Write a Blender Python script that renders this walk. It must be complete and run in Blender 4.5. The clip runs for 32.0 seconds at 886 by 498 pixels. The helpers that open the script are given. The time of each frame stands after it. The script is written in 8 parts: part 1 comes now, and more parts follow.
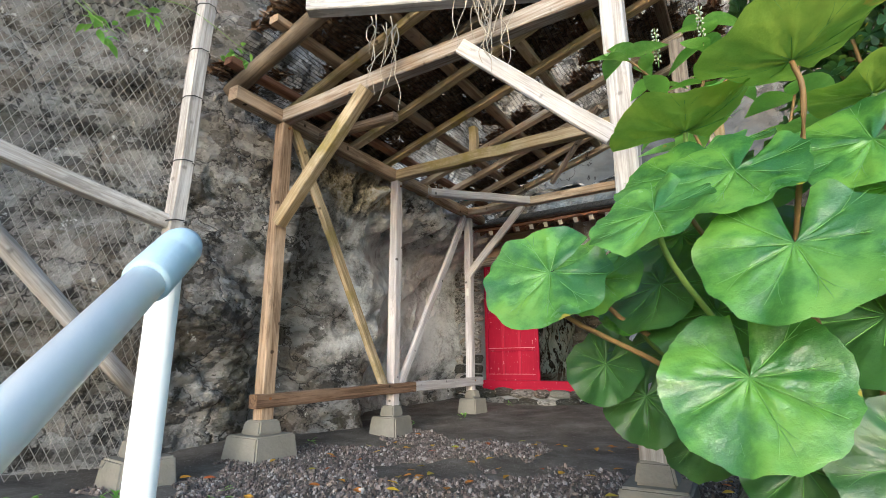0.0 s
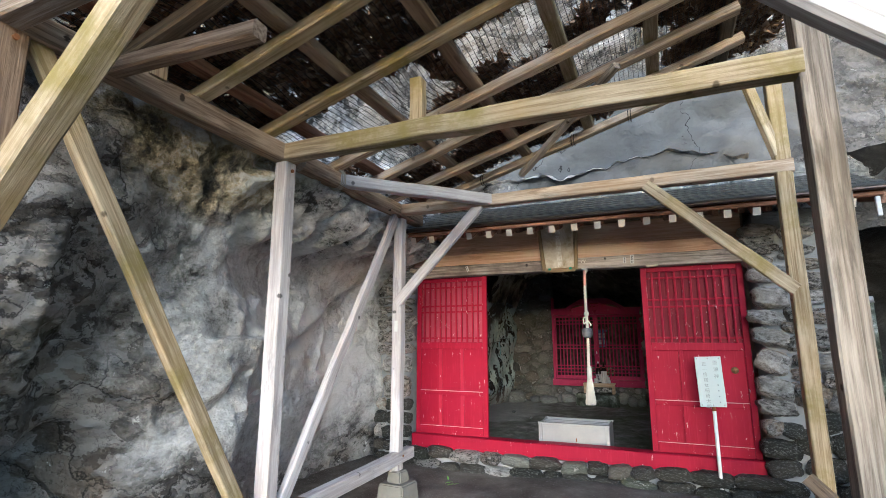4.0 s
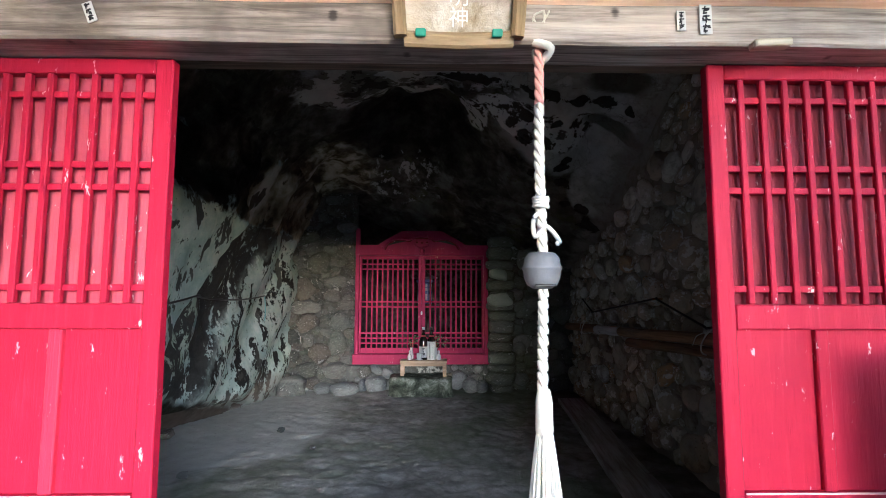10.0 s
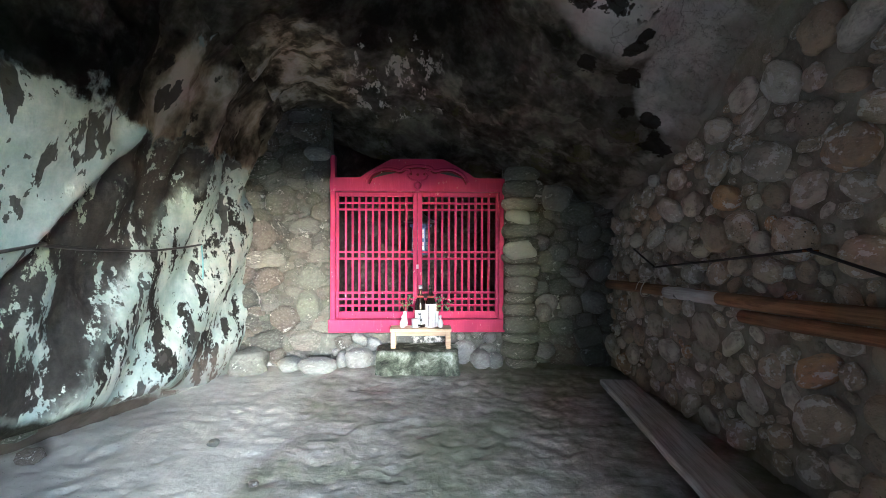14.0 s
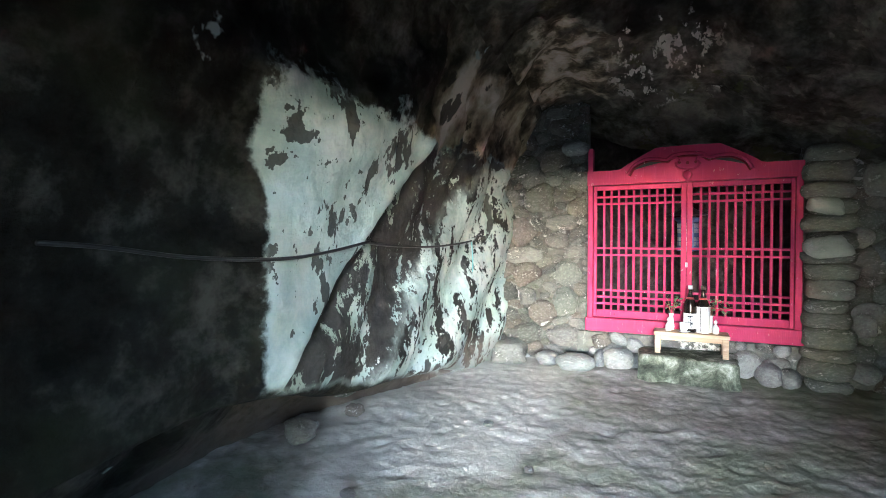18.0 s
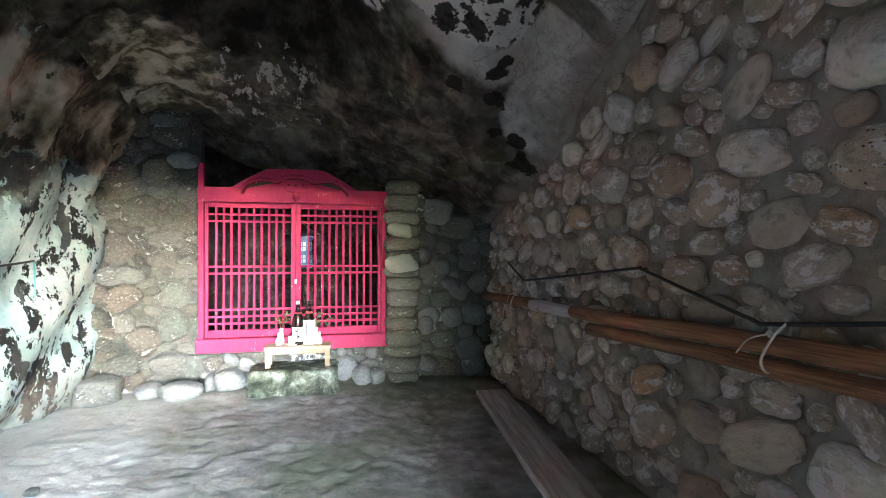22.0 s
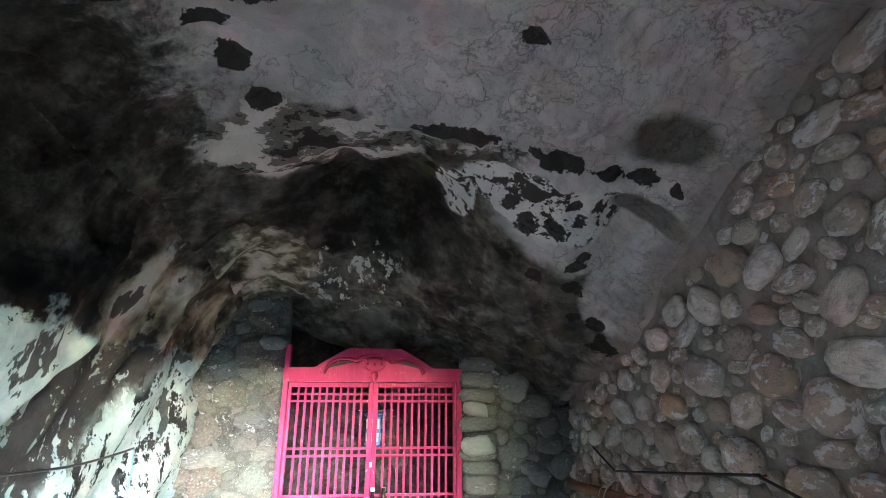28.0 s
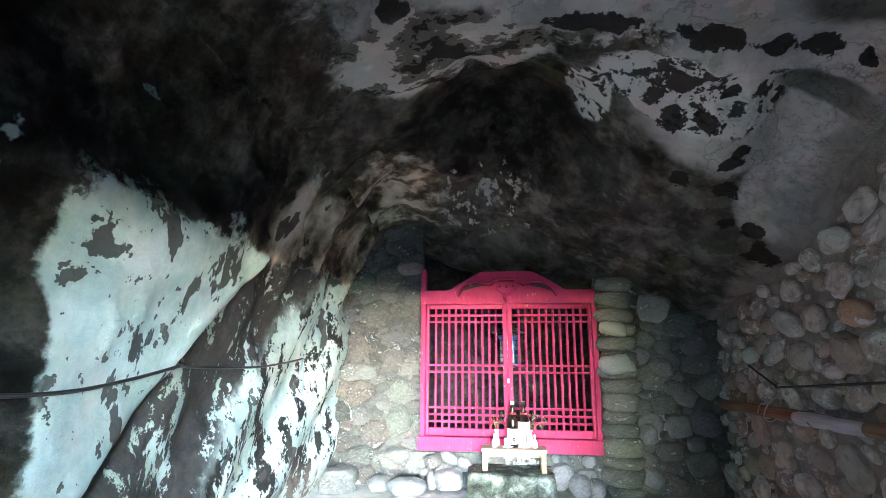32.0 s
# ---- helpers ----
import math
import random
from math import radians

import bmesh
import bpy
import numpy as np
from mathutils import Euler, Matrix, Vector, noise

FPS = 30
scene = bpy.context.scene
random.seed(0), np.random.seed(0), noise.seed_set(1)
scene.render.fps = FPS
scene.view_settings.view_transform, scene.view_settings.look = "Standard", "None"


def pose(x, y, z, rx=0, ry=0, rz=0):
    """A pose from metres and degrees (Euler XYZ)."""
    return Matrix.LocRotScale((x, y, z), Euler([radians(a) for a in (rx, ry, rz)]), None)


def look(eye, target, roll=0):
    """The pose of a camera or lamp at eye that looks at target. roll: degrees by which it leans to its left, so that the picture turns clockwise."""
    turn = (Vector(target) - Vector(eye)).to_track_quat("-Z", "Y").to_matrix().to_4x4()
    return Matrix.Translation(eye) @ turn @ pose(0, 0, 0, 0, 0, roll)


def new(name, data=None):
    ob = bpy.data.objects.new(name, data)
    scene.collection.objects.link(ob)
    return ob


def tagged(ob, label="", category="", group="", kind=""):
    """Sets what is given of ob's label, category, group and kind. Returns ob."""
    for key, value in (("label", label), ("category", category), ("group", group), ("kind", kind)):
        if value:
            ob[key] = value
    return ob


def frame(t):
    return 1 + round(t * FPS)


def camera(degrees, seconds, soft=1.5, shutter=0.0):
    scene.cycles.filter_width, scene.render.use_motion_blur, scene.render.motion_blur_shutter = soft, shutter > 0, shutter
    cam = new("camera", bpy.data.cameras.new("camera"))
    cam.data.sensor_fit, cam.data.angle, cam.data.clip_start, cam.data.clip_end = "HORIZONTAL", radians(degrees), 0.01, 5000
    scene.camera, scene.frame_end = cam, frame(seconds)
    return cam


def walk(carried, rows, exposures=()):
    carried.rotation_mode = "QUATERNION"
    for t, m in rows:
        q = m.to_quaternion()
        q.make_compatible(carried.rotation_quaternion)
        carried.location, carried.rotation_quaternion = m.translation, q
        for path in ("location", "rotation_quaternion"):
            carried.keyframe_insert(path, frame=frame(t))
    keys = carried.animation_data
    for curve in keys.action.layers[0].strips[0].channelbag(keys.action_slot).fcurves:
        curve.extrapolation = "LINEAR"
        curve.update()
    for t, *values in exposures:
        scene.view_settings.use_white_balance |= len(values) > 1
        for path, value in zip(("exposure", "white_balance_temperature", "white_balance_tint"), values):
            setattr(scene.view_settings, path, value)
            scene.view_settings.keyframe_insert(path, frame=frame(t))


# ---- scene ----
cam = camera(83.8, 32.0, soft=0.8)
METRES, EYE, TILT, LEAN, TURN = 9.2, 0.65, 0.0, 0.0, 32.0
ROWS = [
    (0.0, 0.0, 0.0, 0.0, 0.06, 13.35, 0.27),
    (0.5, 0.0021, 0.0191, 0.0118, -0.74, 13.29, 0.3),
    (1.0, -0.0019, 0.0364, 0.0257, -0.81, 13.11, 0.21),
    (1.5, -0.0028, 0.0527, 0.0415, -0.75, 13.03, 0.11),
    (2.0, 0.0016, 0.0757, 0.058, -1.12, 12.09, 0.18),
    (2.5, -0.0036, 0.0967, 0.068, -1.33, 11.54, 0.11),
    (4.5, 0.0105, 0.2505, 0.0965, -13.03, 10.31, -0.09),
    (5.0, 0.0136, 0.2899, 0.1002, -17.8, 10.25, -0.23),
    (5.5, 0.0224, 0.3311, 0.1015, -22.55, 10.2, -0.16),
    (6.0, 0.033, 0.3721, 0.1028, -25.16, 10.08, -0.13),
    (6.5, 0.0457, 0.4082, 0.104, -27.68, 10.26, -0.15),
    (7.0, 0.0586, 0.4422, 0.1037, -28.32, 10.22, -0.13),
    (7.5, 0.0663, 0.4754, 0.0989, -29.4, 10.22, -0.19),
    (8.0, 0.083, 0.5103, 0.0958, -30.56, 9.58, -0.17),
    (8.5, 0.0938, 0.5435, 0.0929, -31.39, 9.1, -0.23),
    (9.0, 0.1133, 0.5725, 0.0907, -32.12, 7.67, -0.06),
    (9.5, 0.1293, 0.6012, 0.0902, -32.41, 6.44, -0.02),
    (10.0, 0.1428, 0.63, 0.092, -32.98, 5.26, -0.14),
    (10.5, 0.1609, 0.6562, 0.091, -33.33, 3.67, -0.11),
    (11.0, 0.1741, 0.6858, 0.0901, -33.35, 2.39, -0.27),
    (11.5, 0.1861, 0.7126, 0.0895, -33.63, 2.17, -0.27),
    (12.0, 0.2022, 0.7337, 0.0896, -33.74, 1.78, -0.21),
    (12.5, 0.2098, 0.752, 0.0898, -33.76, 0.99, -0.25),
    (13.0, 0.2148, 0.7661, 0.0916, -34.28, 0.26, -0.25),
    (13.5, 0.2219, 0.7759, 0.0922, -34.43, -0.45, -0.18),
    (15.5, 0.2134, 0.7833, 0.0933, -26.71, -1.09, -0.08),
    (16.0, 0.2096, 0.7846, 0.0934, -20.99, -1.22, -0.05),
    (16.5, 0.2056, 0.7852, 0.0935, -15.87, -1.26, -0.0),
    (17.0, 0.2031, 0.7854, 0.0939, -11.29, -1.33, 0.05),
    (17.5, 0.2027, 0.7846, 0.0939, -8.3, -1.36, 0.08),
    (18.0, 0.2047, 0.7848, 0.0939, -6.94, -1.42, 0.13),
    (18.5, 0.2088, 0.7841, 0.0948, -6.77, -1.46, 0.15),
    (19.0, 0.2155, 0.7826, 0.0965, -8.03, -1.49, 0.08),
    (19.5, 0.2225, 0.78, 0.0965, -13.15, -1.28, 0.08),
    (20.0, 0.2276, 0.7776, 0.0968, -19.29, -1.05, 0.02),
    (20.5, 0.234, 0.7731, 0.0972, -26.25, -0.73, 0.05),
    (21.0, 0.2389, 0.7689, 0.0983, -33.47, -0.4, -0.01),
    (21.5, 0.2414, 0.7656, 0.0989, -39.89, -0.11, -0.06),
    (22.0, 0.2444, 0.763, 0.0989, -44.98, 0.11, -0.11),
    (22.5, 0.2453, 0.7616, 0.0994, -48.95, 0.25, -0.13),
    (23.0, 0.2442, 0.7609, 0.1012, -51.13, 0.52, -0.15),
    (23.5, 0.2438, 0.7602, 0.1033, -52.66, 1.14, -0.15),
    (24.0, 0.2429, 0.76, 0.1086, -53.55, 2.66, -0.14),
    (24.5, 0.2418, 0.7606, 0.1139, -53.99, 5.39, -0.12),
    (25.0, 0.2386, 0.7611, 0.1178, -53.96, 8.43, -0.14),
    (25.5, 0.2351, 0.7625, 0.1205, -53.37, 11.32, -0.09),
    (27.5, 0.2195, 0.7644, 0.1229, -42.08, 17.13, -0.06),
    (28.0, 0.2154, 0.7657, 0.1228, -38.88, 17.67, -0.11),
    (28.5, 0.2118, 0.7673, 0.122, -35.5, 18.0, -0.15),
    (29.0, 0.2095, 0.7684, 0.1211, -32.42, 18.24, -0.2),
    (29.5, 0.2078, 0.7702, 0.1192, -29.66, 18.35, -0.24),
    (30.0, 0.2066, 0.7721, 0.1163, -27.62, 18.32, -0.28),
    (30.5, 0.2055, 0.775, 0.1129, -26.24, 17.84, -0.33),
    (31.0, 0.2064, 0.7773, 0.1082, -25.63, 16.05, -0.3),
    (31.5, 0.2067, 0.778, 0.1055, -25.41, 13.5, -0.27),
    (32.0, 0.2073, 0.7788, 0.102, -25.3, 11.09, -0.25),
]
LIGHTNESS = [(0.0, 1.86, 5750, 8), (2.5, 1.85, 5400, 6), (4.5, 2.3, 5150, 10), (6.0, 2.38, 5100, 11), (8.0, 2.8, 4950, 12), (9.0, 3.1, 4900, 12), (10.0, 3.3, 4850, 12), (10.5, 3.8, 4850, 10), (12.0, 4.95, 4980, 8), (13.5, 5.2, 4950, 8), (16.0, 5.2, 4850, 8), (20.0, 5.35, 4980, 9), (22.0, 5.6, 4930, 7), (25.5, 6.05, 4880, 6), (28.0, 6.15, 4700, 6), (32.0, 5.9, 4600, 6)]
walk(cam, [(t, pose(0, 0, EYE, TILT, LEAN, TURN) @ pose(METRES * x, METRES * y, METRES * z, 90 + pitch, roll, yaw)) for t, x, y, z, yaw, pitch, roll in ROWS], LIGHTNESS)

# ---- light ----
world = bpy.data.worlds.new("sky")
scene.world = world
world.use_nodes = True
_wn = world.node_tree.nodes
_sky = _wn.new("ShaderNodeTexSky")
_sky.sky_type = "NISHITA"
_sky.sun_disc = False
_sky.sun_elevation, _sky.sun_rotation = radians(11), radians(163.4)
_sky.air_density, _sky.dust_density = 1.0, 1.0
world.node_tree.links.new(_sky.outputs[0], _wn["Background"].inputs[0])
_wn["Background"].inputs[1].default_value = 0.15
sun = new("sun", bpy.data.lights.new("sun", "SUN"))
sun.data.energy, sun.data.angle, sun.data.color = 0.66, radians(34), (0.97, 0.985, 1.0)
sun.matrix_world = look((0, 0, 0), (-0.28, 0.938, -0.19))


# ---- material helpers ----
class Mat:
    """A node material under construction."""

    def __init__(self, name, rough=0.7, metal=0.0, spec=0.4):
        self.m = bpy.data.materials.new(name)
        self.m.use_nodes = True
        self.t = self.m.node_tree
        self.b = self.t.nodes["Principled BSDF"]
        self.b.inputs["Roughness"].default_value = rough
        self.b.inputs["Metallic"].default_value = metal
        self.b.inputs["Specular IOR Level"].default_value = spec
        self.co = self.t.nodes.new("ShaderNodeTexCoord").outputs["Object"]

    def node(self, kind, **inputs):
        n = self.t.nodes.new(kind)
        return n

    def put(self, socket, v):
        if isinstance(v, bpy.types.NodeSocket):
            self.t.links.new(v, socket)
        elif isinstance(v, (tuple, list)) and len(v) == 3 and socket.type == "RGBA":
            socket.default_value = (*v, 1)
        else:
            socket.default_value = v

    def scaled(self, s, vec=None):
        n = self.node("ShaderNodeMapping")
        self.put(n.inputs[0], vec or self.co)
        n.inputs["Scale"].default_value = s if isinstance(s, tuple) else (s, s, s)
        return n.outputs[0]

    def noise(self, scale=5.0, detail=5.0, rough=0.55, vec=None, warp=0.0):
        n = self.node("ShaderNodeTexNoise")
        self.put(n.inputs["Vector"], vec or self.co)
        n.inputs["Scale"].default_value, n.inputs["Detail"].default_value = scale, detail
        n.inputs["Roughness"].default_value, n.inputs["Distortion"].default_value = rough, warp
        return n.outputs["Fac"]

    def voronoi(self, scale=5.0, vec=None, feature="F1", out="Distance"):
        n = self.node("ShaderNodeTexVoronoi")
        n.feature = feature
        self.put(n.inputs["Vector"], vec or self.co)
        n.inputs["Scale"].default_value = scale
        return n.outputs[out]

    def math(self, op, a, b=0.0, clamp=False):
        n = self.node("ShaderNodeMath")
        n.operation, n.use_clamp = op, clamp
        self.put(n.inputs[0], a)
        self.put(n.inputs[1], b)
        return n.outputs[0]

    def step(self, v, lo, hi):
        n = self.node("ShaderNodeMapRange")
        n.interpolation_type = "SMOOTHSTEP"
        self.put(n.inputs["Value"], v)
        n.inputs["From Min"].default_value, n.inputs["From Max"].default_value = lo, hi
        return n.outputs[0]

    def ramp(self, fac, *stops):
        n = self.node("ShaderNodeValToRGB")
        e = n.color_ramp.elements
        while len(e) < len(stops):
            e.new(0.5)
        for el, (p, c) in zip(e, stops):
            el.position, el.color = p, (*c, 1)
        self.put(n.inputs[0], fac)
        return n.outputs[0]

    def mix(self, fac, a, b, how="MIX"):
        n = self.node("ShaderNodeMix")
        n.data_type, n.blend_type = "RGBA", how
        self.put(n.inputs[0], fac)
        self.put(n.inputs[6], a)
        self.put(n.inputs[7], b)
        return n.outputs[2]

    def zone(self, centre, radius, lo=0.7, hi=1.1, wob=0.35, scale=2.5):
        """1 within an uneven blob round centre, 0 outside it."""
        n = self.node("ShaderNodeMapping")
        self.put(n.inputs[0], self.co)
        n.inputs["Location"].default_value = [-c / r for c, r in zip(centre, radius)]
        n.inputs["Scale"].default_value = [1 / r for r in radius]
        d = self.node("ShaderNodeVectorMath")
        d.operation = "LENGTH"
        self.put(d.inputs[0], n.outputs[0])
        v = self.math("ADD", d.outputs["Value"], self.math("MULTIPLY", self.math("SUBTRACT", self.noise(scale, 5, 0.6), 0.5), wob * 4))
        return self.math("SUBTRACT", 1.0, self.step(v, lo, hi))

    def random(self):
        return self.node("ShaderNodeObjectInfo").outputs["Random"]

    def island(self):
        return self.node("ShaderNodeNewGeometry").outputs["Random Per Island"]

    def axis(self, which):
        n = self.node("ShaderNodeSeparateXYZ")
        self.put(n.inputs[0], self.co)
        return n.outputs[which]

    def colour(self, c):
        self.put(self.b.inputs["Base Color"], c)
        return self

    def rough(self, r):
        self.put(self.b.inputs["Roughness"], r)
        return self

    def bump(self, h, strength=0.5, dist=0.02):
        n = self.node("ShaderNodeBump")
        n.inputs["Strength"].default_value, n.inputs["Distance"].default_value = strength, dist
        self.put(n.inputs["Height"], h)
        self.put(self.b.inputs["Normal"], n.outputs[0])
        return self


def plain(name, a, b, scale=8.0, rough=0.6, metal=0.0, bump=0.2, dist=0.004, spec=0.3):
    """A surface that wanders between two colours, with a fine grain."""
    k = Mat(name, rough, metal, spec)
    big, fine = k.noise(scale, 4), k.noise(scale * 9, 3)
    k.colour(k.mix(k.math("ADD", k.math("MULTIPLY", big, 0.75), k.math("MULTIPLY", fine, 0.25)), a, b))
    if bump:
        k.bump(fine, bump, dist)
    return k.m


def wood(name, dark, light, stain, knots=0.35, rough=0.75, moss=None, stains=0.45):
    """Sawn timber with its grain along local x."""
    k = Mat(name, rough, 0, 0.3)
    r = k.math("MULTIPLY", k.random(), 17.0)
    off = k.node("ShaderNodeVectorMath")
    off.operation = "ADD"
    k.put(off.inputs[0], k.co)
    comb = k.node("ShaderNodeCombineXYZ")
    k.put(comb.inputs[0], r)
    k.put(comb.inputs[1], r)
    k.put(off.inputs[1], comb.outputs[0])
    v = off.outputs[0]
    grain = k.noise(6, 6, 0.65, k.scaled((0.35, 9, 9), v), 0.6)
    fine = k.noise(40, 3, 0.6, k.scaled((0.12, 4, 4), v))
    c = k.mix(k.step(grain, 0.30, 0.70), dark, light)
    c = k.mix(k.math("MULTIPLY", fine, 0.4), c, [x * 0.5 for x in dark], "MIX")
    c = k.mix(k.math("MULTIPLY", k.step(k.noise(1.3, 5, 0.65, v), 0.45, 0.72), stains), c, stain)
    worn = k.step(k.noise(2.0, 10, 0.66, k.scaled((0.35, 2.5, 2.5), v)), 0.50, 0.62)
    c = k.mix(k.math("MULTIPLY", worn, 0.45), c, [min(0.8, x * 1.12 + 0.05) for x in light])
    dirty = k.step(k.noise(3.0, 11, 0.70, k.scaled((0.5, 2.0, 2.0), v)), 0.58, 0.64)
    c = k.mix(k.math("MULTIPLY", dirty, 0.5), c, [x * 0.6 for x in dark])
    if knots:
        kd = k.math("ADD", k.voronoi(5.0, k.scaled((1.3, 1.0, 1.0), v)), k.math("MULTIPLY", k.math("SUBTRACT", fine, 0.5), 0.10))
        c = k.mix(k.math("MULTIPLY", k.math("SUBTRACT", 1.0, k.step(kd, 0.06, 0.13)), knots * 2), c, [x * 0.3 for x in dark])
    if moss:
        c = k.mix(k.step(k.noise(2.2, 6, 0.7, v), 0.45, 0.68), c, moss)
    k.colour(c)
    k.bump(k.math("ADD", grain, k.math("MULTIPLY", fine, 0.6)), 0.5, 0.006)
    return k.m


# ---- materials ----
def rock_outside():
    k = Mat("weathered_grey_rock", 0.8, 0, 0.15)
    big, mid, fine = k.noise(0.9, 8, 0.62), k.noise(3.8, 15, 0.68), k.noise(30, 10, 0.74)
    layer = k.noise(2.2, 14, 0.66, k.scaled((0.8, 0.8, 2.2)), 0.12)
    # fractured blocks: warped cells, each with its own tone, dark joints between them
    warp = k.node("ShaderNodeVectorMath")
    warp.operation = "MULTIPLY_ADD"
    shift = k.node("ShaderNodeTexNoise")
    k.put(shift.inputs["Vector"], k.co)
    shift.inputs["Scale"].default_value, shift.inputs["Detail"].default_value, shift.inputs["Roughness"].default_value = 2.2, 9, 0.62
    k.put(warp.inputs[0], shift.outputs["Color"])
    warp.inputs[1].default_value = (0.9, 0.9, 0.9)
    k.put(warp.inputs[2], k.co)
    joints = k.voronoi(1.7, k.scaled((1, 1, 1.5), warp.outputs[0]), "DISTANCE_TO_EDGE")
    small = k.voronoi(4.6, k.scaled((1, 1, 1.4), warp.outputs[0]), "DISTANCE_TO_EDGE")
    tone = k.node("ShaderNodeSeparateXYZ")
    k.put(tone.inputs[0], k.voronoi(4.6, k.scaled((1, 1, 1.4), warp.outputs[0]), "F1", "Color"))
    v = k.math("ADD", k.math("ADD", k.math("MULTIPLY", mid, 0.5), k.math("MULTIPLY", layer, 0.32)), k.math("MULTIPLY", fine, 0.18))
    v = k.math("ADD", v, k.math("MULTIPLY", k.math("SUBTRACT", tone.outputs[0], 0.5), 0.05))
    # overlapping skins of rock with ragged edges
    sheet, skin = k.noise(1.9, 15, 0.60, k.scaled((0.8, 0.8, 1.7))), k.noise(4.4, 15, 0.62, k.scaled((0.9, 0.9, 1.4)))
    s1, s2, s3 = k.step(sheet, 0.445, 0.455), k.step(sheet, 0.515, 0.522), k.step(sheet, 0.585, 0.592)
    t1, t2 = k.step(skin, 0.47, 0.485), k.step(skin, 0.555, 0.565)
    c = k.mix(v, (0.05, 0.046, 0.042), (0.26, 0.25, 0.235))
    c = k.mix(s1, c, k.mix(v, (0.10, 0.095, 0.088), (0.52, 0.51, 0.49)))
    c = k.mix(k.math("MULTIPLY", s2, 0.75), c, k.mix(v, (0.16, 0.155, 0.15), (0.72, 0.71, 0.69)))
    c = k.mix(k.math("MULTIPLY", s3, 0.7), c, k.mix(v, (0.07, 0.06, 0.05), (0.34, 0.30, 0.25)))
    c = k.mix(k.math("MULTIPLY", t1, 0.22), c, (0.42, 0.41, 0.395))
    c = k.mix(k.math("MULTIPLY", t2, 0.75), c, (0.040, 0.036, 0.032))
    c = k.mix(k.math("MULTIPLY", k.step(fine, 0.54, 0.66), 0.28), c, (0.58, 0.57, 0.55))
    c = k.mix(k.math("MULTIPLY", k.step(big, 0.46, 0.60), 0.35), c, k.mix(v, (0.07, 0.052, 0.035), (0.38, 0.30, 0.21)))
    c = k.mix(k.math("MULTIPLY", k.step(k.noise(1.7, 13, 0.68), 0.57, 0.60), 0.45), c, (0.06, 0.062, 0.03))
    c = k.mix(k.step(k.noise(6.5, 13, 0.72), 0.63, 0.64), c, (0.70, 0.71, 0.69))
    gap = k.math("SUBTRACT", 1.0, k.step(joints, 0.0, 0.035))
    c = k.mix(k.math("MULTIPLY", gap, 0.85), c, (0.014, 0.013, 0.012))
    c = k.mix(k.math("MULTIPLY", k.math("SUBTRACT", 1.0, k.step(small, 0.0, 0.025)), 0.6), c, (0.03, 0.028, 0.025))
    seam = gap
    # Pale rock beside the shelter, lightened further to make up for missing light
    smooth = k.math("MULTIPLY", k.zone((-4.3, 5.5, 1.35), (1.2, 1.55, 1.25), 0.75, 1.1, 0.15), k.math("SUBTRACT", 1.0, k.math("MULTIPLY", k.step(k.noise(1.3, 5, 0.6), 0.52, 0.62), 0.5)))
    under = k.zone((-3.8, 5.5, 1.75), (1.5, 2.15, 1.75), 0.75, 1.0, 0.2)
    c = k.mix(k.math("MULTIPLY", under, 0.9), c, k.ramp(v, (0.40, (0.10, 0.096, 0.088)), (0.445, (0.40, 0.395, 0.38)), (0.50, (0.62, 0.62, 0.61)), (0.58, (0.82, 0.82, 0.815))))
    c = k.mix(smooth, c, k.mix(mid, (0.50, 0.50, 0.485), (0.82, 0.825, 0.82)))
    c = k.mix(k.zone((-3.5, 3.2, 1.0), (0.5, 0.42, 0.75), 0.6, 0.8, 0.3, 5), c, k.mix(k.step(k.noise(3.4, 4, 0.6), 0.5, 0.56), (0.03, 0.03, 0.03), (0.55, 0.55, 0.53)))
    grey = k.zone((-1.0, 7.3, 3.7), (2.0, 1.6, 0.75), 0.8, 1.05, 0.12)
    c = k.mix(grey, c, k.mix(k.noise(2.0, 6, 0.6, None, 1.0), (0.055, 0.06, 0.063), (0.20, 0.207, 0.212)))
    foot = k.zone((-0.9, 7.2, 3.02), (2.3, 1.2, 0.24), 0.75, 1.05, 0.15)
    c = k.mix(k.math("MULTIPLY", foot, 0.8), c, k.ramp(v, (0.40, (0.13, 0.135, 0.13)), (0.5, (0.30, 0.325, 0.325)), (0.6, (0.50, 0.53, 0.53))))
    crack = k.math("SUBTRACT", 1.0, k.step(k.math("ABSOLUTE", k.math("SUBTRACT", k.noise(0.9, 5, 0.6), 0.5)), 0.0012, 0.004))
    c = k.mix(k.math("MULTIPLY", crack, grey), c, (0.04, 0.04, 0.04))
    c = k.mix(k.math("MULTIPLY", k.math("MULTIPLY", seam, under), 0.1), c, (0.03, 0.028, 0.025))
    stain = k.math("MULTIPLY", k.step(k.noise(1.9, 10, 0.7, k.scaled((1, 1.3, 0.7))), 0.53, 0.60), under)
    c = k.mix(k.math("MULTIPLY", stain, 0.35), c, k.mix(v, (0.10, 0.085, 0.06), (0.42, 0.37, 0.29)))
    # Overhang tones raised likewise, for light that the shelter roof cuts off
    bulge = k.zone((-3.4, 3.8, 2.9), (1.2, 1.0, 0.7), 0.75, 1.0, 0.2)
    c = k.mix(k.math("MULTIPLY", bulge, 0.85), c, k.ramp(v, (0.42, (0.03, 0.026, 0.018)), (0.465, (0.20, 0.165, 0.095)), (0.505, (0.52, 0.44, 0.28)), (0.56, (0.78, 0.75, 0.68))))
    lobe = k.zone((-3.7, 5.3, 2.95), (1.5, 1.1, 0.8), 0.75, 1.0, 0.2)
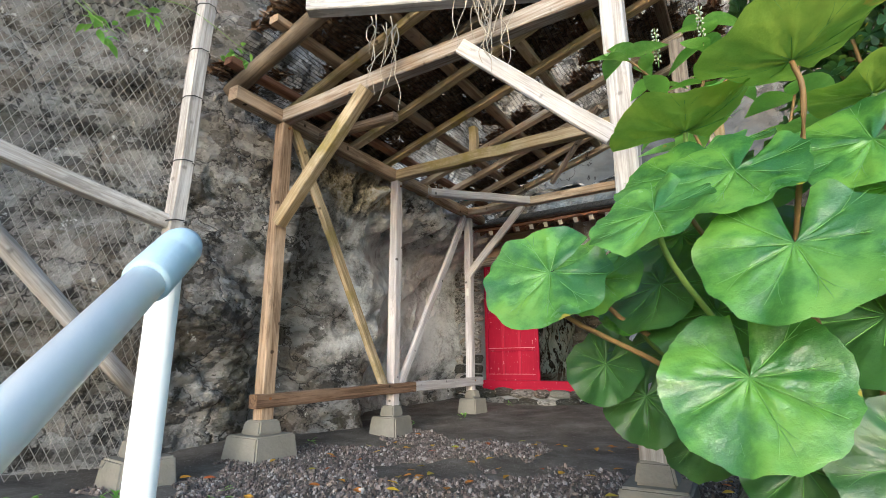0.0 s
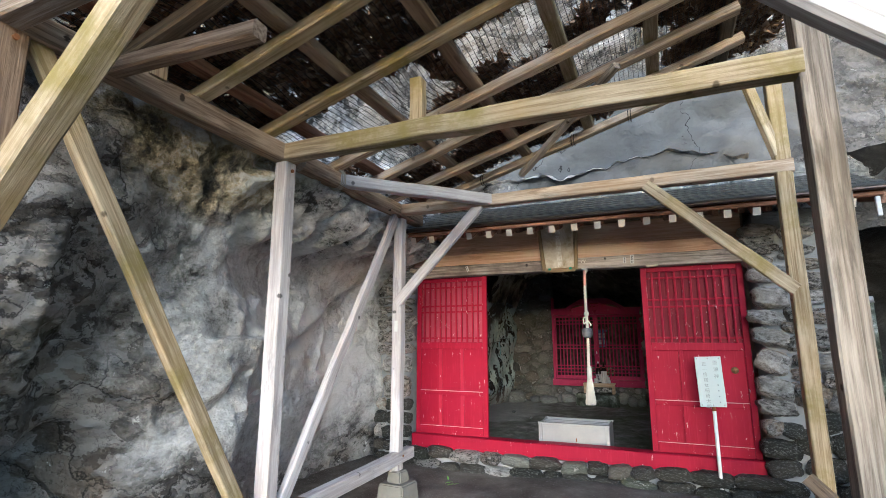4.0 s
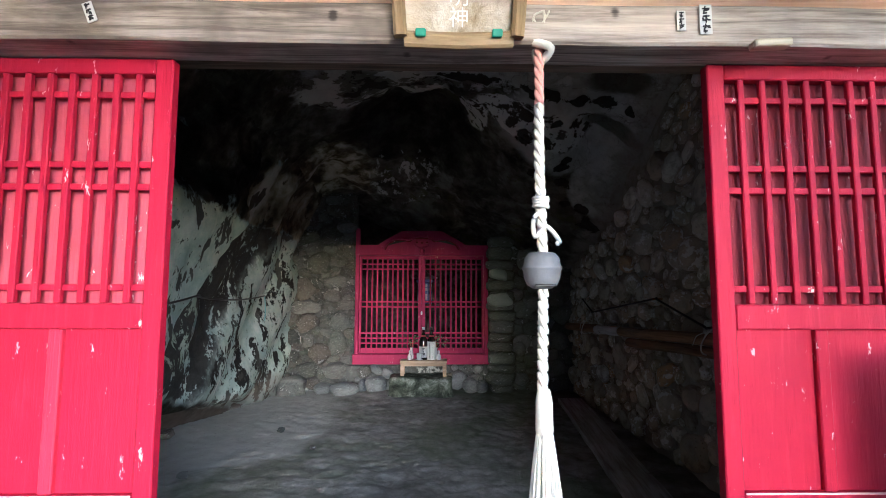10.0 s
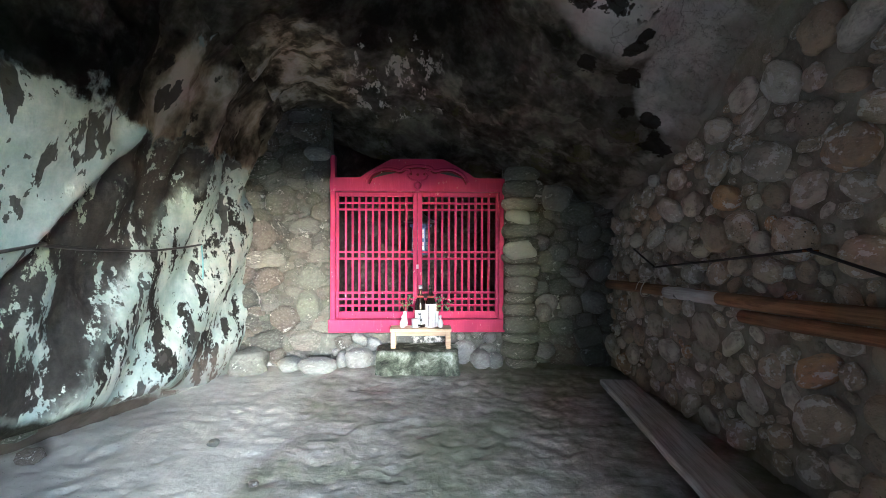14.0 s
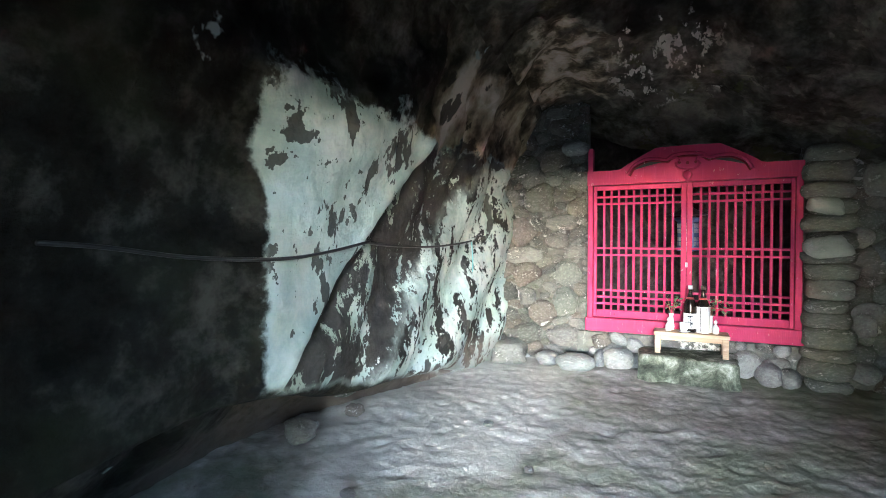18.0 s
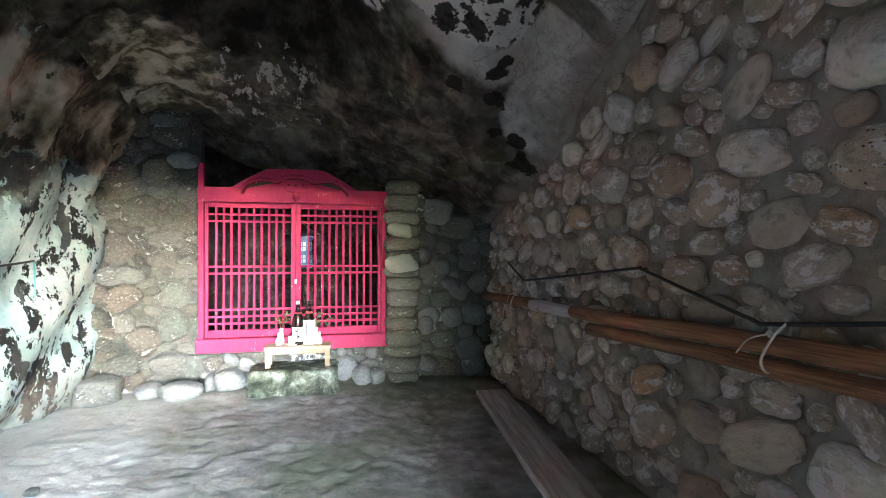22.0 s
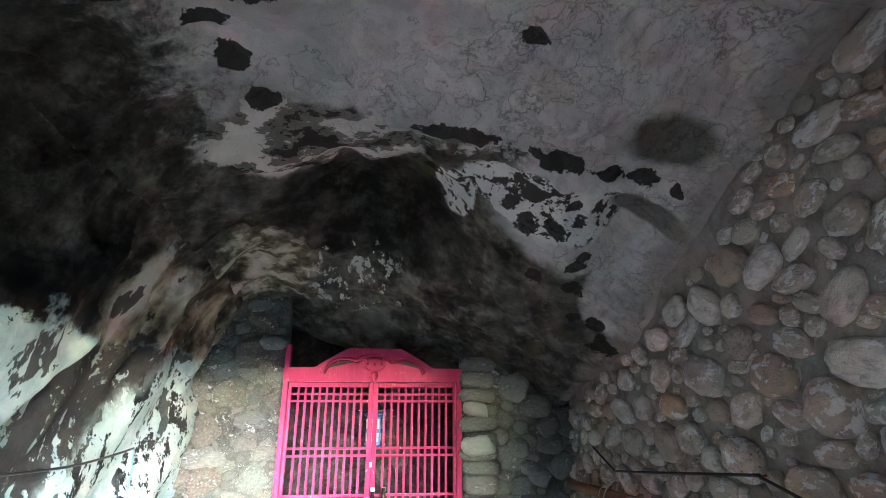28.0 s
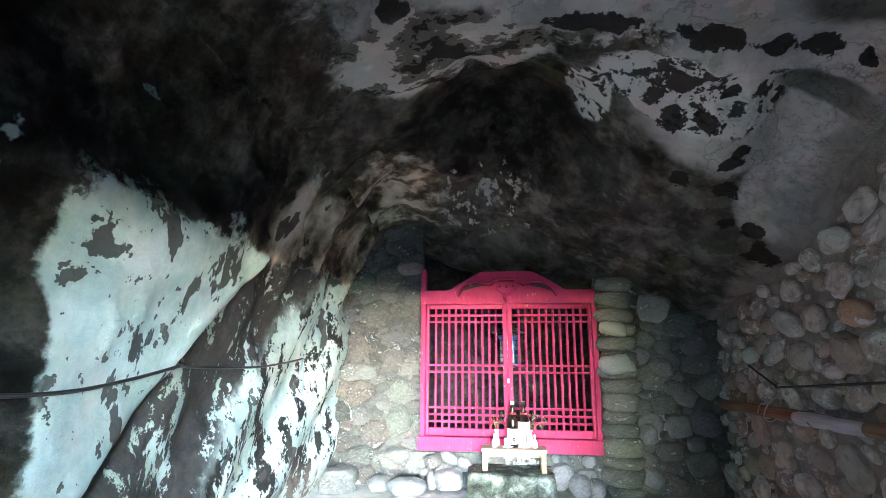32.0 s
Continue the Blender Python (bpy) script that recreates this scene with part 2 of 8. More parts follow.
    c = k.mix(k.math("MULTIPLY", lobe, 0.9), c, k.ramp(v, (0.43, (0.06, 0.06, 0.055)), (0.47, (0.45, 0.45, 0.44)), (0.53, (0.72, 0.72, 0.71)), (0.60, (0.85, 0.85, 0.84))))
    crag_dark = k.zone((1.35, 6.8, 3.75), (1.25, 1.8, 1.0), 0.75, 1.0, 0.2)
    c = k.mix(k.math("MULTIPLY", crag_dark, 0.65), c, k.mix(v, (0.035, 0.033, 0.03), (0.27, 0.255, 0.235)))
    # Shade below the right overhang put into the rock colour
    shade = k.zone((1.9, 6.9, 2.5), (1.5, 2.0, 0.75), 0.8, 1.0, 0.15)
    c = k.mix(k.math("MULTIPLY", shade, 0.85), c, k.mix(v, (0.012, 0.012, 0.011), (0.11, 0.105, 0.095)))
    calm = k.math("MAXIMUM", k.math("MAXIMUM", grey, smooth), k.math("MULTIPLY", under, 0.55))
    k.colour(c)
    rough = k.math("ADD", k.math("ADD", k.math("MULTIPLY", mid, 0.55), k.math("MULTIPLY", fine, 0.3)), k.math("ADD", k.math("MULTIPLY", k.step(joints, 0.0, 0.16), 0.45), k.math("MULTIPLY", k.math("SUBTRACT", k.math("ADD", k.math("ADD", s1, s2), s3), t2), 0.22)))
    k.bump(k.math("MULTIPLY", rough, k.math("SUBTRACT", 1.0, k.math("MULTIPLY", calm, 0.85))), 1.0, 0.075)
    return k.m


def rock_shaded():
    # Near-black tones put the recess's shade into the rock colour
    k = Mat("shade_dark_recess_rock", 0.65, 0, 0.4)
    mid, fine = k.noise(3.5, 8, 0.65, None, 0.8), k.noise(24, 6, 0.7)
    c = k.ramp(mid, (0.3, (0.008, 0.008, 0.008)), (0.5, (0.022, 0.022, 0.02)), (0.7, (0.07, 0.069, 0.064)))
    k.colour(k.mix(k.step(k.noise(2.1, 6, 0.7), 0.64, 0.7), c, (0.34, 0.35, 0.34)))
    k.bump(k.math("ADD", mid, k.math("MULTIPLY", fine, 0.5)), 1.0, 0.1)
    return k.m


def rock_wall():
    """The left wall: rock darkened for the left door's shade, a pale lime coat with a sharp left edge, and a mottled
    band behind a slanting step.
    """
    k = Mat("cave_rock_with_lime_coat", 0.8, 0, 0.06)
    mid, fine, wob = k.noise(4.2, 14, 0.66), k.noise(30, 9, 0.74), k.math("SUBTRACT", k.noise(2.6, 13, 0.66), 0.5)
    y, z = k.axis(1), k.axis(2)
    s = k.math("SUBTRACT", y, z)
    # bare rock, near black to paint the shade of the left door and undercut
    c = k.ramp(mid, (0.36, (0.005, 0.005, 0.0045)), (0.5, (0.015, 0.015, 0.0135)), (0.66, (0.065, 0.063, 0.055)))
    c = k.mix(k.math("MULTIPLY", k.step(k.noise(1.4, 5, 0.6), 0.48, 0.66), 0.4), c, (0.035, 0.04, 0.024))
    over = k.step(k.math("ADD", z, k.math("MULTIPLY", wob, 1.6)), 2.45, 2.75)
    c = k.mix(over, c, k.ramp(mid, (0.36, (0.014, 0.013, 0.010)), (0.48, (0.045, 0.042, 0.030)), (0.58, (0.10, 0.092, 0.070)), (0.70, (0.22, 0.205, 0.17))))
    # fluted ochre rock over the coat
    flute = k.math("ADD", k.math("MULTIPLY", k.noise(2.4, 5, 0.5, k.scaled((1.0, 2.2, 0.6))), 0.75), k.math("MULTIPLY", k.noise(9, 10, 0.62), 0.25))
    up = k.math("MULTIPLY", k.step(k.math("ADD", z, wob), 1.95, 2.15), k.math("MULTIPLY", k.step(k.math("ADD", y, wob), 9.6, 10.0), k.math("SUBTRACT", 1.0, k.step(k.math("ADD", z, wob), 2.62, 2.85))))
    c = k.mix(up, c, k.ramp(flute, (0.38, (0.02, 0.018, 0.013)), (0.46, (0.10, 0.083, 0.055)), (0.54, (0.32, 0.275, 0.19)), (0.62, (0.58, 0.53, 0.43))))
    scab = k.step(k.noise(3.8, 13, 0.60, k.scaled((1, 1.4, 0.8))), 0.575, 0.585)
    c = k.mix(k.math("MULTIPLY", k.math("MULTIPLY", up, scab), 0.85), c, (0.03, 0.027, 0.022))
    # the coat; left edge and lip also bound the painted shade
    coat = k.math("MULTIPLY", k.step(k.math("ADD", y, k.math("MULTIPLY", wob, 0.22)), 8.58, 8.61), k.math("SUBTRACT", 1.0, k.step(k.math("ADD", z, k.math("MULTIPLY", wob, 0.9)), 2.14, 2.22)))
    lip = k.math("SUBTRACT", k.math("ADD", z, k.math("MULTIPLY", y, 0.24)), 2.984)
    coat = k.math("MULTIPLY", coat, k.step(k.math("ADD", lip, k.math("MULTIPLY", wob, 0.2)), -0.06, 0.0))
    pale = k.mix(k.step(mid, 0.3, 0.7), (0.25, 0.335, 0.32), (0.45, 0.52, 0.505))
    pale = k.mix(k.math("MULTIPLY", k.step(k.noise(1.8, 5, 0.6), 0.52, 0.72), 0.6), pale, (0.44, 0.42, 0.375))
    pale = k.mix(k.math("MULTIPLY", k.step(k.noise(1.5, 4, 0.6, k.scaled((1, 1.7, 0.7))), 0.55, 0.7), 0.6), pale, (0.27, 0.385, 0.345))
    c = k.mix(coat, c, pale)
    band = k.math("MULTIPLY", k.step(k.math("ADD", s, k.math("MULTIPLY", wob, 0.15)), 7.90, 7.94), coat)
    far = k.step(k.math("ADD", s, k.math("MULTIPLY", wob, 0.6)), 8.9, 9.15)
    moss = k.math("MULTIPLY", k.math("SUBTRACT", 1.0, k.step(k.math("ADD", s, wob), 8.15, 8.4)), band)
    c = k.mix(k.math("MULTIPLY", moss, 0.4), c, (0.17, 0.20, 0.08))
    slant = k.node("ShaderNodeMapping")
    k.put(slant.inputs[0], k.co)
    slant.inputs["Rotation"].default_value = (radians(-22), 0, 0)
    slant.inputs["Scale"].default_value = (1, 1.6, 0.8)
    drip = k.math("ADD", k.math("MULTIPLY", k.noise(3.4, 8, 0.62, slant.outputs[0], 0.3), 0.6), k.math("MULTIPLY", k.noise(13, 9, 0.75), 0.4))
    c = k.mix(k.math("MULTIPLY", k.math("MULTIPLY", band, k.math("SUBTRACT", 1.0, far)), k.step(drip, 0.452, 0.464)), c, k.mix(fine, (0.014, 0.014, 0.013), (0.075, 0.075, 0.07)))
    c = k.mix(k.math("MULTIPLY", k.math("MULTIPLY", band, far), k.step(drip, 0.525, 0.54)), c, (0.022, 0.022, 0.02))
    # flaked patches on the smooth part
    ragged = k.math("MULTIPLY", k.math("MAXIMUM", k.step(z, 1.7, 2.1), k.math("SUBTRACT", 1.0, k.step(y, 8.58, 8.72))), 0.06)
    spot = k.step(k.math("ADD", k.noise(3.1, 11, 0.56, slant.outputs[0], 0.3), ragged), 0.612, 0.620)
    c = k.mix(k.math("MULTIPLY", k.math("MULTIPLY", spot, coat), 0.93), c, (0.04, 0.04, 0.038))
    dots = k.step(k.math("ADD", k.noise(9, 4, 0.6), k.math("MULTIPLY", wob, 0.25)), 0.632, 0.645)
    c = k.mix(k.math("MULTIPLY", k.math("MULTIPLY", dots, coat), 0.9), c, (0.045, 0.045, 0.042))
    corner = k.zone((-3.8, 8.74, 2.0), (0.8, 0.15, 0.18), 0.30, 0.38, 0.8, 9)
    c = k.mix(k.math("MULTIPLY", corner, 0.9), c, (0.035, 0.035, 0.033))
    loose = k.step(k.noise(2.2, 5, 0.65), 0.66, 0.69)
    c = k.mix(k.math("MULTIPLY", k.math("MULTIPLY", loose, k.math("SUBTRACT", 1.0, coat)), 0.8), c, (0.36, 0.43, 0.41))
    foot = k.math("MULTIPLY", k.step(y, 8.5, 8.8), k.math("SUBTRACT", 1.0, k.step(k.math("ADD", z, wob), 0.35, 0.6)))
    c = k.mix(k.math("MULTIPLY", foot, 0.5), c, (0.20, 0.17, 0.14))
    k.colour(c)
    k.bump(k.math("ADD", k.math("ADD", mid, k.math("MULTIPLY", fine, 0.35)), k.math("MULTIPLY", k.math("MULTIPLY", flute, up), 0.3)), 0.8, 0.045)
    return k.m


def rock_ceiling():
    """The roof: bare taupe rock in front, a dark hollow and dark broken rock behind, black flaked patches where the
    skin has fallen.
    """
    k = Mat("taupe_cave_ceiling", 0.85, 0, 0.06)
    soft, mid, fine = k.noise(1.1, 5, 0.55), k.noise(4.6, 14, 0.64), k.noise(32, 9, 0.72)
    wob = k.math("SUBTRACT", k.noise(7.0, 13, 0.70), 0.5)
    x, y = k.axis(0), k.axis(1)
    # plates of rock skin with ragged edges
    sheet = k.noise(1.5, 13, 0.56)
    plate_a, plate_b, plate_c = k.step(sheet, 0.455, 0.462), k.step(sheet, 0.525, 0.53), k.step(sheet, 0.585, 0.60)
    flake = k.noise(3.4, 14, 0.62, k.scaled((1.0, 1.5, 1.5)))
    chip_a, chip_b = k.step(flake, 0.49, 0.505), k.step(flake, 0.565, 0.575)
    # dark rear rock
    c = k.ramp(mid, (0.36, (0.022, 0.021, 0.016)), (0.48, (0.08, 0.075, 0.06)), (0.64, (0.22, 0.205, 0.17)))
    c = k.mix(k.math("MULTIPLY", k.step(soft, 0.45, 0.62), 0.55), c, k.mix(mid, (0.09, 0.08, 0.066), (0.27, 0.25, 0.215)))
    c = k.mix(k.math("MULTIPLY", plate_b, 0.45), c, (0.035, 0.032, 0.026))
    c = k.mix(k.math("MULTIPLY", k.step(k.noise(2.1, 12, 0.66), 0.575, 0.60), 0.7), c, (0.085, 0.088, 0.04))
    # bare front rock
    taupe = k.mix(k.step(soft, 0.36, 0.64), (0.42, 0.40, 0.375), (0.70, 0.675, 0.64))
    taupe = k.mix(k.math("MULTIPLY", plate_a, 0.30), taupe, (0.36, 0.335, 0.305))
    taupe = k.mix(k.math("MULTIPLY", plate_b, 0.35), taupe, (0.74, 0.715, 0.68))
    taupe = k.mix(k.math("MULTIPLY", plate_c, 0.4), taupe, (0.47, 0.45, 0.42))
    taupe = k.mix(k.math("MULTIPLY", k.step(mid, 0.50, 0.70), 0.4), taupe, (0.30, 0.285, 0.26))
    taupe = k.mix(k.math("MULTIPLY", k.step(fine, 0.58, 0.68), 0.3), taupe, (0.24, 0.225, 0.20))
    crack = k.math("SUBTRACT", 1.0, k.step(k.math("ABSOLUTE", k.math("SUBTRACT", k.noise(1.2, 9, 0.58), 0.5)), 0.0008, 0.005))
    taupe = k.mix(k.math("MULTIPLY", crack, 0.5), taupe, (0.14, 0.125, 0.11))
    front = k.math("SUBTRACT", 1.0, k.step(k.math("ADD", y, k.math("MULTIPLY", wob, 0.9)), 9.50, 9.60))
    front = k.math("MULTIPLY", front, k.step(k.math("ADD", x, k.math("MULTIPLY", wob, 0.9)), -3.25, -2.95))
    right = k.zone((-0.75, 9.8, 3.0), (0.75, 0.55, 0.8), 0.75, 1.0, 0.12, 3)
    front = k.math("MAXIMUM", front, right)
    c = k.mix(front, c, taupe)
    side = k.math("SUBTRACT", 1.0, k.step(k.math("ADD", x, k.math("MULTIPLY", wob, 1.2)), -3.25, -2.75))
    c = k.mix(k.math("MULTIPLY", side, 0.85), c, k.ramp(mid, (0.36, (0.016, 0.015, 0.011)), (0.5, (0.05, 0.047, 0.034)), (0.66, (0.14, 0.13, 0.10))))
    # broken pale layer in front of the dark hollow
    mott = k.zone((-2.50, 9.70, 3.2), (0.74, 0.44, 0.8), 0.75, 0.95, 0.16, 4)
    layer = k.mix(chip_a, k.mix(mid, (0.52, 0.475, 0.42), (0.74, 0.695, 0.63)), k.mix(mid, (0.10, 0.09, 0.075), (0.30, 0.27, 0.23)))
    layer = k.mix(k.math("MULTIPLY", chip_b, 0.9), layer, (0.035, 0.030, 0.025))
    c = k.mix(mott, c, layer)
    # white flaking rim
    rim = k.math("MAXIMUM", k.zone((-1.12, 9.80, 3.0), (0.66, 0.24, 0.6), 0.8, 0.92, 0.13, 4), k.zone((-1.60, 10.12, 3.2), (0.15, 0.36, 0.5), 0.8, 0.92, 0.13, 4))
    lace = k.math("MAXIMUM", k.step(k.noise(13, 9, 0.66), 0.545, 0.555), k.step(flake, 0.545, 0.55))
    c = k.mix(rim, c, k.mix(lace, k.mix(mid, (0.62, 0.595, 0.56), (0.86, 0.84, 0.80)), (0.075, 0.066, 0.058)))
    # very dark brown round the roof's hollow
    dark_hollow = k.zone((-2.30, 10.68, 3.3), (0.85, 0.62, 1.0), 0.8, 1.0, 0.16, 3)
    c = k.mix(k.math("MULTIPLY", dark_hollow, 0.95), c, k.mix(k.step(mid, 0.40, 0.66), (0.020, 0.018, 0.015), (0.075, 0.068, 0.055)))
    oval = k.zone((-0.54, 9.21, 3.1), (0.30, 0.2, 0.5), 0.6, 1.05, 0.12)
    c = k.mix(k.math("MULTIPLY", oval, 0.85), c, k.mix(mid, (0.035, 0.033, 0.022), (0.10, 0.095, 0.07)))
    swoosh = k.zone((-0.42, 9.72, 2.95), (0.30, 0.10, 0.6), 0.7, 1.0, 0.12, 3)
    c = k.mix(k.math("MULTIPLY", swoosh, 0.8), c, (0.06, 0.06, 0.045))
    tip = k.zone((-0.34, 10.25, 2.5), (0.36, 0.55, 0.6), 0.8, 0.95, 0.10)
    c = k.mix(k.math("MULTIPLY", tip, 0.95), c, k.mix(k.step(mid, 0.36, 0.62), (0.38, 0.365, 0.345), (0.60, 0.585, 0.56)))
    streak = k.zone((-2.35, 11.5, 2.9), (0.55, 0.6, 0.7), 0.75, 1.0, 0.25, 4)
    c = k.mix(k.math("MULTIPLY", streak, k.step(k.noise(4.2, 13, 0.68, k.scaled((1.6, 0.8, 1))), 0.56, 0.58)), c, (0.50, 0.475, 0.42))
    ochre = k.zone((-3.12, 11.3, 2.7), (0.62, 0.72, 0.6), 0.75, 1.05, 0.25, 3)
    c = k.mix(k.math("MULTIPLY", ochre, 0.8), c, k.ramp(flake, (0.38, (0.04, 0.036, 0.024)), (0.47, (0.20, 0.175, 0.115)), (0.52, (0.52, 0.465, 0.345)), (0.62, (0.74, 0.70, 0.59))))
    # roof blends into the mortar's tone where it meets the cobble wall
    seam = k.step(k.math("ADD", x, k.math("MULTIPLY", wob, 0.5)), -0.40, -0.22)
    c = k.mix(k.math("MULTIPLY", seam, 0.8), c, k.mix(mid, (0.20, 0.18, 0.155), (0.40, 0.365, 0.32)))
    # fallen skin: place, half lengths across and along
    shared = k.math("MULTIPLY", wob, 3.4)
    for px, py, rx, ry in ((-2.95, 8.55, 0.17, 0.06), (-2.62, 8.60, 0.11, 0.055), (-2.82, 8.77, 0.09, 0.055), (-2.79, 9.04, 0.075, 0.09), (-2.72, 9.33, 0.10, 0.07), (-1.66, 9.45, 0.21, 0.075), (-1.08, 9.46, 0.20, 0.06), (-0.78, 9.48, 0.07, 0.045), (-0.60, 9.50, 0.12, 0.05), (-1.44, 8.76, 0.055, 0.035), (-1.15, 9.96, 0.08, 0.08), (-1.00, 9.90, 0.07, 0.05), (-0.90, 9.74, 0.05, 0.035), (-0.36, 9.52, 0.04, 0.035), (-0.99, 10.38, 0.07, 0.09), (-0.72, 10.37, 0.08, 0.08), (-0.80, 10.12, 0.07, 0.05), (-0.31, 10.80, 0.11, 0.09), (-0.45, 10.66, 0.07, 0.06), (-0.62, 10.62, 0.05, 0.06), (-0.75, 10.02, 0.05, 0.03)):
        n = k.node("ShaderNodeMapping")
        k.put(n.inputs[0], k.co)
        n.inputs["Location"].default_value = (-px / rx, -py / ry, 0)
        n.inputs["Scale"].default_value = (1 / rx, 1 / ry, 0)
        d = k.node("ShaderNodeVectorMath")
        d.operation = "LENGTH"
        k.put(d.inputs[0], n.outputs[0])
        m = k.math("SUBTRACT", 1.0, k.step(k.math("ADD", d.outputs["Value"], shared), 0.96, 1.03))
        c = k.mix(k.math("MULTIPLY", m, 0.95), c, k.mix(fine, (0.012, 0.011, 0.009), (0.045, 0.040, 0.033)))
    k.colour(c)
    h = k.math("ADD", k.math("MULTIPLY", mid, 0.8), k.math("MULTIPLY", fine, 0.22))
    h = k.math("ADD", h, k.math("MULTIPLY", k.math("ADD", k.math("ADD", plate_a, plate_b), plate_c), 0.10))
    h = k.math("SUBTRACT", h, k.math("ADD", k.math("MULTIPLY", chip_a, 0.12), k.math("MULTIPLY", crack, 0.08)))
    k.bump(h, 1.0, 0.055)
    return k.m


def cobble_mat():
    """Sea-worn cobbles: browns and greys, a skin of brown mortar on some, crisp white lichen flecks on others."""
    k = Mat("sea_worn_cobble", 0.72, 0, 0.3)
    r = k.random()
    c = k.ramp(r, (0.0, (0.37, 0.325, 0.25)), (0.14, (0.57, 0.52, 0.42)), (0.28, (0.44, 0.37, 0.275)), (0.42, (0.66, 0.625, 0.53)), (0.55, (0.46, 0.435, 0.365)), (0.68, (0.51, 0.40, 0.285)), (0.8, (0.74, 0.73, 0.65)), (0.92, (0.36, 0.335, 0.28)), (1.0, (0.57, 0.365, 0.205)))

    def own(scale, detail, rough, shift):
        w = k.node("ShaderNodeTexNoise")
        w.noise_dimensions = "4D"
        k.put(w.inputs["Vector"], k.co)
        k.put(w.inputs["W"], k.math("ADD", k.math("MULTIPLY", r, 53.0), shift))
        w.inputs["Scale"].default_value, w.inputs["Detail"].default_value, w.inputs["Roughness"].default_value = scale, detail, rough
        return w.outputs["Fac"]
    big, mid, fine = own(1.4, 4, 0.55, 0.0), own(4.0, 12, 0.66, 7.0), own(16, 8, 0.7, 3.0)
    c = k.mix(k.math("MULTIPLY", k.step(big, 0.46, 0.62), 0.6), c, k.mix(mid, (0.22, 0.19, 0.155), (0.40, 0.355, 0.30)))
    c = k.mix(k.math("MULTIPLY", k.step(mid, 0.50, 0.66), 0.55), c, (0.15, 0.132, 0.11))
    c = k.mix(k.math("MULTIPLY", k.step(fine, 0.54, 0.66), 0.35), c, (0.60, 0.575, 0.53))
    spots = k.step(own(3.0, 14, 0.68, 21.0), 0.54, 0.55)
    spots = k.math("MULTIPLY", spots, k.step(k.math("FRACT", k.math("MULTIPLY", r, 7.7)), 0.30, 0.36))
    c = k.mix(k.math("MULTIPLY", spots, 0.9), c, k.mix(fine, (0.62, 0.61, 0.58), (0.84, 0.83, 0.80)))
    hole = k.math("SUBTRACT", 1.0, k.step(k.math("ADD", k.voronoi(9.0), k.math("MULTIPLY", k.math("SUBTRACT", mid, 0.5), 0.6)), 0.10, 0.2))
    hole = k.math("MULTIPLY", hole, k.step(k.math("FRACT", k.math("MULTIPLY", r, 4.3)), 0.86, 0.88))
    c = k.mix(k.math("MULTIPLY", hole, 0.9), c, (0.05, 0.044, 0.036))
    k.colour(c)
    k.bump(k.math("SUBTRACT", k.math("ADD", k.math("MULTIPLY", mid, 0.7), k.math("MULTIPLY", fine, 0.25)), k.math("MULTIPLY", hole, 0.4)), 0.8, 0.05)
    return k.m


def mortar_mat():
    """Trowelled brown mortar with grit and paler scraped places."""
    k = Mat("brown_mortar", 0.9, 0, 0.15)
    big, mid, fine = k.noise(1.3, 5, 0.6), k.noise(7, 12, 0.66), k.noise(60, 8, 0.72)
    c = k.mix(k.step(mid, 0.34, 0.66), (0.18, 0.163, 0.13), (0.36, 0.334, 0.28))
    c = k.mix(k.math("MULTIPLY", k.step(big, 0.45, 0.62), 0.5), c, (0.34, 0.335, 0.295))
    c = k.mix(k.math("MULTIPLY", k.step(fine, 0.56, 0.68), 0.5), c, (0.54, 0.505, 0.45))
    c = k.mix(k.math("MULTIPLY", k.step(k.noise(3, 11, 0.7), 0.60, 0.63), 0.5), c, (0.12, 0.105, 0.085))
    k.colour(c)
    k.bump(k.math("ADD", mid, k.math("MULTIPLY", fine, 0.4)), 0.8, 0.03)
    return k.m


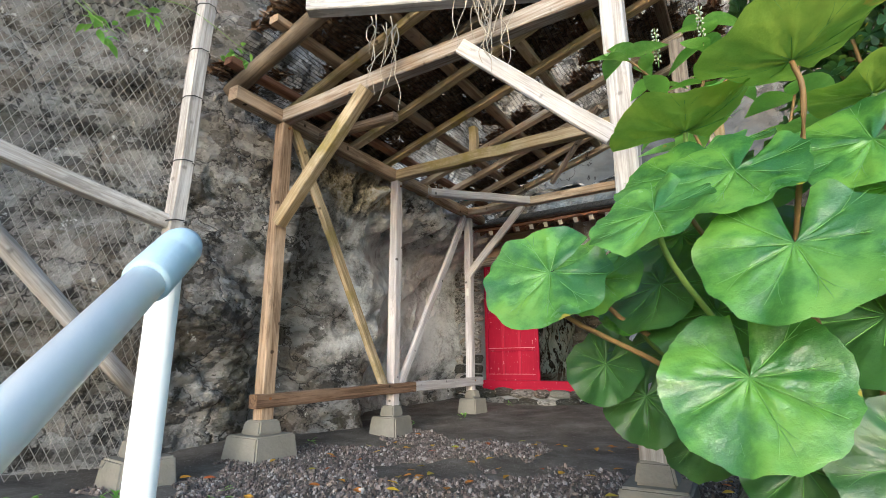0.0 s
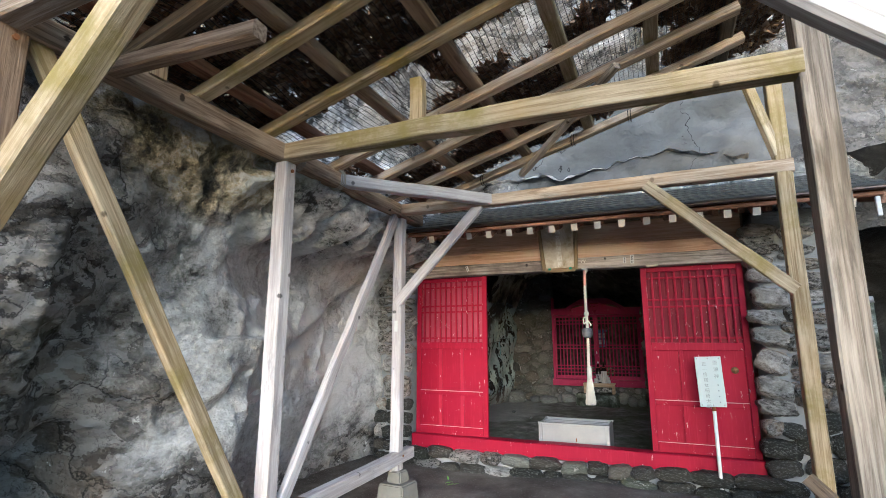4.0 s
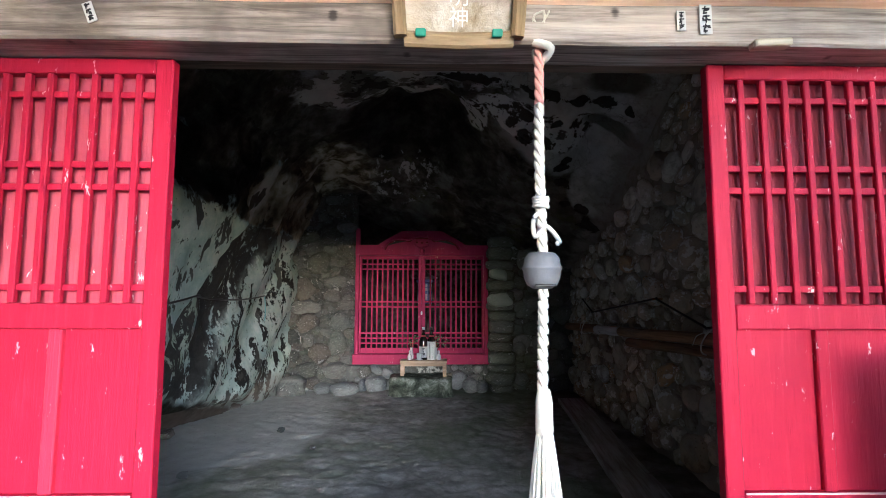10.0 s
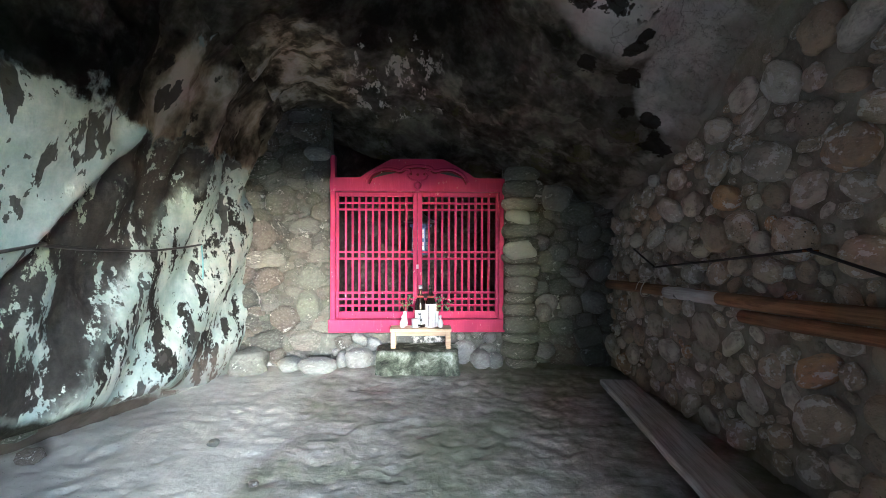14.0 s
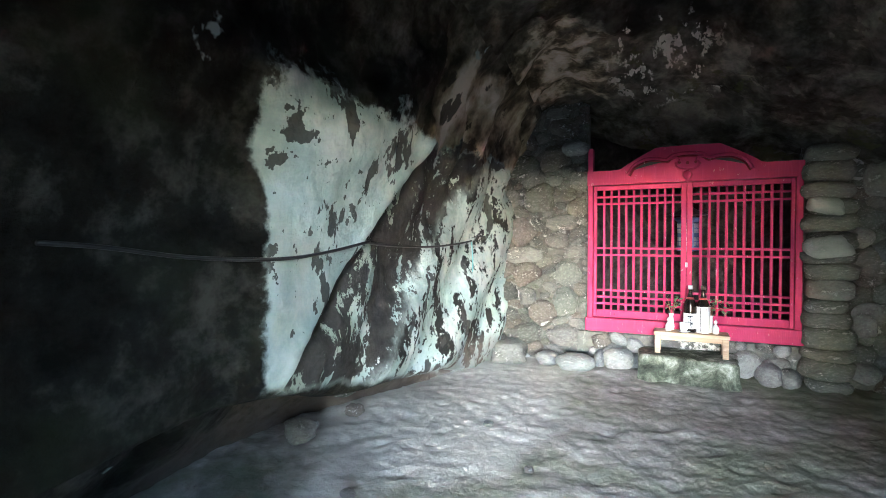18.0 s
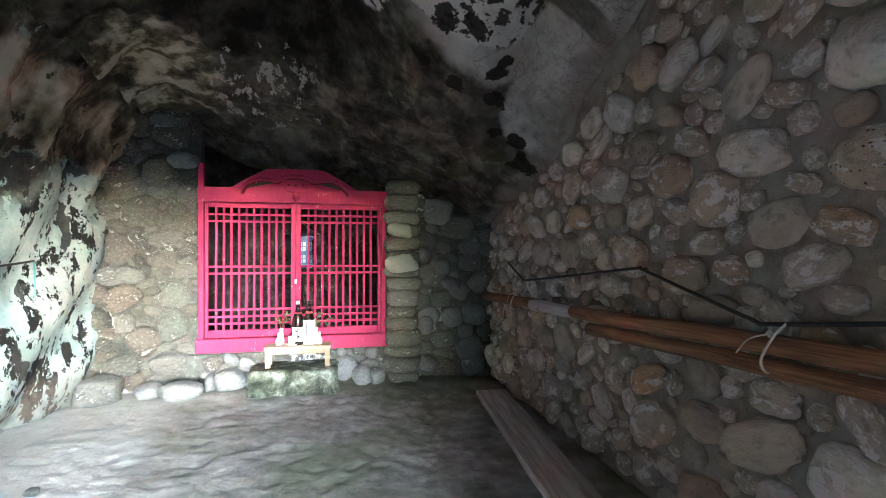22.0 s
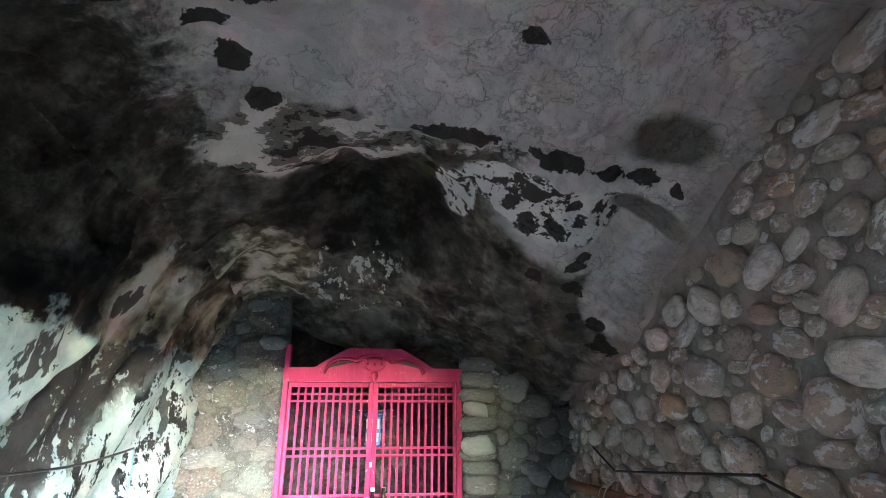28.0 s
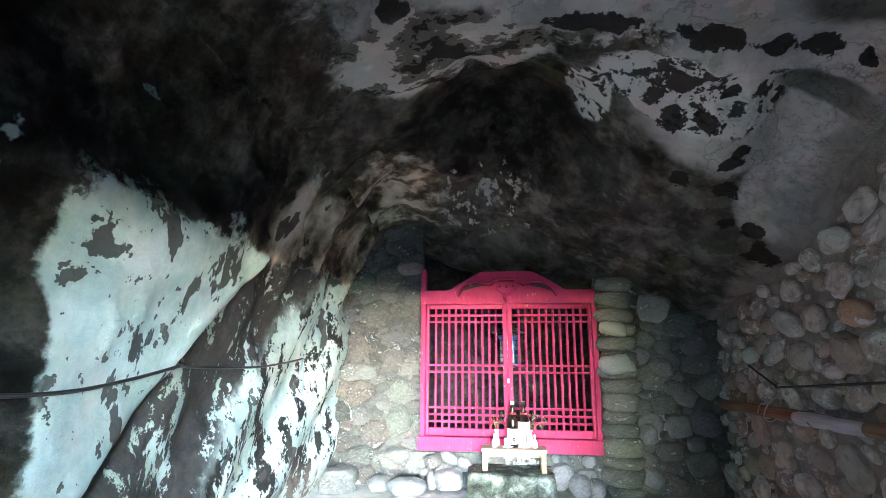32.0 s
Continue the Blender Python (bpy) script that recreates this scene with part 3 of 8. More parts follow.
def stone_mat(name, tones, lichen=0.5, wet=0.0, bump=0.5, pits=0.0, soil=0.5):
    """Beach cobbles: every stone its own tone, pits and lichen spots."""
    k = Mat(name, 0.75 - wet, 0, 0.2)
    r = k.random()
    n = len(tones)
    c = k.ramp(r, *[(i / max(n - 1, 1), t) for i, t in enumerate(tones)])
    w = k.node("ShaderNodeTexNoise")
    w.noise_dimensions = "4D"
    k.put(w.inputs["Vector"], k.co)
    k.put(w.inputs["W"], k.math("MULTIPLY", r, 53.0))
    w.inputs["Scale"].default_value, w.inputs["Detail"].default_value, w.inputs["Roughness"].default_value = 2.3, 7, 0.68
    f = w.outputs["Fac"]
    fine = k.noise(11, 10, 0.78)
    c = k.mix(k.math("MULTIPLY", k.step(f, 0.40, 0.64), soil), c, k.mix(0.6, c, (0.03, 0.028, 0.025)))
    c = k.mix(k.math("MULTIPLY", k.step(fine, 0.5, 0.62), 0.35), c, (0.42, 0.435, 0.41))
    c = k.mix(k.math("MULTIPLY", k.step(k.math("SUBTRACT", 1.0, fine), 0.53, 0.66), soil), c, (0.05, 0.047, 0.04))
    c = k.mix(k.math("MULTIPLY", k.step(k.math("ADD", k.math("MULTIPLY", f, 0.6), k.math("MULTIPLY", fine, 0.4)), 0.56, 0.60), lichen), c, (0.60, 0.61, 0.58))
    if pits:
        hole = k.math("SUBTRACT", 1.0, k.step(k.math("ADD", k.voronoi(7.0), k.math("MULTIPLY", k.math("SUBTRACT", fine, 0.5), 0.5)), 0.12, 0.26))
        hole = k.math("MULTIPLY", hole, k.step(f, 0.40, 0.52))
        c = k.mix(k.math("MULTIPLY", hole, pits), c, (0.035, 0.032, 0.03))
    k.colour(c)
    k.bump(k.math("ADD", f, k.math("MULTIPLY", fine, 0.6)), bump, 0.05)
    return k.m


def mottled(name, *stops):
    k = Mat(name, 0.85, 0, 0.2)
    v = k.noise(5.0, 12, 0.74, None, 0.4)
    k.colour(k.ramp(v, *stops))
    k.bump(v, 0.8, 0.03)
    return k.m


def rough_stone(name):
    """Porous shore rock: white, grey and black mottling, and deep pits on some of the stones."""
    k = Mat(name, 0.8, 0, 0.35)
    r = k.random()
    def field4(scale, detail, shift):
        w = k.node("ShaderNodeTexNoise")
        w.noise_dimensions = "4D"
        k.put(w.inputs["Vector"], k.co)
        k.put(w.inputs["W"], k.math("ADD", k.math("MULTIPLY", r, 53.0), shift))
        w.inputs["Scale"].default_value, w.inputs["Detail"].default_value, w.inputs["Roughness"].default_value = scale, detail, 0.74
        return w.outputs["Fac"]
    v, u = field4(5.0, 14, 0.0), field4(1.2, 4, 9.0)
    v = k.math("ADD", v, k.math("MULTIPLY", k.math("SUBTRACT", k.math("FRACT", k.math("MULTIPLY", r, 7.3)), 0.45), 0.14))
    c = k.ramp(v, (0.36, (0.025, 0.023, 0.02)), (0.44, (0.15, 0.14, 0.125)), (0.51, (0.38, 0.365, 0.34)), (0.59, (0.62, 0.61, 0.585)), (0.68, (0.80, 0.80, 0.785)))
    tint = k.ramp(k.math("FRACT", k.math("MULTIPLY", r, 3.1)), (0.0, (0.40, 0.40, 0.38)), (0.4, (0.50, 0.475, 0.43)), (0.7, (0.44, 0.33, 0.22)), (1.0, (0.60, 0.60, 0.58)))
    c = k.mix(k.math("MULTIPLY", k.step(u, 0.42, 0.6), 0.6), c, tint)
    pit = k.math("SUBTRACT", 1.0, k.step(k.math("ADD", k.voronoi(9.5), k.math("MULTIPLY", k.math("SUBTRACT", v, 0.5), 0.9)), 0.20, 0.26))
    pit = k.math("MULTIPLY", pit, k.step(k.math("FRACT", k.math("MULTIPLY", r, 5.7)), 0.45, 0.55))
    c = k.mix(k.math("MULTIPLY", pit, 0.9), c, (0.025, 0.023, 0.02))
    k.colour(c)
    k.bump(k.math("SUBTRACT", v, k.math("MULTIPLY", pit, 0.35)), 1.0, 0.09)
    return k.m


def floor_mat():
    k = Mat("trodden_sandy_earth", 0.95, 0, 0.08)
    big, mid, fine = k.noise(0.8, 5, 0.6), k.noise(6, 7, 0.65), k.noise(45, 5, 0.7)
    c = k.ramp(mid, (0.3, (0.14, 0.134, 0.118)), (0.5, (0.26, 0.252, 0.23)), (0.7, (0.43, 0.417, 0.39)))
    c = k.mix(k.math("MULTIPLY", k.step(big, 0.42, 0.60), 0.65), c, (0.13, 0.15, 0.09))
    c = k.mix(k.math("MULTIPLY", k.zone((-3.75, 10.7, 0.3), (0.95, 2.0, 1), 0.7, 1.05, 0.2), 0.75), c, k.mix(mid, (0.40, 0.40, 0.375), (0.62, 0.62, 0.585)))
    c = k.mix(k.math("MULTIPLY", k.step(fine, 0.6, 0.7), 0.5), c, (0.08, 0.075, 0.065))
    k.colour(c)
    k.bump(k.math("ADD", k.math("ADD", mid, k.math("MULTIPLY", fine, 0.4)), k.math("MULTIPLY", k.noise(13, 4, 0.55), 0.4)), 0.6, 0.025)
    return k.m


def ground_mat():
    k = Mat("dark_earth_and_grit", 0.9, 0, 0.25)
    mid, fine = k.noise(3, 7, 0.65), k.noise(60, 5, 0.75)
    c = k.ramp(mid, (0.3, (0.075, 0.066, 0.055)), (0.55, (0.15, 0.137, 0.12)), (0.75, (0.26, 0.245, 0.225)))
    c = k.mix(k.step(fine, 0.55, 0.68), c, (0.30, 0.29, 0.28))
    k.colour(c)
    k.bump(k.math("ADD", mid, fine), 0.6, 0.03)
    return k.m


def red_paint(name, a, b, chips=0.6):
    k = Mat(name, 0.55, 0, 0.16)
    grain = k.noise(7, 6, 0.65, k.scaled((7, 7, 0.5)))
    wide = k.noise(1.6, 4, 0.6)
    c = k.mix(wide, a, b)
    c = k.mix(k.math("MULTIPLY", k.step(grain, 0.52, 0.72), 0.22), c, [min(1, x * 1.5 + 0.03) for x in b])
    c = k.mix(k.math("MULTIPLY", k.step(k.noise(16, 6, 0.75, k.scaled((1.5, 1.5, 0.6))), 0.635, 0.65), chips), c, (0.72, 0.55, 0.53))
    c = k.mix(k.math("MULTIPLY", k.step(k.noise(9, 5, 0.7), 0.68, 0.75), 0.5), c, (0.10, 0.005, 0.01))
    k.colour(c)
    k.bump(k.math("ADD", grain, k.math("MULTIPLY", k.noise(30, 6, 0.7, k.scaled((4, 4, 0.35))), 0.6)), 0.6, 0.004)
    return k.m


def leaf_mat(name, dark, light, vein, gloss=0.3):
    """Leaf blade: blotched greens from the blade's own noise, gloss that comes and goes, yellow spots with brown hearts."""
    k = Mat(name, gloss, 0, 1.0)
    n, fine, blot = k.noise(14, 6, 0.65), k.noise(70, 5, 0.65), k.noise(5, 4, 0.6, None, 0.6)
    c = k.mix(k.step(k.math("ADD", k.math("MULTIPLY", n, 0.45), k.math("MULTIPLY", blot, 0.55)), 0.42, 0.60), dark, light)
    c = k.mix(k.math("MULTIPLY", k.step(k.random(), 0.4, 1.0), 0.35), c, light)
    c = k.mix(k.math("MULTIPLY", k.step(blot, 0.55, 0.72), 0.4), c, [min(1, light[0] * 1.7), light[1] * 1.15, light[2]])
    net = k.step(k.voronoi(150, None, "DISTANCE_TO_EDGE"), 0.0, 0.10)
    c = k.mix(k.math("MULTIPLY", k.math("SUBTRACT", 1.0, net), 0.10), c, [x * 1.3 + 0.02 for x in light])
    c = k.mix(k.step(k.noise(9, 3, 0.5), 0.70, 0.73), c, (0.55, 0.42, 0.05))
    c = k.mix(k.step(k.noise(9, 3, 0.5), 0.745, 0.76), c, (0.16, 0.07, 0.02))
    k.rough(k.math("ADD", k.math("MULTIPLY", k.noise(11, 4, 0.6), 0.25), gloss - 0.06))
    k.colour(c)
    k.b.inputs["Subsurface Weight"].default_value = 0.0
    tr = k.node("ShaderNodeBsdfTranslucent")
    k.put(tr.inputs[0], k.mix(0.5, c, (0.35, 0.55, 0.06)))
    ms = k.node("ShaderNodeMixShader")
    ms.inputs[0].default_value = 0.42
    out = k.t.nodes["Material Output"]
    k.t.links.new(k.b.outputs[0], ms.inputs[1])
    k.t.links.new(tr.outputs[0], ms.inputs[2])
    k.t.links.new(ms.outputs[0], out.inputs[0])
    k.bump(k.math("ADD", k.math("ADD", n, k.math("MULTIPLY", blot, 1.2)), k.math("MULTIPLY", net, 0.03)), 0.6, 0.012)
    return k.m


ROCK_OUT, ROCK_WALL, ROCK_CEIL, FLOOR, GROUND = rock_outside(), rock_wall(), rock_ceiling(), floor_mat(), ground_mat()
COBBLE = cobble_mat()
GATESTONE = stone_mat("mossy_grey_stone", [(0.088, 0.094, 0.082), (0.135, 0.14, 0.124), (0.205, 0.205, 0.185), (0.16, 0.135, 0.115), (0.13, 0.146, 0.112), (0.265, 0.268, 0.25)], 0.8, 0, 0.9, 0.0, 0.6)
JAMBSTONE = rough_stone("pitted_pale_stone")
# Wet mossy stone, its tones lowered further to paint shade near the ground
DARKSTONE = stone_mat("wet_shaded_stone", [(0.02, 0.021, 0.017), (0.045, 0.045, 0.038), (0.07, 0.064, 0.054), (0.03, 0.033, 0.024)], 0.25, 0.15, 0.9, 0.0, 0.4)
PALESTONE = stone_mat("pale_lime_stone", [(0.20, 0.21, 0.20), (0.29, 0.29, 0.28)], 0.5)
MORTAR_MOSS = stone_mat("speckled_mossy_mortar", [(0.105, 0.108, 0.09), (0.15, 0.15, 0.128)], 0.7, 0, 0.9)
# Grey-green stone, tones raised to stand in for light missing right of the gate
COLUMNSTONE_LIT = stone_mat("lightened_grey_green_stone", [(0.13, 0.138, 0.118), (0.19, 0.195, 0.172), (0.155, 0.168, 0.135), (0.26, 0.265, 0.24)], 0.6, 0, 0.7, 0.0, 0.45)
GREENSTONE = stone_mat("pale_green_stone", [(0.30, 0.34, 0.29), (0.38, 0.41, 0.36)], 0.3, 0, 0.5, 0.0, 0.2)
MORTAR = mortar_mat()
MORTAR_GREY = plain("grey_mortar", (0.24, 0.25, 0.255), (0.50, 0.515, 0.53), 7, 0.9, 0, 0.9, 0.02)
CONCRETE = plain("weathered_concrete", (0.13, 0.125, 0.105), (0.30, 0.29, 0.26), 4, 0.9, 0, 0.5, 0.008)
NICHE_ROCK = mottled("dark_brown_niche_rock", (0.34, (0.02, 0.017, 0.014)), (0.5, (0.065, 0.055, 0.048)), (0.66, (0.14, 0.12, 0.105)))
BLOCKSTONE = mottled("mossy_block_stone", (0.36, (0.015, 0.017, 0.012)), (0.47, (0.06, 0.068, 0.048)), (0.55, (0.15, 0.165, 0.125)), (0.66, (0.42, 0.44, 0.40)))
PLAQUE_FACE = mottled("cream_plaque_face", (0.34, (0.24, 0.19, 0.11)), (0.44, (0.42, 0.36, 0.26)), (0.55, (0.56, 0.51, 0.42)), (0.68, (0.70, 0.67, 0.60)))
WOOD_PALE = wood("new_pale_timber", (0.42, 0.39, 0.395), (0.65, 0.635, 0.65), (0.46, 0.40, 0.37), 0.55)
WOOD_SILVER = wood("silvered_timber", (0.33, 0.30, 0.275), (0.68, 0.66, 0.65), (0.17, 0.135, 0.105), 0.3, 0.8, None, 0.55)
WOOD_WEATHER = wood("half_weathered_timber", (0.22, 0.16, 0.11), (0.60, 0.54, 0.48), (0.24, 0.14, 0.07), 0.4, 0.8, None, 0.8)
WOOD_OLD = wood("dull_grey_brown_timber", (0.14, 0.115, 0.09), (0.44, 0.385, 0.32), (0.10, 0.08, 0.055), 0.4, 0.8, None, 0.6)
WOOD_BROWN = wood("stained_brown_timber", (0.17, 0.105, 0.06), (0.56, 0.41, 0.28), (0.10, 0.06, 0.04), 0.7)
WOOD_MOSS = wood("algae_stained_timber", (0.23, 0.17, 0.095), (0.58, 0.48, 0.33), (0.32, 0.21, 0.075), 0.45, 0.8, (0.24, 0.195, 0.068))
WOOD_SILL = wood("dark_oiled_timber", (0.085, 0.05, 0.03), (0.30, 0.19, 0.12), (0.06, 0.035, 0.022), 0.4)
WOOD_RAFTER = wood("pale_brown_rafter", (0.29, 0.205, 0.13), (0.63, 0.52, 0.40), (0.33, 0.21, 0.10), 0.35)
WOOD_PURLIN = wood("tan_brown_purlin", (0.21, 0.135, 0.08), (0.43, 0.305, 0.20), (0.19, 0.115, 0.06), 0.2)
WOOD_FRAME = wood("brown_plaque_frame", (0.15, 0.10, 0.045), (0.34, 0.25, 0.13), (0.09, 0.07, 0.03), 0.2)
WOOD_RED = wood("red_brown_purlin", (0.16, 0.07, 0.04), (0.34, 0.17, 0.10), (0.10, 0.05, 0.03), 0.2)
WOOD_DARK = wood("dark_roof_timber", (0.075, 0.055, 0.038), (0.24, 0.18, 0.12), (0.04, 0.035, 0.025))
WOOD_FRIEZE = wood("honey_brown_board", (0.58, 0.35, 0.225), (0.82, 0.58, 0.42), (0.44, 0.26, 0.16), 0.0, 0.6, None, 0.5)
WOOD_LINTEL = wood("grey_weathered_lintel", (0.14, 0.115, 0.095), (0.56, 0.50, 0.44), (0.09, 0.075, 0.06), 0.5, 0.75, None, 0.85)
WOOD_EAVE = wood("red_brown_eave_timber", (0.17, 0.085, 0.055), (0.40, 0.235, 0.155), (0.09, 0.05, 0.035), 0.0)
WOOD_BENCH = wood("fresh_bench_wood", (0.44, 0.31, 0.20), (0.62, 0.49, 0.35), (0.40, 0.28, 0.18), 0.1)
WOOD_POLE = wood("reddish_debarked_log", (0.11, 0.055, 0.026), (0.36, 0.20, 0.10), (0.06, 0.035, 0.02), 0.3, 0.6)
WOOD_PLAQUE = wood("faded_plaque_board", (0.42, 0.36, 0.25), (0.82, 0.77, 0.66), (0.26, 0.22, 0.10), 0.2, 0.7, None, 0.35)
RED = red_paint("vermilion_paint", (0.25, 0.005, 0.022), (0.42, 0.009, 0.042), 0.8)
RED_RUB = red_paint("rubbed_pink_paint", (0.36, 0.008, 0.034), (0.50, 0.035, 0.075), 0.9)
WORN = plain("worn_pale_edge", (0.55, 0.22, 0.22), (0.80, 0.62, 0.60), 30, 0.7)
RED_BOARD = red_paint("rubbed_vermilion_board", (0.11, 0.005, 0.014), (0.26, 0.024, 0.042), 0.7)
RED_PINK = red_paint("faded_pink_board", (0.30, 0.022, 0.045), (0.45, 0.10, 0.14), 0.9)
RED_GATE = red_paint("pinkish_red_paint", (0.32, 0.018, 0.075), (0.43, 0.038, 0.118), 0.3)
ROOFING = plain("dark_roof_sheet", (0.035, 0.037, 0.037), (0.085, 0.088, 0.086), 6, 0.45, 0.2, 0.3, 0.003)
FLASHING = plain("dark_metal_flashing", (0.028, 0.022, 0.02), (0.06, 0.045, 0.04), 6, 0.4, 0.4, 0.15)
WHITE_END = plain("bleached_rafter_end", (0.44, 0.385, 0.33), (0.62, 0.56, 0.49), 20, 0.7)
PVC = plain("weathered_white_pipe", (0.86, 0.88, 0.87), (0.94, 0.95, 0.94), 5, 0.38)
PVC_BLUE = plain("pale_blue_pipe_coupling", (0.33, 0.50, 0.64), (0.52, 0.66, 0.76), 7, 0.4)
WIRE = plain("dull_galvanised_wire", (0.34, 0.33, 0.30), (0.56, 0.55, 0.52), 30, 0.5, 0.2, 0)
TIE = plain("dark_tie_wire", (0.03, 0.027, 0.024), (0.06, 0.055, 0.05), 30, 0.6, 0.3, 0)
CABLE = plain("black_rubber_cable", (0.012, 0.012, 0.013), (0.03, 0.03, 0.032), 12, 0.5)
ROPE = plain("white_cotton_rope", (0.50, 0.485, 0.42), (0.70, 0.68, 0.62), 30, 0.9, 0, 0.5)
ROPE_RED = plain("faded_red_rope", (0.55, 0.20, 0.17), (0.72, 0.42, 0.37), 30, 0.9, 0, 0.5)
BELL = plain("tarnished_grey_bell", (0.10, 0.11, 0.125), (0.24, 0.245, 0.26), 14, 0.5, 0.35, 0.3, 0.004)
STEEL = plain("dull_steel_sheet", (0.288, 0.296, 0.304), (0.448, 0.456, 0.464), 6, 0.38, 0.6, 0.1)
RUST = plain("rusty_metal", (0.16, 0.06, 0.02), (0.34, 0.15, 0.06), 25, 0.8, 0.2)
SIGNWHITE = plain("white_enamel_board", (0.50, 0.60, 0.62), (0.60, 0.68, 0.70), 4, 0.45, 0, 0.05)
INK = plain("black_ink", (0.01, 0.01, 0.012), (0.03, 0.03, 0.033), 30, 0.6, 0, 0)
INK_FADED = plain("faded_grey_ink", (0.20, 0.25, 0.27), (0.38, 0.44, 0.46), 40, 0.6, 0, 0)
INKWHITE = plain("white_lettering", (0.78, 0.78, 0.74), (0.88, 0.88, 0.84), 30, 0.7, 0, 0)
STICKER = plain("paper_sticker", (0.52, 0.54, 0.53), (0.66, 0.67, 0.66), 30, 0.7, 0, 0)
GREENTAPE = plain("green_clip", (0.02, 0.22, 0.13), (0.04, 0.30, 0.2), 20, 0.5, 0, 0)
PORCELAIN = plain("white_porcelain", (0.56, 0.58, 0.59), (0.66, 0.67, 0.67), 6, 0.25, 0, 0)
BOTTLE = plain("dark_brown_bottle", (0.012, 0.008, 0.006), (0.03, 0.016, 0.01), 5, 0.12, 0, 0, 0, 0.6)
LABEL_RED = plain("red_bottle_band", (0.35, 0.04, 0.03), (0.45, 0.10, 0.08), 20, 0.5, 0, 0)
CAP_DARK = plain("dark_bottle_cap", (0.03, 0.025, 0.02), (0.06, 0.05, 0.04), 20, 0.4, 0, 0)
LANTERN = plain("blue_glazed_lantern", (0.06, 0.12, 0.30), (0.16, 0.26, 0.48), 18, 0.35, 0, 0.1)
LANTERN_PALE = plain("pale_lantern_panel", (0.45, 0.52, 0.60), (0.62, 0.67, 0.72), 18, 0.4, 0, 0)
TEAL = plain("teal_plastic_cord", (0.10, 0.30, 0.34), (0.25, 0.48, 0.5), 18, 0.5, 0, 0)
LEAF_BIG = leaf_mat("glossy_leopard_leaf", (0.032, 0.155, 0.045), (0.19, 0.46, 0.085), None, 0.17)
# Light through leaves seen from below put into a yellower, brighter green
LEAF_BACKLIT = leaf_mat("yellow_green_backlit_leaf", (0.20, 0.36, 0.03), (0.34, 0.50, 0.06), None, 0.5)
LEAF_DARK = leaf_mat("dark_leopard_leaf", (0.020, 0.085, 0.022), (0.055, 0.17, 0.04), None, 0.3)
LEAF_POKE = leaf_mat("fresh_pokeweed_leaf", (0.14, 0.40, 0.06), (0.32, 0.66, 0.14), None, 0.38)
LEAF_SPRIG = leaf_mat("fresh_sakaki_leaf", (0.03, 0.15, 0.08), (0.08, 0.28, 0.14), None, 0.3)
LEAF_SHRUB = leaf_mat("dark_shrub_leaf", (0.018, 0.075, 0.03), (0.05, 0.16, 0.06), None, 0.3)
VEIN = plain("pale_green_vein", (0.13, 0.33, 0.06), (0.20, 0.42, 0.09), 30, 0.4, 0, 0)
STEM = plain("green_stem", (0.10, 0.20, 0.04), (0.22, 0.30, 0.08), 20, 0.5, 0, 0.1)
STEM_RED = plain("reddish_stem", (0.16, 0.10, 0.04), (0.26, 0.16, 0.07), 20, 0.5, 0, 0.1)
TWIG = plain("dry_root", (0.26, 0.22, 0.17), (0.46, 0.42, 0.35), 20, 0.8, 0, 0.2)
BERRY = plain("pokeweed_flower_bead", (0.40, 0.44, 0.30), (0.62, 0.60, 0.50), 40, 0.4, 0, 0)


def litter_mat():
    k = Mat("dead_leaf_litter", 0.8, 0, 0.3)
    k.colour(k.ramp(k.island(), (0.0, (0.07, 0.04, 0.022)), (0.3, (0.16, 0.085, 0.045)), (0.6, (0.24, 0.15, 0.09)), (0.85, (0.33, 0.24, 0.17)), (1.0, (0.10, 0.06, 0.045))))
    return k.m


def gravel_mat():
    k = Mat("mixed_gravel", 0.75, 0, 0.35)
    c = k.ramp(k.island(), (0.0, (0.04, 0.036, 0.034)), (0.3, (0.10, 0.08, 0.07)), (0.6, (0.17, 0.13, 0.115)), (0.85, (0.27, 0.23, 0.21)), (1.0, (0.46, 0.44, 0.42)))
    k.colour(k.mix(k.math("MULTIPLY", k.noise(40, 4), 0.5), c, (0.09, 0.08, 0.075)))
    return k.m


def fallen_mat():
    k = Mat("fallen_leaf", 0.7, 0, 0.3)
    k.colour(k.ramp(k.random(), (0.0, (0.55, 0.38, 0.03)), (0.4, (0.40, 0.16, 0.03)), (0.7, (0.28, 0.06, 0.02)), (1.0, (0.35, 0.42, 0.06))))
    return k.m


LITTER, GRAVEL, FALLEN = litter_mat(), gravel_mat(), fallen_mat()


# ---- mesh helpers ----
def mesh_of(bm, mat, smooth=False):
    me = bpy.data.meshes.new("mesh")
    bm.to_mesh(me)
    bm.free()
    me.materials.append(mat)
    if smooth:
        me.polygons.foreach_set("use_smooth", [True] * len(me.polygons))
    return me


def part(name, bm, mat, parent=None, label="", smooth=False, m=None):
    """One mesh object, under a thing or a part if one is given."""
    ob = new(name, mesh_of(bm, mat, smooth) if isinstance(bm, bmesh.types.BMesh) else bm)
    if parent:
        ob.parent = parent
    if m is not None:
        ob.matrix_basis = m
    return tagged(ob, label)


def thing(name, label, category, group="", m=None):
    ob = new(name)
    ob.empty_display_size = 0.1
    if m is not None:
        ob.matrix_basis = m
    return tagged(ob, label, category, group)


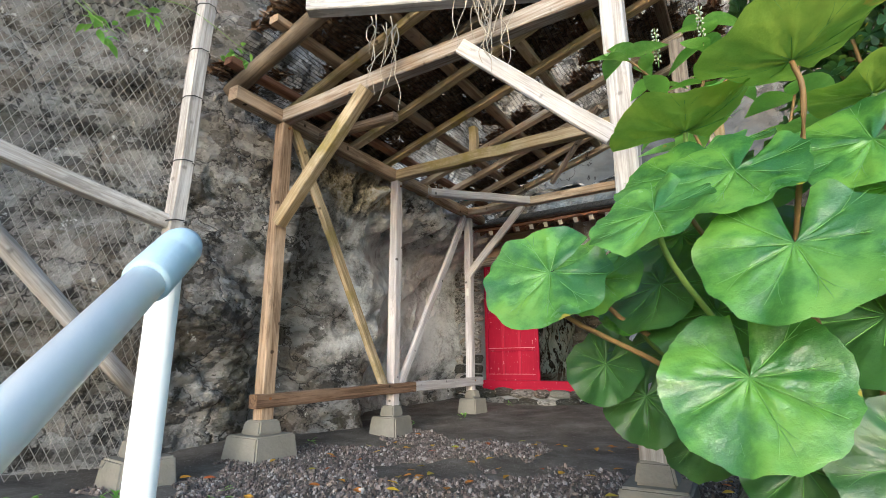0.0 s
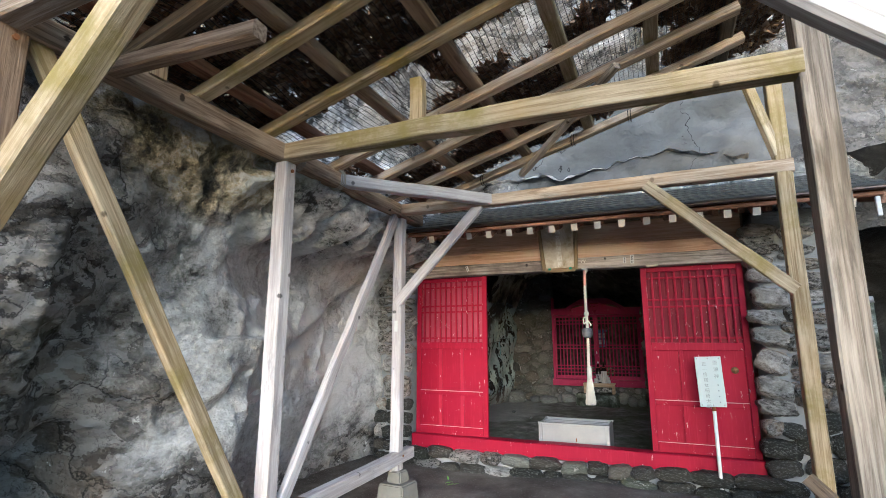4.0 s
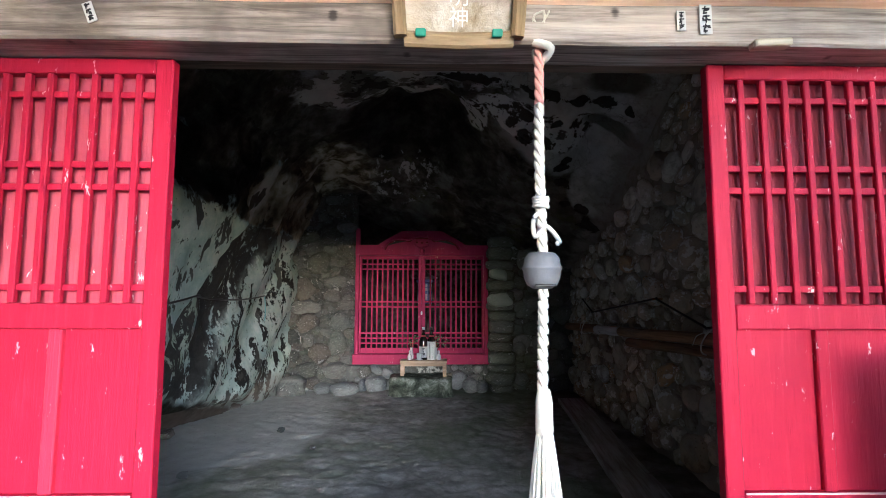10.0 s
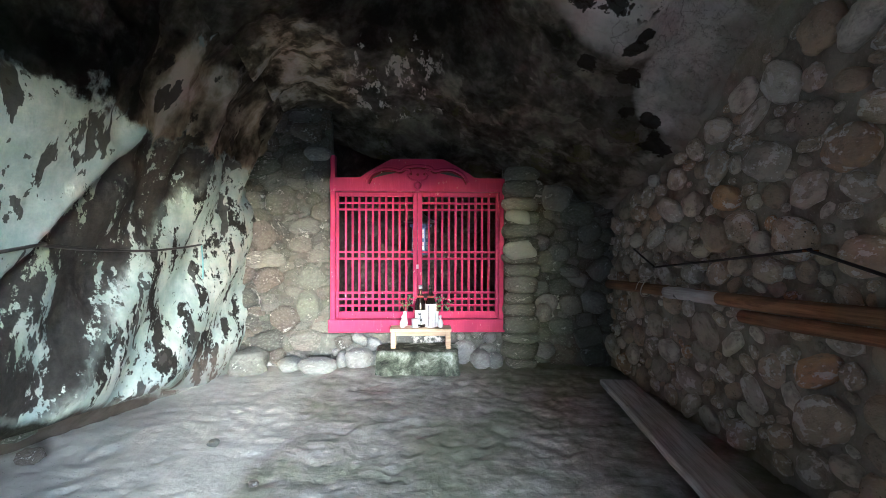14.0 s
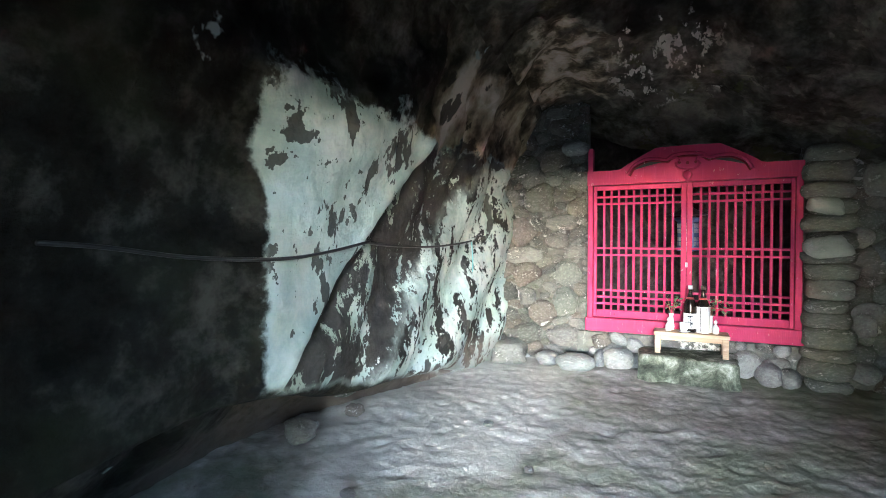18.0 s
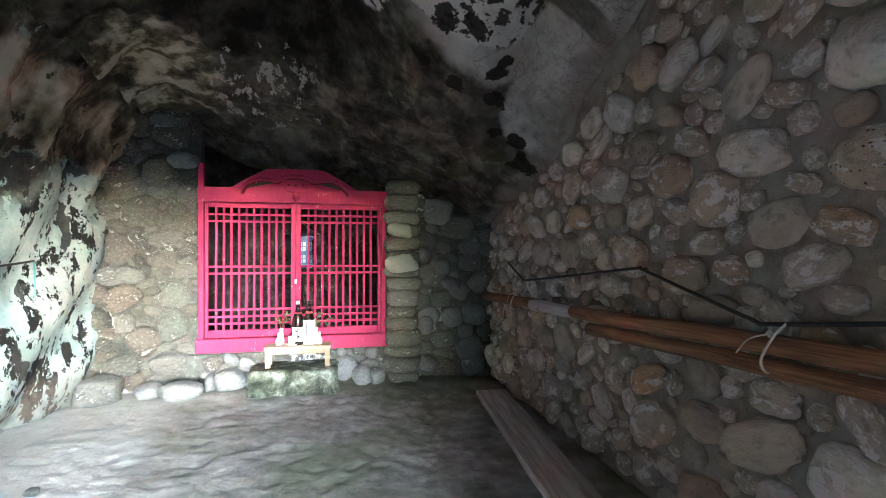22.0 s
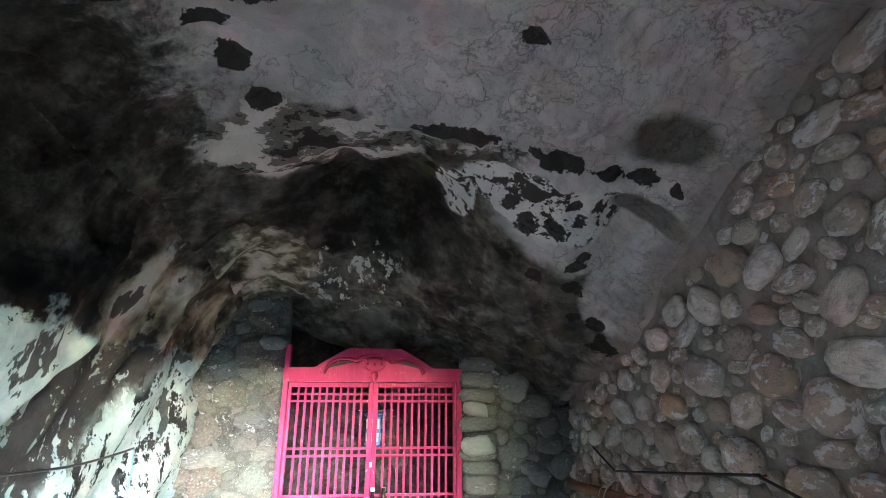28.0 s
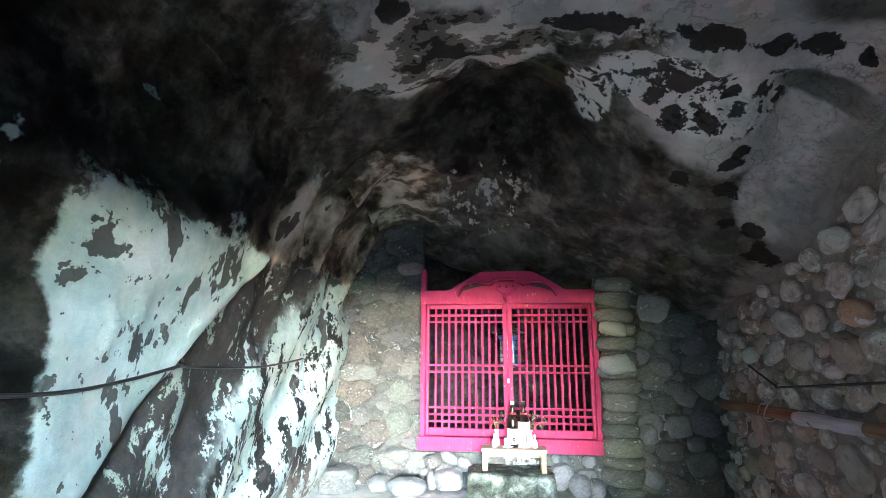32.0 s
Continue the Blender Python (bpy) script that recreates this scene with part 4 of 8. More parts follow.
def block(dx, dy, dz, bevel=0.006, at=(0, 0, 0), seg=1):
    """A bevelled box of that size, its centre at the given place."""
    bm = bmesh.new()
    bmesh.ops.create_cube(bm, size=1.0, matrix=Matrix.Translation(at) @ Matrix.Diagonal((dx, dy, dz, 1)))
    if bevel:
        bmesh.ops.bevel(bm, geom=bm.edges[:], offset=bevel, segments=seg, affect="EDGES", profile=0.5)
    return bm


def rod(r0, r1, length, sides=12, at=(0, 0, 0), turn=None):
    """A tapered rod along z from the given place."""
    bm = bmesh.new()
    m = Matrix.Translation(at) @ (turn or Matrix()) @ Matrix.Translation((0, 0, length / 2))
    bmesh.ops.create_cone(bm, cap_ends=True, segments=sides, radius1=r0, radius2=r1, depth=length, matrix=m)
    return bm


def lathe(profile, sides=20):
    """A turned body from (radius, height) pairs."""
    bm = bmesh.new()
    rings = [[bm.verts.new((r * math.cos(a * math.tau / sides), r * math.sin(a * math.tau / sides), z)) for a in range(sides)] for r, z in profile]
    for a, b in zip(rings, rings[1:]):
        for i in range(sides):
            bm.faces.new((a[i], a[(i + 1) % sides], b[(i + 1) % sides], b[i]))
    bm.faces.new(rings[0][::-1])
    bm.faces.new(rings[-1])
    return bm


def tube(points, r, sides=6, taper=1.0):
    """A tube along a line of points; taper: the end's radius against the start's."""
    bm = bmesh.new()
    pts = [Vector(p) for p in points]
    rings = []
    for i, p in enumerate(pts):
        d = (pts[min(i + 1, len(pts) - 1)] - pts[max(i - 1, 0)]).normalized()
        u = d.cross(Vector((0, 0, 1)) if abs(d.z) < 0.9 else Vector((1, 0, 0))).normalized()
        v = d.cross(u)
        k = r * (1 + (taper - 1) * i / max(len(pts) - 1, 1))
        rings.append([bm.verts.new(p + k * (math.cos(a * math.tau / sides) * u + math.sin(a * math.tau / sides) * v)) for a in range(sides)])
    for a, b in zip(rings, rings[1:]):
        for i in range(sides):
            bm.faces.new((a[i], a[(i + 1) % sides], b[(i + 1) % sides], b[i]))
    bm.faces.new(rings[0][::-1])
    bm.faces.new(rings[-1])
    bmesh.ops.recalc_face_normals(bm, faces=bm.faces[:])
    return bm


def bowed(points, n=6):
    """A rounded line through the points."""
    p = [Vector(q) for q in points]
    p = [2 * p[0] - p[1], *p, 2 * p[-1] - p[-2]]
    out = []
    for i in range(1, len(p) - 2):
        for j in range(n):
            t = j / n
            out.append(0.5 * (2 * p[i] + (p[i + 1] - p[i - 1]) * t + (2 * p[i - 1] - 5 * p[i] + 4 * p[i + 1] - p[i + 2]) * t * t + (3 * p[i] - 3 * p[i + 1] + p[i + 2] - p[i - 1]) * t ** 3))
    return [*out, p[-2]]


def along(a, b, roll=0):
    """A pose at the middle of a and b with local x from a to b."""
    a, b = Vector(a), Vector(b)
    d = (b - a).normalized()
    up = Vector((0, 0, 1)) if abs(d.z) < 0.95 else Vector((0, 1, 0))
    y = up.cross(d).normalized()
    z = d.cross(y)
    r = Matrix((d, y, z)).transposed().to_4x4()
    return Matrix.Translation((a + b) / 2) @ r @ Matrix.Rotation(radians(roll), 4, "X")


def beam(name, a, b, w, h, mat, parent, label="", bevel=0.008, wear=0.004):
    """A squared timber from a to b, its edges knocked about a little."""
    length = (Vector(b) - Vector(a)).length
    bm = bmesh.new()
    n = max(2, int(length / 0.25))
    prof = [(-w / 2 + bevel, -h / 2), (w / 2 - bevel, -h / 2), (w / 2, -h / 2 + bevel), (w / 2, h / 2 - bevel), (w / 2 - bevel, h / 2), (-w / 2 + bevel, h / 2), (-w / 2, h / 2 - bevel), (-w / 2, -h / 2 + bevel)]
    rings = []
    for i in range(n + 1):
        x = -length / 2 + length * i / n
        dy, dz = random.uniform(-wear, wear), random.uniform(-wear, wear)
        rings.append([bm.verts.new((x, y + dy + random.uniform(-wear, wear) * 0.4, z + dz)) for y, z in prof])
    for p, q in zip(rings, rings[1:]):
        for i in range(8):
            bm.faces.new((p[i], p[(i + 1) % 8], q[(i + 1) % 8], q[i]))
    bm.faces.new(rings[0][::-1])
    bm.faces.new(rings[-1])
    bmesh.ops.recalc_face_normals(bm, faces=bm.faces[:])
    return part(name, bm, mat, parent, label, False, along(a, b))


def log(name, a, b, r, mat, parent, label="", sides=10):
    """A round pole from a to b, slightly crooked."""
    length = (Vector(b) - Vector(a)).length
    pts = [(x * length - length / 2, random.uniform(-1, 1) * r * 0.12, random.uniform(-1, 1) * r * 0.12) for x in [i / 8 for i in range(9)]]
    return part(name, tube(pts, r, sides, 0.88), mat, parent, label, True, along(a, b))


def grid_mesh(name, nu, nv, place, mat, label="", kind="structure", parent=None):
    """A sheet of nu x nv quads with its corners at place(u, v), u and v from 0 to 1."""
    verts = [place(i / nu, j / nv) for j in range(nv + 1) for i in range(nu + 1)]
    w = nu + 1
    faces = [(j * w + i, j * w + i + 1, (j + 1) * w + i + 1, (j + 1) * w + i) for j in range(nv) for i in range(nu)]
    me = bpy.data.meshes.new(name)
    me.from_pydata(verts, [], faces)
    me.materials.append(mat)
    me.polygons.foreach_set("use_smooth", [True] * len(me.polygons))
    me.update()
    ob = new(name, me)
    if parent:
        ob.parent = parent
        return ob
    return tagged(ob, label, "", "", kind)


def fbm(p, scale=1.0, octaves=5):
    return noise.fractal(Vector(p) * scale, 0.9, 2.1, octaves)


def crag(p, scale=1.0, octaves=6):
    """Broken rock relief: folded noise with ledges."""
    v = Vector(p) * scale
    return noise.ridged_multi_fractal(v, 0.9, 2.1, octaves, 1.0, 2.0) * 0.5 + noise.noise(v * 0.6)


def lerp_table(t, ts, vs):
    """Smooth reading of a short table."""
    if t <= ts[0]:
        return vs[0]
    for a, b, p, q in zip(ts, ts[1:], vs, vs[1:]):
        if t <= b:
            k = (t - a) / (b - a)
            return p + (q - p) * (0.5 * k + 0.5 * k * k * (3 - 2 * k))
    return vs[-1]


def lerp_line(t, ts, vs):
    """Straight reading of a short table."""
    if t <= ts[0]:
        return vs[0]
    for p, q, v, w in zip(ts, ts[1:], vs, vs[1:]):
        if t <= q:
            return v + (w - v) * (t - p) / (q - p)
    return vs[-1]


def bump1(v, c, r):
    return math.exp(-((v - c) / r) ** 2)


# ---- the cave ----
FLOOR_Z = 0.29
CY = (7.2, 8.5, 9.7, 10.7, 11.7, 12.7)


def cave_section(y):
    """The rock's outline across the cave at y, from the foot of the left wall over the roof to the right wall."""
    g = lambda *v: lerp_table(y, CY, v)
    lip = g(0.68, 0.80, 0.58, 0.47, 0.30, 0.25)
    return [
        (g(-4.4, -4.8, -4.8, -4.4, -3.95, -3.8), 0.1),
        (g(-4.2, -4.4, -4.4, -4.2, -3.95, -3.8), lip - 0.05),
        (g(-3.9, -3.86, -3.86, -3.88, -3.85, -3.75), lip + 0.05),
        (g(-3.85, -3.78, -3.82, -3.84, -3.72, -3.7), 1.4),
        (g(-3.8, -3.7, -3.66, -3.7, -3.72, -3.7), 2.1),
        (g(-3.6, -3.5, -3.4, -3.4, -3.4, -3.5), g(2.9, 2.9, 2.85, 2.85, 2.8, 2.75)),
        (-2.7, g(3.35, 3.33, 3.26, 3.15, 2.9, 2.45)),
        (-1.6, g(3.4, 3.36, 3.2, 2.95, 2.6, 2.28)),
        (-1.0, g(3.4, 3.33, 3.08, 2.65, 2.4, 2.15)),
        (-0.5, g(3.38, 3.3, 2.95, 2.4, 2.1, 1.95)),
        (0.0, g(3.35, 3.2, 2.7, 2.05, 1.85, 1.65)),
    ]


def cave_point(u, y):
    s = cave_section(y)
    k = u * (len(s) - 1)
    i = min(int(k), len(s) - 2)
    t = k - i
    p = [s[max(i - 1, 0)], s[i], s[i + 1], s[min(i + 2, len(s) - 1)]]
    h = lambda c: 0.5 * (2 * p[1][c] + (p[2][c] - p[0][c]) * t + (2 * p[0][c] - 5 * p[1][c] + 4 * p[2][c] - p[3][c]) * t * t + (3 * p[1][c] - 3 * p[2][c] + p[3][c] - p[0][c]) * t ** 3)
    x, z = h(0), h(1)
    roof = max(0.0, min(1.0, (u - 0.45) / 0.15))
    z += roof * 0.42 * bump1(x, -2.05, 0.5) * bump1(y, 10.55, 0.5)
    q = (x, y, z)
    d = 0.10 * fbm(q, 1.3, 6) + 0.08 * (crag(q, 1.9, 6) - 0.7) + 0.035 * (crag(q, 5.0, 4) - 0.7)
    # slanting folds of the left wall
    wall = max(0.0, 1 - roof)
    low = wall / (1 + math.exp((z - 2.1) / 0.1)) / (1 + math.exp(-(z - 0.35) / 0.08))
    d *= 1 - 0.55 * low
    s = y - z + 0.05 * noise.noise(Vector(q) * 2.5)
    d += low * (0.13 / (1 + math.exp((s - 7.92) / 0.025)) - 0.05 + 0.05 * math.sin((s - 7.9) * 6.0) * (1 if s > 7.95 else 0.3))
    d -= low * 0.16 / (1 + math.exp((y - 8.55 - 0.06 * noise.noise(Vector(q) * 3)) / 0.03))
    d += wall * 0.34 * bump1(z, 0.55, 0.26) * bump1(y, 8.35, 0.75)
    high = wall / (1 + math.exp(-(z - 1.95) / 0.1)) * (1 / (1 + math.exp(-(y - 9.7) / 0.15)))
    d += high * 0.075 * math.sin(y * 11 + 2.5 * z + 3.0 * noise.noise(Vector(q) * 1.6))
    z -= roof * 0.10 / (1 + math.exp(-(y - 9.55) / 0.03)) * bump1(x, -0.9, 0.7)
    if u < 0.5:
        return (x + d, y, z + 0.3 * d)
    return (x + 0.25 * d * (1 - roof), y, z - d)


def cave_rock():
    y0, y1 = 7.2, 12.9
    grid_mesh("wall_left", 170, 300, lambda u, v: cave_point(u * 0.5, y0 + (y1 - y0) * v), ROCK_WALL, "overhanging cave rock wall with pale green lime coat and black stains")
    grid_mesh("ceiling", 170, 260, lambda u, v: cave_point(0.5 + u * 0.5, y0 + (y1 - y0) * v), ROCK_CEIL, "uneven grey cave ceiling with black flaked patches and a dark hollow")

    def floor_at(u, v):
        x, y = -5.4 + 5.6 * u, 7.02 + 6.2 * v
        q = Vector((x, y, 0))
        trod = 0.5 + 0.5 * max(0.0, min(1.0, (x + 3.0) / 0.8))
        warp = Vector((0.05 * noise.noise(q * 6), 0.05 * noise.noise(q * 6 + Vector((9, 0, 0))), 0))
        cell = noise.voronoi((q + warp) * 6.5)[0]
        tiny = noise.voronoi((q + warp) * 15)[0]
        dips = 0.010 * noise.noise(q * 2.5) + 0.004 * noise.noise(q * 11) - trod * (0.020 * math.exp(-(cell[0] / 0.36) ** 2) + 0.007 * math.exp(-(tiny[0] / 0.35) ** 2)) + 0.008
        side = -0.03 * max(0.0, (-3.0 - x)) + 0.05 * max(0.0, y - 11.2)
        return (x, y, FLOOR_Z - 0.04 + dips + side * (0.6 + fbm((x, y, 0), 1.2, 4)))

    grid_mesh("floor", 340, 380, floor_at, FLOOR, "trodden sandy earth floor of the cave with footprints")


cave_rock()


def wall_sheet(name, a, b, z0, z1, depth, mat, label, rough=0.015):
    """A rough-faced wall slab from a to b; its face on the left hand of the way from a to b, its thickness behind it."""
    a, b = Vector((*a, 0)), Vector((*b, 0))
    d = (b - a).normalized()
    n = Vector((-d.y, d.x, 0))
    nu, nv = max(4, int((b - a).length / 0.08)), max(4, int((z1 - z0) / 0.08))
    verts, faces = [], []
    for j in range(nv + 1):
        for i in range(nu + 1):
            p = a + (b - a) * (i / nu) + Vector((0, 0, z0 + (z1 - z0) * j / nv))
            verts.append(p + n * (rough * (fbm(p, 3.0, 4)) * 1.5))
    w = nu + 1
    k = len(verts)
    verts += [v - n * (depth + 0.0) for v in verts]
    for j in range(nv):
        for i in range(nu):
            q = (j * w + i, j * w + i + 1, (j + 1) * w + i + 1, (j + 1) * w + i)
            faces.append(q[::-1])
            faces.append(tuple(c + k for c in q))
    for i in range(nu):
        faces.append((i, i + 1, k + i + 1, k + i))
        t = nv * w + i
        faces.append((t + 1, t, k + t, k + t + 1))
    for j in range(nv):
        faces.append((j * w, k + j * w, k + (j + 1) * w, (j + 1) * w))
        t = j * w + nu
        faces.append((t, t + w, k + t + w, k + t))
    me = bpy.data.meshes.new(name)
    me.from_pydata(verts, [], faces)
    me.materials.append(mat)
    me.polygons.foreach_set("use_smooth", [True] * len(me.polygons))
    me.update()
    return tagged(new(name, me), label, "", "", "structure")


GATE_Y = 12.12
GX0, GX1, GZ0, GZ1 = -2.99, -1.26, 0.60, 2.14
wall_right = wall_sheet("wall_right", (-0.17, 7.46), (-0.17, 12.6), 0.0, 3.5, 0.3, MORTAR, "cave side wall of round beach cobbles set in brown mortar")
wall_gate_left = wall_sheet("wall_gate_left", (GX0, GATE_Y + 0.03), (-4.4, GATE_Y - 0.12), 0.0, 3.0, 0.35, MORTAR_MOSS, "rubble stone wall beside the red shrine gate")
wall_gate_right = wall_sheet("wall_gate_right", (-0.1, GATE_Y - 0.1), (GX1, GATE_Y + 0.05), 0.0, 2.6, 0.35, MORTAR_MOSS, "cobble wall beside the red shrine gate")
wall_gate_base = wall_sheet("wall_gate_base", (GX1 - 0.002, GATE_Y - 0.01), (GX0 + 0.002, GATE_Y - 0.01), 0.0, GZ0 - 0.01, 0.35, MORTAR_MOSS, "low stone base under the red shrine gate")


def niche():
    """The dark rock hollow behind the gate."""
    def at(u, v):
        a = math.pi * u
        r = 1.15 + 0.12 * fbm((u * 4, v * 4, 2), 1, 4)
        return (-2.12 - r * math.cos(a), GATE_Y + 0.3 + 1.25 * r * math.sin(a), 0.3 + 2.5 * v)
    grid_mesh("niche_rock", 48, 40, at, NICHE_ROCK, "dark rock hollow behind the shrine gate")
    part("niche_floor", block(3.2, 2.2, 0.2, 0, (-2.1, 13.2, 0.48)), GATESTONE).update_tag()


niche()
tagged(bpy.data.objects["niche_floor"], "stone floor of the hollow behind the gate", "", "", "structure")

# ---- the cliff outside ----
def cliff_left(u, v):
    y = lerp_line(u, (0.0, 0.22, 0.90, 1.0), (-5.0, 2.0, 6.9, 8.0))
    z = lerp_line(v, (0.0, 0.08, 0.80, 1.0), (-1.3, -0.1, 3.6, 7.0))
    n1 = noise.noise(Vector((7, y * 2.2, z * 2.2)))
    n2 = noise.noise(Vector((3, y * 7.0, z * 7.0)))
    x = -3.62 - 0.35 * bump1(y, 0.3, 1.4) - 0.15 * bump1(z, 0.2, 0.5)
    # smooth recess: its near edge, and its scalloped lip above
    near = lerp_line(z, (0.4, 1.1, 1.53, 1.65, 1.9, 2.1, 2.4), (4.3, 4.4, 4.6, 4.42, 4.22, 4.08, 4.0)) + 0.05 * n1 + 0.03 * n2
    scallop = abs(math.sin(y * 7.5 + 1.6 * noise.noise(Vector((0, y * 1.7, 9))))) * 0.20 + 0.10 * noise.noise(Vector((0, y * 9.0, 4)))
    lip = 2.42 + 0.08 * (y - 4.4) - scallop
    hollow = 1 / (1 + math.exp(-(y - near) / 0.035)) / (1 + math.exp(max(-30.0, min(30.0, (z - lip) / 0.02))))
    x -= hollow * (0.16 + 0.36 * max(0.0, min(1.0, (y - near) / 0.9)) + 0.08 * bump1(z, 2.05, 0.25))
    x += hollow * 0.22 * max(0.0, min(1.0, (y - 6.3) / 0.7))
    x += 0.16 * bump1(z, lip + 0.14, 0.13) / (1 + math.exp(-(y - 4.35) / 0.06))
    # the second lip over it and a slanting undercut below
    x -= 0.17 / (1 + math.exp(max(-30.0, min(30.0, (z - lip - 0.27 - 0.08 * n1) / 0.02)))) * (1 - hollow) / (1 + math.exp(-(y - 4.05) / 0.05)) * (z > 1.5)
    shelf = z - 1.15 - 0.61 * (y - 4.9) + 0.06 * n1
    x -= hollow * 0.16 / (1 + math.exp(max(-30.0, min(30.0, shelf / 0.018)))) * (1 if y > 4.5 else 0)
    x -= 0.55 * bump1(y, 3.35, 0.3) * bump1(z, 0.75, 0.65)
    x += 0.22 * max(0.0, z - 3.1) + 0.28 * bump1(z, 2.6, 0.45) * (1 if y > 3.8 else 0.3)
    x -= 0.45 * max(0.0, 1.5 - y)
    q = (x * 0.6, y, z)
    low = 0.55 / (1 + math.exp(-(y - 3.9) / 0.1)) / (1 + math.exp((z - 2.35) / 0.08))
    rough = 1 - max(0.80 * hollow, low)
    strata = (x * 0.6, y * 0.8, z * 1.5 + 0.25 * y)
    d = rough * (0.28 * (crag(q, 0.9, 5) - 0.75) + 0.09 * (crag(strata, 2.4, 6) - 0.75) + 0.03 * fbm(q, 6.0, 4)) + 0.05 * fbm(q, 1.1, 4) + 0.035 * max(hollow, low) * (1 - abs(math.sin(2.6 * z + 1.9 * y + 2.5 * n1))) ** 3
    # swollen folds of flowed rock that meet in sharp creases
    fold = abs(noise.noise(Vector((y * 1.5 + 0.5 * z, z * 1.1 - 0.35 * y, 5.3)))) + 0.45 * abs(noise.noise(Vector((y * 3.4, z * 2.6 + 0.8 * y, 1.7))))
    near_flow = low / 0.55 * (1 - hollow)
    pocket = abs(noise.noise(Vector((y * 3.2, z * 3.0, 8.1)))) + 0.5 * abs(noise.noise(Vector((y * 6.5, z * 6.0, 2.2))))
    over = 1 / (1 + math.exp(-(y - 4.0) / 0.1)) / (1 + math.exp(max(-30.0, min(30.0, (2.3 - z) / 0.05)))) / (1 + math.exp(max(-30.0, min(30.0, (z - 3.3) / 0.1))))
    d += 0.42 * near_flow * (min(fold, 0.5) - 0.22) + 0.38 * over * (min(pocket, 0.5) - 0.2)
    return (x + d, y + 0.2 * d, z + 0.3 * rough * 0.14 * fbm(q, 2.0, 4))


def cliff_back(u, v):
    x, z = -5.6 + 13.6 * u, 2.55 + 5.2 * v
    y = 7.35 - 0.30 * max(0.0, z - 3.2) - 0.22 * bump1(x, 1.2, 0.8) * bump1(z, 3.4, 0.6) - 0.5 * max(0.0, x - 1.2)
    q = (x, y, z)
    smooth = bump1(x, -1.2, 1.5) * bump1(z, 3.5, 0.6)
    d = (1 - 0.75 * smooth) * (0.30 * (crag(q, 0.8, 6) - 0.75) + 0.10 * fbm(q, 2.6, 5)) + 0.05 * fbm(q, 1.0, 4)
    # bulging drips along its foot
    drip = bump1(z, 3.02, 0.28) * (1 if x > -3.4 else 0)
    fold = abs(noise.noise(Vector((x * 2.3, z * 2.0, 4.4)))) + 0.5 * abs(noise.noise(Vector((x * 5.2, z * 4.5, 7.9))))
    d += 0.42 * drip * (min(fold, 0.5) - 0.1)
    return (x, y - d, z + 0.2 * d)


def cliff_low(u, v):
    x, z = 0.45 + 7.5 * u, -0.4 + 3.6 * v
    y = 9.6 - 0.5 * u * 7.5 - 1.9 * max(0.0, z - 1.9)
    q = (x, y, z)
    d = 0.30 * (crag(q, 0.9, 6) - 0.75) + 0.12 * fbm(q, 2.6, 5)
    return (x, y - d, z)


grid_mesh("cliff_left", 440, 300, cliff_left, ROCK_OUT, "rugged dark grey cliff face with pale rock lightened under the shelter")
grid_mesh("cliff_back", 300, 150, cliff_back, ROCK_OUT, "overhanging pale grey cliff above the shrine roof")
grid_mesh("cliff_low", 90, 60, cliff_low, rock_shaded(), "dark shaded rock recess beside the shrine")
# closes the hill over and behind the cave
part("hill", block(16, 12, 6.0, 0.3, (-1.0, 14.2, 6.9)), ROCK_OUT)
tagged(bpy.data.objects["hill"], "rock of the hill over the cave", "", "", "structure")
part("hill_left", block(3.0, 24, 9.0, 0.3, (-6.9, 5.0, 3.0)), ROCK_OUT)
tagged(bpy.data.objects["hill_left"], "rock of the hill beside the cave", "", "", "structure")
part("hill_right", block(3.0, 8, 9.0, 0.3, (1.75, 14.0, 3.0)), ROCK_OUT)
tagged(bpy.data.objects["hill_right"], "rock of the hill beside the cave wall", "", "", "structure")
part("hill_end", block(9.0, 2.0, 9.0, 0.3, (-2.0, 16.2, 3.0)), ROCK_OUT)
tagged(bpy.data.objects["hill_end"], "rock of the hill behind the cave", "", "", "structure")

# Unseen block added to cut off sky from behind left and edge the cave's light
part("hill_bank", block(8.0, 4.5, 8.0, 0.4, (-6.85, -4.8, 2.2)), ROCK_OUT)
tagged(bpy.data.objects["hill_bank"], "unseen block behind the steps that keeps skylight off the cave's right side", "", "", "structure")

# ---- ground ----
STAIR = (-0.51, 0.86)


def ground_z(x, y):
    s = x * STAIR[0] + y * STAIR[1]
    z = -0.97 + 0.97 * max(0.0, min(1.0, (s + 0.55) / 2.05))
    z += 0.12 * max(0.0, min(1.0, (y - 4.6) / 1.6)) * max(0.0, min(1.0, (1.0 - x)))
    return z


